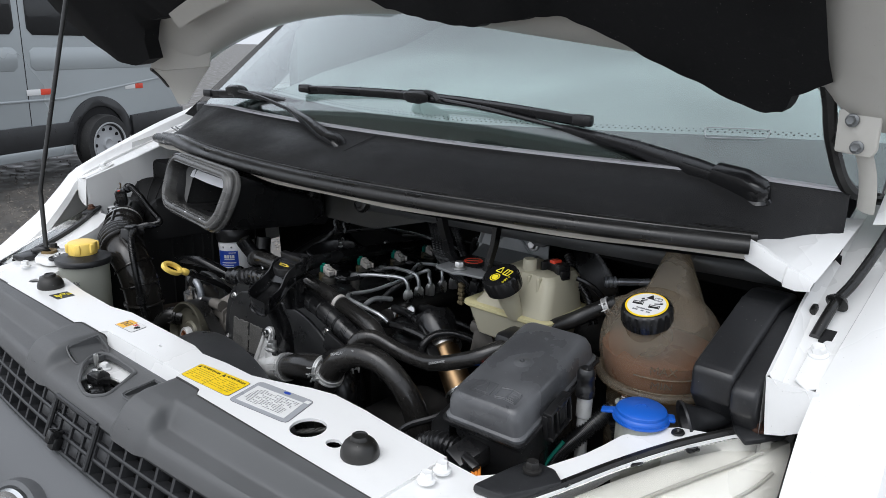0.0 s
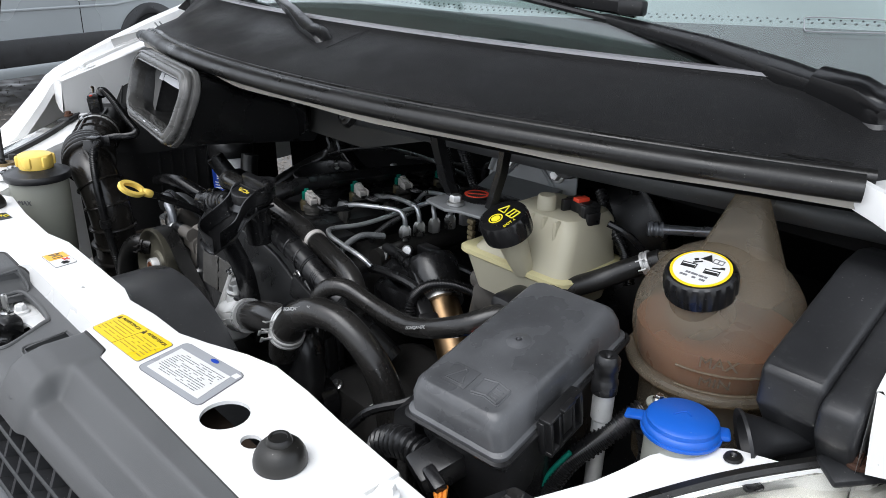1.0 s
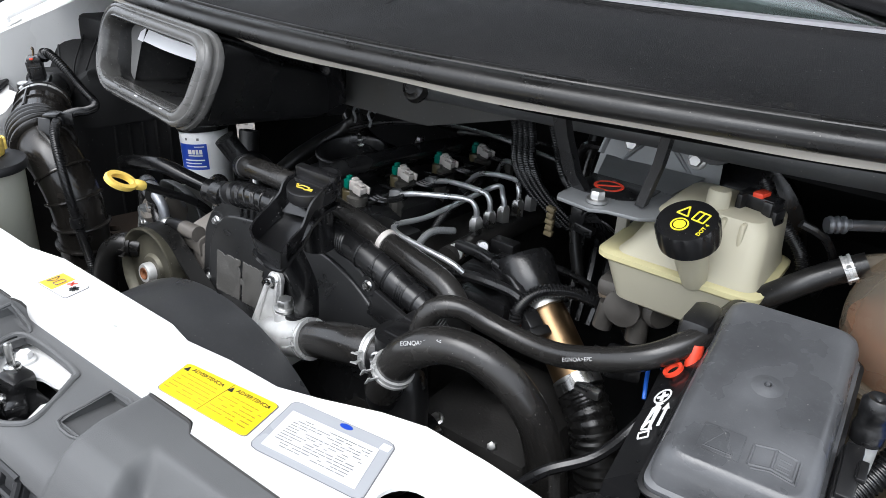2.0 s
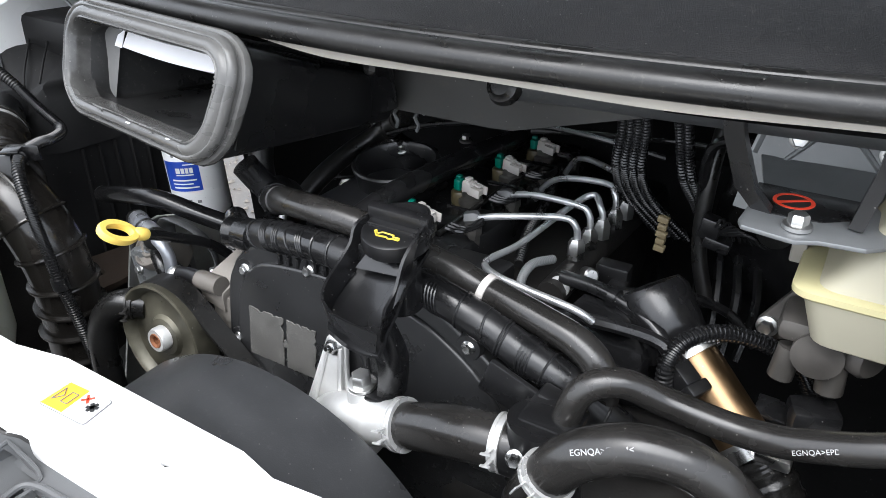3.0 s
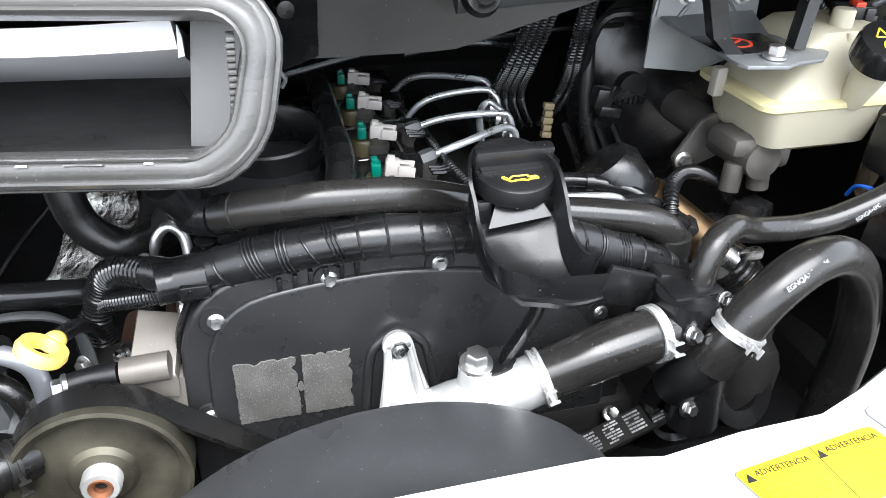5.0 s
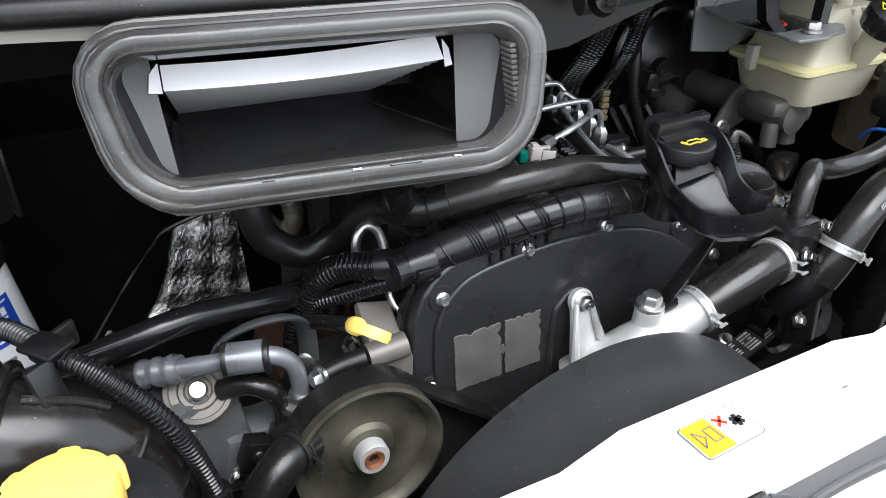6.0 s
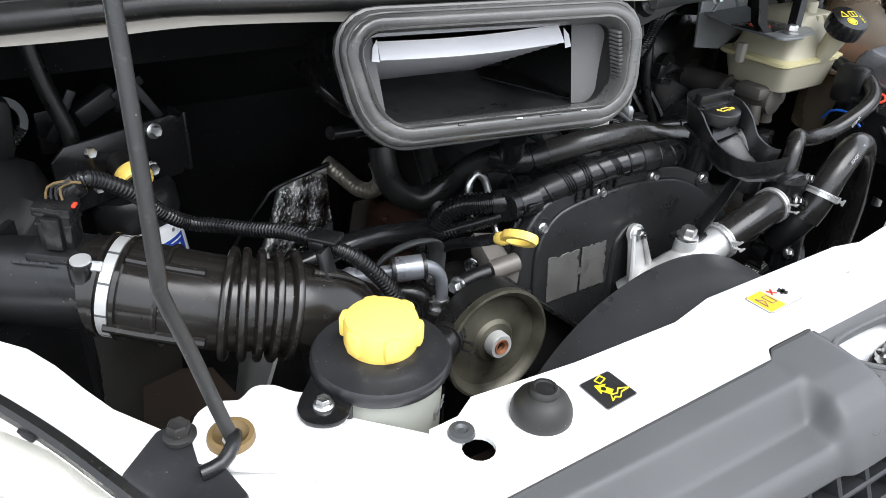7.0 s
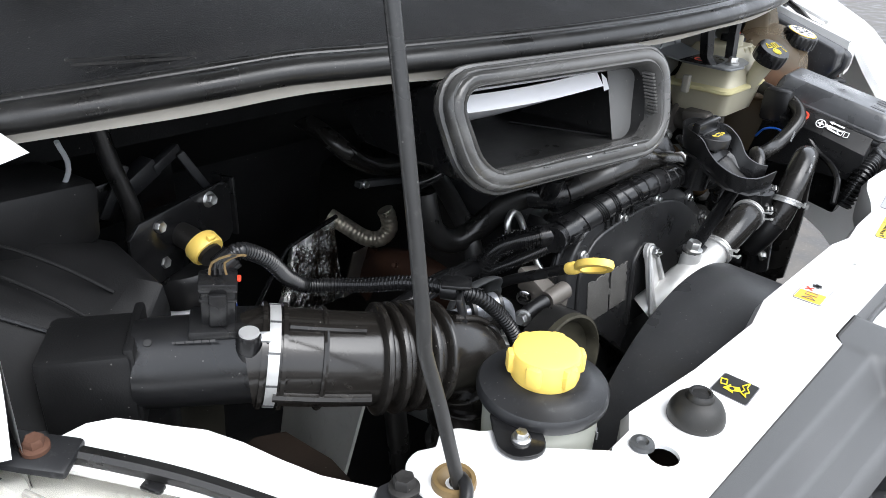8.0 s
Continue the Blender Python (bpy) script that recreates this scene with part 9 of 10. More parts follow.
    part("front_plug", joined(block((0.492, 0.118, 1.085), (0.034, 0.045, 0.030), 0.004, (20, 10, -15)), block((0.512, 0.098, 1.088), (0.026, 0.012, 0.026), 0.003, (20, 10, -15))), PLASTIC, root, "black front plug")
    for k in range(3):
        part("wire", tube([(0.510 + 0.006 * k, 0.100, 1.090), (0.522 + 0.005 * k, 0.088, 1.088), (0.53 + 0.004 * k, 0.085, 1.07)], 0.002, 6), ORANGE, root, "orange wire")
    part("front_conduit", tube([(0.475, 0.12, 1.085), (0.445, 0.118, 1.083), (0.415, 0.12, 1.065), (0.40, 0.13, 1.02)], 0.016, 14, wave=(0.003, 0.007)), CONDUIT, root, "black corrugated conduit")
    part("lead", tube([(0.43, 0.235, 1.13), (0.415, 0.20, 1.10), (0.40, 0.165, 1.085), (0.37, 0.14, 1.07), (0.345, 0.13, 1.04)], 0.005, 8), TAPE, root)
    part("blue_wire", tube([(0.405, 0.300, 1.10), (0.398, 0.285, 1.118), (0.400, 0.262, 1.122), (0.408, 0.240, 1.105)], 0.002, 8), BLUE, root, "blue wire")


fuse_box()


def expansion_tank():
    c = Vector((0.604, 0.390, 1.184))
    root = thing("expansion_tank", "brown stained translucent coolant expansion tank", "expansion tank", c - Vector((0, 0, 0.12)))
    def sphere(k):
        prof = []
        for a in range(-90, 91, 9):
            r, z = 0.0815 * k * math.cos(radians(a)), (0.098 if a < 0 else 0.080) * k * math.sin(radians(a))
            prof.append((r, max(z, -0.088 * k) if a < 0 else z))
        return prof
    part("shell", lathe(sphere(1.0), Matrix.Translation(c), 48), TANK, root)
    part("coolant", lathe([(0.001, -0.084), (0.036, -0.084), (0.058, -0.066), (0.071, -0.042), (0.0765, -0.016), (0.0772, -0.004), (0.001, -0.003)], Matrix.Translation(c), 40), COOLANT, root, "brown coolant")
    part("seam", lathe([(0.070, -0.050), (0.081, -0.050), (0.0835, -0.047), (0.0835, -0.043), (0.081, -0.040), (0.070, -0.040)], Matrix.Translation(c), 48), TANK, root, "welded seam")
    part("foot", lathe([(0.03, -0.16), (0.064, -0.16), (0.066, -0.055), (0.03, -0.055)], Matrix.Translation(c), 40), TANK, root)
    neck = []
    for z, w, d in ((1.215, 0.046, 0.028), (1.240, 0.038, 0.026), (1.262, 0.030, 0.023), (1.285, 0.0225, 0.017), (1.308, 0.015, 0.011), (1.318, 0.014, 0.008)):
        neck.append([(0.606 + x, 0.410 + y, z) for x, y in round_rect(w, d, 0.008, 3)])
    part("spout", loft(neck), TANK, root, "tapering translucent top")
    tab = part("tab", block((0.606, 0.411, 1.326), (0.034, 0.008, 0.034), 0.004, (-15, 0, 0)), TANK, root)
    part("bolt", bolt((0.606, 0.404, 1.329), (0, -1, 0.2), 0.009), STEEL, tab)
    m = aim((0.605, 0.3365, 1.237), (0.0, -0.30, 0.95)) @ Matrix.Diagonal((0.93, 0.93, 1, 1))
    part("cap_neck", lathe([(0.02, -0.05), (0.034, -0.03), (0.030, 0.0), (0.001, 0.0)], m, 32), TANK, root)
    cap = part("cap", lathe([(0.02, -0.006), (0.0345, -0.004), (0.0355, 0.0), (0.0355, 0.013), (0.0335, 0.018), (0.031, 0.020), (0.001, 0.020)], m, 60, (20, 0.0014, -0.003, 0.015)), SATIN, root, "black screw cap with a white label")
    top = m @ Matrix.Translation((0, 0, 0.0202))
    part("label_rim", lathe([(0.001, 0), (0.0290, 0), (0.0290, 0.0005), (0.001, 0.0005)], top, 40), STICKYEL, cap, "yellow label rim")
    part("label_field", lathe([(0.001, 0.0005), (0.0262, 0.0005), (0.0262, 0.0009), (0.001, 0.0009)], top, 40), STICKER, cap, "white label")
    part("warning_mark", prism([(-0.007, 0.013), (0.005, 0.013), (-0.001, 0.023)], 0.0005, top @ Matrix.Translation((0, 0, 0.0009)), 0), INK, cap)
    part("picture_mark", moved(joined(*[block((x, y, 0.0012), (w, h, 0.0006), 0, (0, 0, a)) for x, y, w, h, a in ((-0.012, -0.004, 0.014, 0.0008, 8), (-0.012, 0.002, 0.014, 0.0008, 8), (-0.019, -0.001, 0.0008, 0.006, 8), (-0.005, -0.001, 0.0008, 0.006, 8), (-0.012, -0.002, 0.012, 0.0028, 8), (-0.007, 0.007, 0.009, 0.0016, 40), (-0.010, 0.010, 0.004, 0.003, 40),
                                             (0.012, -0.005, 0.014, 0.0008, 8), (0.012, 0.001, 0.014, 0.0008, 8), (0.005, -0.002, 0.0008, 0.006, 8), (0.019, -0.002, 0.0008, 0.006, 8), (0.012, -0.003, 0.012, 0.0028, 8), (0.014, 0.006, 0.010, 0.0016, 20), (0.018, 0.008, 0.004, 0.003, 20))]), top), INK, cap)
    part("picture_mark", moved(joined(*[block((x, y, 0.0012), (w, h, 0.0006), 0) for x, y, w, h in ((0.010, 0.0125, 0.010, 0.0008), (0.010, 0.0185, 0.010, 0.0008), (0.005, 0.0155, 0.0008, 0.006), (0.015, 0.0155, 0.0008, 0.006), (0.010, 0.0155, 0.0008, 0.006))]), top), INKGREY, cap)
    part("print", bars(top @ Matrix.Translation((0.0, -0.014, 0.001)), 0.026, 0.010, 2, 8, 0.9, 0.5), INKGREY, cap)
    for words, z, w in (("MAX", -0.012, 0.040), ("MIN", -0.034, 0.036)):
        r = math.sqrt(max(0, 1 - (z / 0.098) ** 2)) * 0.0815
        a = radians(-62)
        at = c + Vector((r * math.cos(a), r * math.sin(a), z + 0.006))
        part("level_mark", text_mesh(words, 0.016, aim(at, (math.cos(a), math.sin(a), z / 0.09)) @ Matrix.Translation((0, 0, 0.0004)), 0.0008), TANK, root, words + " raised level mark")
        line = [c + Vector((r * 1.01 * math.cos(radians(b)), r * 1.01 * math.sin(radians(b)), z - 0.005)) for b in (-88, -75, -60, -45, -30)]
        part("level_line", tube(line, 0.0012, 6), TANK, root)
    hose("tank_hose", [(0.445, 0.305, 1.172), (0.455, 0.34, 1.178), (0.476, 0.374, 1.188), (0.500, 0.390, 1.204), (0.530, 0.400, 1.222)], 0.0115, RUBBER, "black rubber hose on the expansion tank", [((0.517, 0.396, 1.214), (0.8, 0.3, 0.5))])
    part("stub", tube([(0.505, 0.392, 1.208), (0.53, 0.40, 1.222), (0.56, 0.40, 1.235)], 0.009, 12), TANK, root)


expansion_tank()


def washer():
    x, y, up = 0.645, 0.259, 0.013
    root = thing("washer_filler", "milky washer filler neck with a blue lid", "washer filler", (x, y, 1.0))
    part("neck", lathe([(0.02, 1.0), (0.0285, 1.0), (0.0295, 1.124), (0.027, 1.127), (0.02, 1.127)], pose(x, y, up), 36), BOTTLE, root)
    lid = part("lid", joined(lathe([(0.02, 1.124), (0.0315, 1.124), (0.0330, 1.127), (0.0330, 1.131), (0.0315, 1.134), (0.0305, 1.1345), (0.0300, 1.138), (0.027, 1.1405), (0.001, 1.142)], pose(x, y, up), 48), block((x - 0.035, y - 0.012, 1.129 + up), (0.022, 0.013, 0.004), 0.0015, (0, -8, 20)), block((x + 0.030, y + 0.016, 1.130 + up), (0.012, 0.016, 0.006), 0.003, (0, 0, 30))), BLUE, root, "bright blue hinged lid")
    part("lip", lathe([(0.031, 1.1245), (0.0342, 1.1255), (0.0342, 1.1280), (0.031, 1.129)], pose(x, y, up), 48), BLUE, lid)
    part("mark", tube([(x - 0.006, y - 0.006, 1.142 + up), (x, y + 0.006, 1.1422 + up), (x + 0.006, y + 0.002, 1.142 + up)], 0.0008, 6), BLUE, lid)
    part("screw_ear", joined(prism(circle(0.612, 0.280, 0.012, 20), 0.003, Matrix.Translation((0, 0, 1.138)), 0.0008), block((0.624, 0.273, 1.1395), (0.02, 0.014, 0.003), 0.001, (0, 0, -30))), BOTTLE, root)
    part("screw", bolt((0.611, 0.280, 1.143), (0, 0, 1), 0.006), STEEL, root)


washer()


def resonator():
    root = thing("intake_resonator", "angular black plastic box beside the wing", "air box", (0.71, 0.40, 1.0))
    turn = Matrix(((0, 0, 1, 0), (1, 0, 0, 0), (0, 1, 0, 0), (0, 0, 0, 1)))
    part("case", prism([(0.33, 1.06), (0.315, 1.143), (0.283, 1.180), (0.282, 1.213), (0.290, 1.220), (0.425, 1.267), (0.46, 1.270), (0.50, 1.262), (0.50, 1.06)], 0.050, Matrix.Translation((0.690, 0, 0)) @ turn, 0.006, 3), DUSTY, root)
    part("outer_case", prism([(0.33, 1.06), (0.312, 1.130), (0.276, 1.178), (0.275, 1.202), (0.284, 1.210), (0.425, 1.259), (0.50, 1.255), (0.50, 1.06)], 0.030, Matrix.Translation((0.739, 0, 0)) @ turn, 0.006, 3), DUSTY, root)
    part("trumpet", lathe([(0.012, 0.04), (0.016, 0.01), (0.023, -0.008), (0.027, -0.011), (0.027, -0.014), (0.022, -0.012), (0.010, 0.02)], aim((0.697, 0.296, 1.140), (0.7, 0.6, 0.2)), 28), DUSTY, root)

resonator()


def breather_rod():
    root = thing("battery_rod", "threaded steel rod with a black cap", "rod", (0.5735, 0.247, 1.0))
    part("rod", lathe([(0.001, 0.93), (0.0080, 0.93), (0.0080, 1.118), (0.0098, 1.120), (0.0100, 1.134), (0.0098, 1.150), (0.001, 1.150)], pose(0.5735, 0.2475, 0), 20), ALU, root)
    part("cap", lathe([(0.001, 1.148), (0.0118, 1.148), (0.0122, 1.160), (0.0108, 1.162), (0.0108, 1.171), (0.0115, 1.172), (0.0115, 1.182), (0.0085, 1.186), (0.004, 1.185), (0.001, 1.182)], pose(0.5735, 0.2465, 0), 24), PLASTIC, root, "black cap")
    tagged(part("ribbed_pipe", tube([(0.61, 0.27, 1.12), (0.618, 0.27, 1.09), (0.61, 0.265, 1.06), (0.58, 0.25, 1.04)], 0.013, 14, wave=(0.003, 0.007)), CONDUIT), "short ribbed black pipe beside the washer filler", "pipe")
    tagged(part("striped_conduit", tube([(0.60, 0.275, 1.13), (0.575, 0.235, 1.095), (0.562, 0.215, 1.075), (0.55, 0.19, 1.03)], 0.011, 12, wave=(0.0015, 0.004)), CONDUIT), "black conduit with a green stripe", "conduit")
    tagged(part("green_wire", tube([(0.568, 0.212, 1.095), (0.556, 0.200, 1.070), (0.545, 0.18, 1.03)], 0.0025, 6), GREEN), "thin green wire on a conduit", "wire")
    tagged(part("quick_coupling", joined(tube([(0.483, 0.446, 1.231), (0.497, 0.456, 1.232)], 0.009, 14, wave=(0.0015, 0.006)), tube([(0.497, 0.456, 1.232), (0.54, 0.48, 1.236), (0.575, 0.49, 1.244)], 0.006, 10)), PIPEGREY), "grey metal pipe coupling by the bulkhead", "coupling")
    tagged(part("bulkhead_conduit", tube([(0.42, 0.44, 1.262), (0.445, 0.43, 1.23), (0.47, 0.425, 1.205), (0.485, 0.42, 1.17)], 0.007, 10, wave=(0.0012, 0.004)), CONDUIT), "thin black conduit down the bulkhead", "conduit")


breather_rod()


# ---- rubber buffers and labels on the slam panel ----
def buffer(x):
    root = thing("rubber_buffer", "domed black rubber bonnet buffer", "buffer", (x, 0.0, TOP), "bonnet buffers")
    part("cone", lathe([(0.01, TOP - 0.002), (0.0215, TOP - 0.001), (0.0230, TOP + 0.001), (0.0230, TOP + 0.005), (0.0218, TOP + 0.010), (0.0190, TOP + 0.0155), (0.0150, TOP + 0.0195), (0.0112, TOP + 0.0210), (0.0108, TOP + 0.0235), (0.0098, TOP + 0.0250), (0.0070, TOP + 0.0250), (0.0062, TOP + 0.0235), (0.0060, TOP + 0.012), (0.001, TOP + 0.011)], pose(x, 0.0, 0), 40), BUFFER, root)
    part("bore", lathe([(0.0066, TOP + 0.0247), (0.0074, TOP + 0.0262), (0.0092, TOP + 0.0262), (0.0100, TOP + 0.0246)], pose(x, 0.0, 0), 28), RUBBER, root, "dark ring round the bore")


buffer(-0.422), buffer(0.424)


def sticker(name, corners, material, label, radius=0.1):
    """A thin label on the slam panel from its four corners, rounded a little."""
    p = [Vector((*c, 0)) for c in corners]
    loop = []
    for k in range(4):
        a, b, c = p[k - 1], p[k], p[(k + 1) % 4]
        loop += [tuple((b + (a - b) * radius).xy), tuple((b + (a - b) * radius * 0.3 + (c - b) * radius * 0.3).xy), tuple((b + (c - b) * radius).xy)]
    label_ob = part(name, prism(loop, 0.0006, Matrix.Translation((0, 0, TOP + 0.0002)), 0), material, slam, label)
    c = sum((Vector(q) for q in loop), Vector((0, 0))) / len(loop)
    part("outline", prism([tuple(c + (Vector(q) - c) + (Vector(q) - c).normalized() * 0.0011) for q in loop], 0.0003, Matrix.Translation((0, 0, TOP + 0.0002)), 0), INKGREY, label_ob)
    return label_ob


def on_label(corners, u, v, spin=0):
    a, b, c, d = [Vector((*q, TOP + 0.0009)) for q in corners]
    at = (a + (b - a) * u) * (1 - v) + (d + (c - d) * u) * v
    way = (b - a)
    return Matrix.Translation(at) @ pose(0, 0, 0, 0, 0, math.degrees(math.atan2(way.y, way.x)) + spin)


def labels():
    YEL = [(0.087, -0.030), (0.190, -0.023), (0.181, 0.021), (0.077, 0.009)]
    s = sticker("warning_label", YEL, STICKYEL, "yellow warning label with black print", 0.06)
    part("heading", text_mesh("ADVERTENCIA", 0.0058, on_label(YEL, 0.28, 0.85)), INK, s)
    part("heading", text_mesh("ADVERTENCIA", 0.0058, on_label(YEL, 0.78, 0.85)), INK, s)
    for u in (0.05, 0.55):
        part("triangle", prism([(-0.003, -0.003), (0.003, -0.003), (0, 0.003)], 0.0004, on_label(YEL, u, 0.84), 0), INK, s)
    part("print", bars(on_label(YEL, 0.26, 0.42), 0.046, 0.026, 6, 1, 0.8, 0.25), mat("faded_print", (0.42, 0.30, 0.02), 0.5, bump=0), s)
    part("print", bars(on_label(YEL, 0.74, 0.42), 0.046, 0.026, 6, 2, 0.8, 0.25), mat("faded_print_two", (0.42, 0.30, 0.02), 0.5, bump=0), s)
    part("divider", moved(block((0, 0, 0), (0.0005, 0.042, 0.0003), 0), on_label(YEL, 0.5, 0.5)), INK, s)
    GRY = [(0.200, -0.027), (0.304, -0.014), (0.285, 0.047), (0.186, 0.034)]
    s = sticker("data_label", GRY, STICKGREY, "grey and white data label with fine print", 0.08)
    mid = [(0.206, -0.0195), (0.293, -0.0085), (0.279, 0.034), (0.195, 0.023)]
    w = part("white_field", prism(mid, 0.0005, Matrix.Translation((0, 0, TOP + 0.0008)), 0), STICKER, s)
    part("print", bars(on_label(mid, 0.5, 0.5) @ Matrix.Translation((0, 0, 0.0005)), 0.074, 0.036, 12, 6, 0.75, 0.22), INKGREY, w)
    part("oval", moved(lathe([(0.001, 0), (0.006, 0), (0.006, 0.0005), (0.001, 0.0005)], None, 20), on_label(GRY, 0.55, 0.93) @ Matrix.Diagonal((1, 0.45, 1, 1))), INKBLUE, s)
    part("mark", moved(block((0, 0, 0), (0.008, 0.007, 0.0004), 0), on_label(GRY, 0.94, 0.88)), STICKER, s)
    AMB = [(-0.158, -0.006), (-0.108, -0.004), (-0.112, 0.024), (-0.159, 0.022)]
    s = sticker("fan_label", AMB, STICKER, "white and amber fan warning label", 0.08)
    low = [(-0.1572, -0.0052), (-0.1335, -0.0042), (-0.1365, 0.0222), (-0.1582, 0.0212)]
    part("amber_field", prism(low, 0.0004, Matrix.Translation((0, 0, TOP + 0.0008)), 0), STICKORG, s)
    part("mark", joined(*[tube([on_label(AMB, *a) @ Vector((0, 0, 0.0008)), on_label(AMB, *b) @ Vector((0, 0, 0.0008))], 0.0004, 5, 0.02) for a, b in (((0.10, 0.25), (0.10, 0.75)), ((0.10, 0.75), (0.22, 0.5)), ((0.22, 0.5), (0.10, 0.25)), ((0.28, 0.3), (0.28, 0.7)), ((0.28, 0.7), (0.42, 0.7)), ((0.42, 0.7), (0.42, 0.3)), ((0.42, 0.3), (0.28, 0.3)))]), INKGREY, s)
    part("red_mark", moved(joined(block((0, 0, 0.0004), (0.010, 0.002, 0.0004), 0, (0, 0, 45)), block((0, 0, 0.0004), (0.010, 0.002, 0.0004), 0, (0, 0, -45))), on_label(AMB, 0.62, 0.72)), RED, s)
    part("fan_mark", moved(joined(block((0, 0, 0.0004), (0.010, 0.003, 0.0004), 0, (0, 0, 20)), block((0, 0, 0.0004), (0.010, 0.003, 0.0004), 0, (0, 0, 80)), block((0, 0, 0.0004), (0.010, 0.003, 0.0004), 0, (0, 0, 140))), on_label(AMB, 0.84, 0.55)), INK, s)
    BLK = [(-0.376, -0.022), (-0.344, -0.020), (-0.345, 0.010), (-0.376, 0.009)]
    s = sticker("pull_label", BLK, INK, "black label with a yellow arrow", 0.06)
    part("arrow", prism([(-0.007, -0.0032), (0.0, -0.0032), (0.0, -0.0065), (0.0075, 0), (0.0, 0.0065), (0.0, 0.0032), (-0.007, 0.0032)], 0.0004, on_label(BLK, 0.40, 0.56, 118), 0), INKYEL, s)
    part("arrow_ring", lathe([(0.001, 0), (0.0022, 0), (0.0022, 0.0006), (0.001, 0.0006)], on_label(BLK, 0.40, 0.56), 14), INK, s)
    pick = [(-0.011, -0.001), (-0.006, 0.0035), (-0.001, 0.001), (0.004, 0.0035), (0.011, -0.002), (0.003, -0.0005), (-0.003, -0.003), (-0.006, 0.0)]
    part("figure", joined(*[tube([on_label(BLK, 0.62, 0.24, 12) @ Vector((*a, 0.0004)), on_label(BLK, 0.62, 0.24, 12) @ Vector((*b, 0.0004))], 0.0006, 5, 0.02) for a, b in zip(pick, pick[1:] + pick[:1])]), INKYEL, s, "yellow outlined bonnet figure")
    frame_mark = [(-0.004, -0.0025), (0.004, -0.0025), (0.004, 0.0025), (-0.004, 0.0025)]
    part("bar", joined(*[tube([on_label(BLK, 0.56, 0.86, 15) @ Vector((*a, 0.0004)), on_label(BLK, 0.56, 0.86, 15) @ Vector((*b, 0.0004))], 0.0006, 5, 0.02) for a, b in zip(frame_mark, frame_mark[1:] + frame_mark[:1])]), INKYEL, s)


labels()


# ---- loose hoses, leads and clips in front of the bulkhead ----
def crossover():
    root = tagged(part("vacuum_hose", tube([(-0.268, 0.365, 1.02), (-0.262, 0.385, 1.075), (-0.252, 0.43, 1.112), (-0.236, 0.48, 1.138), (-0.21, 0.51, 1.160), (-0.16, 0.50, 1.195), (-0.13, 0.45, 1.24)], 0.0125, 14), RUBBER), "black rubber vacuum hose below the air duct", "hose")
    for at in ((-0.20, 0.513, 1.166), (-0.178, 0.506, 1.182)):
        clamp(at, (0.75, -0.1, 0.6), 0.013, 0.008, 40, root, IRON)


crossover()


def lead(name, points, r, material, label, category="wire", wave=None):
    return tagged(part(name, tube(points, r, 8, 0.012, wave=wave), material), label, category)


lead("bulkhead_lead", [(-0.185, 0.49, 1.168), (-0.14, 0.50, 1.184), (-0.093, 0.50, 1.196), (-0.031, 0.50, 1.208), (0.03, 0.50, 1.212), (0.088, 0.50, 1.210), (0.15, 0.52, 1.195)], 0.0032, TAPE, "thin black lead strung along the bulkhead")
lead("bonnet_cable", [(0.0, 0.51, 1.200), (0.06, 0.52, 1.206), (0.118, 0.52, 1.211), (0.18, 0.525, 1.214), (0.30, 0.54, 1.21)], 0.0028, RUBBER, "thin black bonnet release cable", "cable")
lead("brake_pipe", [(0.197, 0.50, 1.16), (0.198, 0.485, 1.215), (0.207, 0.48, 1.236), (0.225, 0.478, 1.241), (0.27, 0.475, 1.238), (0.30, 0.47, 1.23)], 0.0055, SATIN, "bent black brake pipe", "pipe")
lead("reservoir_lead", [(0.470, 0.385, 1.248), (0.49, 0.40, 1.235), (0.50, 0.43, 1.20), (0.49, 0.46, 1.15)], 0.004, TAPE, "black lead of the fluid level sensor")
lead("cam_lead", [(-0.02, 0.66, 1.10), (0.0, 0.60, 1.118), (0.02, 0.52, 1.112), (0.03, 0.45, 1.105), (0.045, 0.40, 1.095)], 0.006, CONDUIT, "black corrugated lead beside the injectors", "conduit", (0.001, 0.004))
lead("leak_off_pipe", [(-0.03, 0.36, 1.128), (-0.022, 0.42, 1.134), (-0.026, 0.50, 1.128), (-0.03, 0.60, 1.118), (-0.03, 0.66, 1.11)], 0.003, RUBBER, "thin black leak off pipe along the injectors", "pipe")
lead("shroud_lead", [(0.10, 0.345, 1.08), (0.13, 0.335, 1.095), (0.17, 0.335, 1.10), (0.215, 0.345, 1.09), (0.245, 0.33, 1.07)], 0.0065, TAPE, "tape wound lead to the fuel rail")


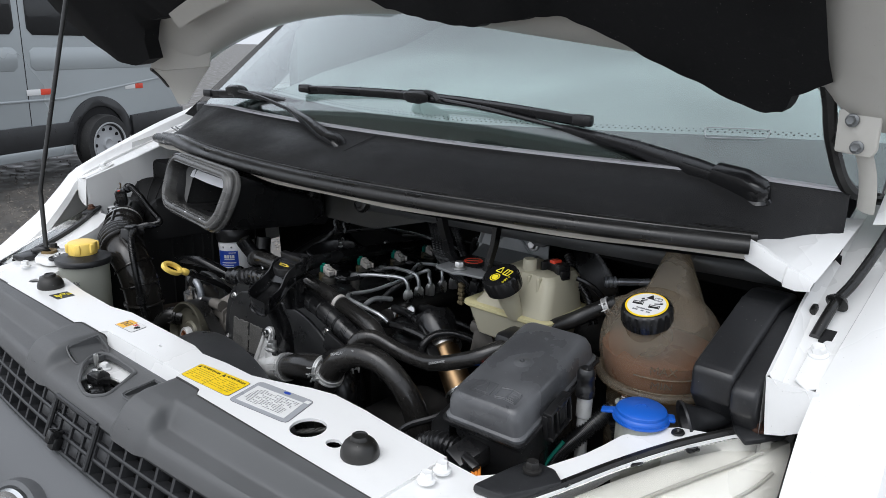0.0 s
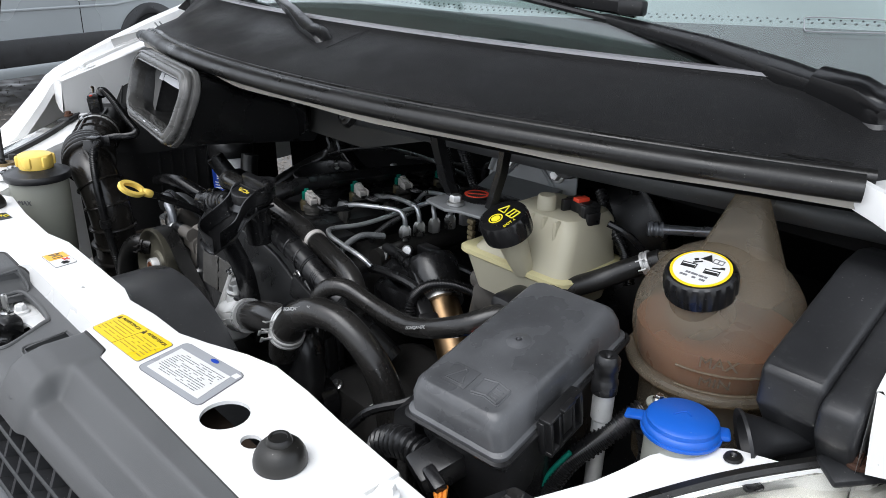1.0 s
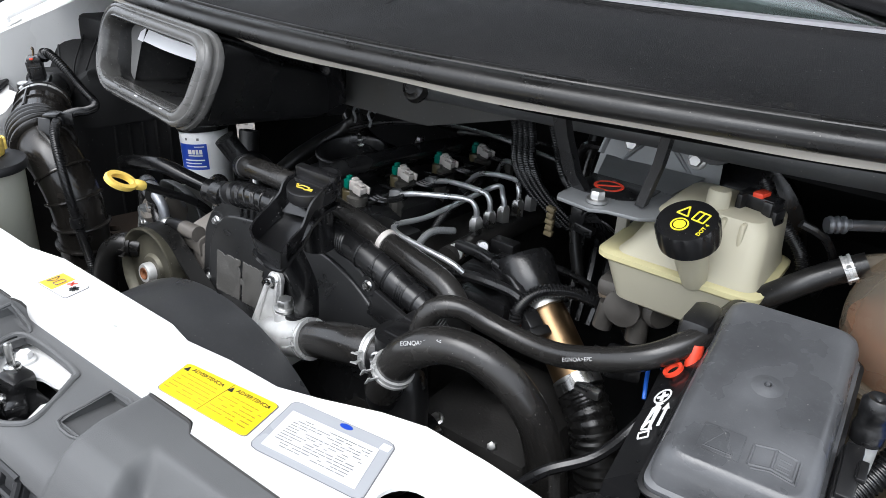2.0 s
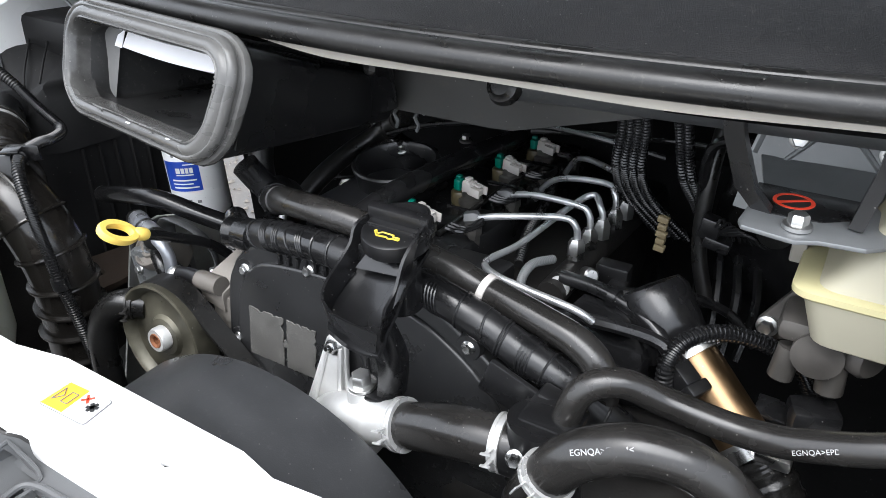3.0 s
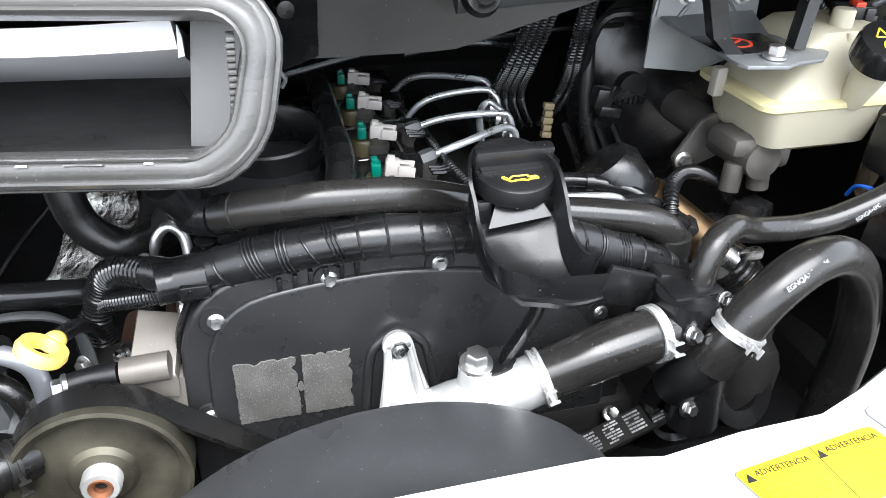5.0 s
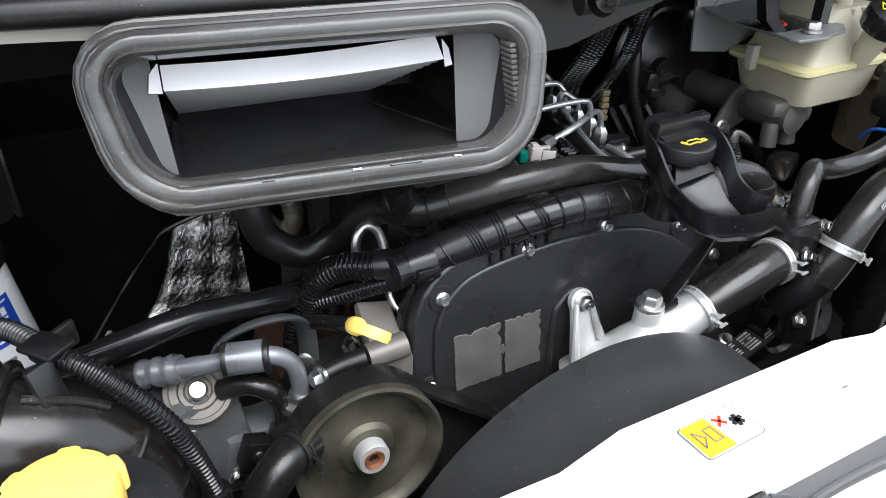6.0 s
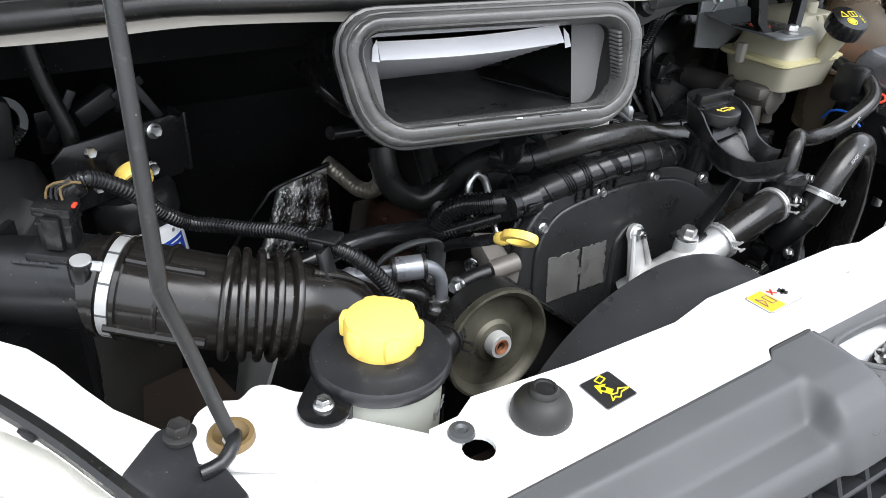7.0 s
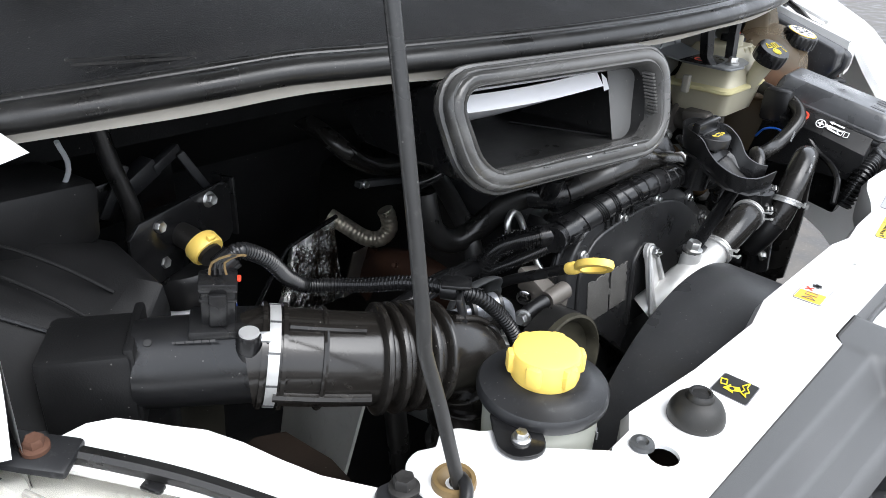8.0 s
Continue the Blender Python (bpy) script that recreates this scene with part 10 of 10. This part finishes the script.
def clips():
    for x in (-0.153, -0.124):
        tagged(part("wire_clip", tube([(x - 0.004, 0.47, 1.188), (x, 0.468, 1.197), (x - 0.005, 0.468, 1.205), (x + 0.002, 0.468, 1.214), (x + 0.008, 0.47, 1.210)], 0.0022, 6, 0.004), GALV), "grey steel wire clip on the bulkhead", "clip")
    root = tagged(part("multi_plug", joined(block((0.215, 0.478, 1.150), (0.020, 0.018, 0.022), 0.002, (0, 10, 0)), block((0.224, 0.478, 1.135), (0.026, 0.02, 0.012), 0.002, (0, 10, 0))), PLASTIC), "black multi plug with fanned out wires", "plug")
    for k in range(7):
        part("wire", tube([(0.218 + 0.001 * k, 0.474, 1.146), (0.222 + 0.005 * k, 0.468, 1.160 - 0.001 * k), (0.226 + 0.006 * k, 0.47, 1.165 - 0.003 * k), (0.232 + 0.006 * k, 0.48, 1.140)], 0.0016, 5, 0.008), TAPE, root)
    tagged(part("earth_bolt", bolt((-0.169, 0.498, 1.150), (0.1, -0.6, 0.8), 0.009, 0.012), STEEL), "plated earth bolt on the bulkhead", "bolt")


clips()


def rail_bracket():
    root = thing("harness_bracket", "black steel bracket with a clipped harness", "bracket", (0.16, 0.37, 1.06))
    part("plate", prism([(-0.030, -0.012), (0.028, -0.014), (0.034, 0.0), (0.020, 0.012), (-0.024, 0.010)], 0.004, Matrix.Translation((0.150, 0.365, 1.090)) @ pose(0, 0, 0, 30, 0, -12), 0.001), SATIN, root)
    part("branch", tube([(0.10, 0.385, 1.104), (0.135, 0.380, 1.106), (0.165, 0.372, 1.104), (0.200, 0.360, 1.096), (0.225, 0.345, 1.080)], 0.0075, 10), TAPE, root, "tape wound branch")
    part("strap", lathe([(0.0075, -0.004), (0.0098, -0.004), (0.0098, 0.004), (0.0075, 0.004)], aim((0.158, 0.374, 1.1045), (1, -0.2, -0.05)), 16), PLASTIC, root)
    part("plug", joined(block((0.236, 0.336, 1.070), (0.026, 0.020, 0.024), 0.003, (0, 30, -25)), block((0.250, 0.330, 1.060), (0.012, 0.026, 0.028), 0.003, (0, 30, -25))), PLASTIC, root)
    part("steel_stub", lathe([(0.001, 0.010), (0.006, 0.010), (0.008, 0.008), (0.008, -0.01), (0.001, -0.01)], aim((0.118, 0.412, 1.098), (0.6, -0.7, 0.4)), 16), STEEL, root)


rail_bracket()
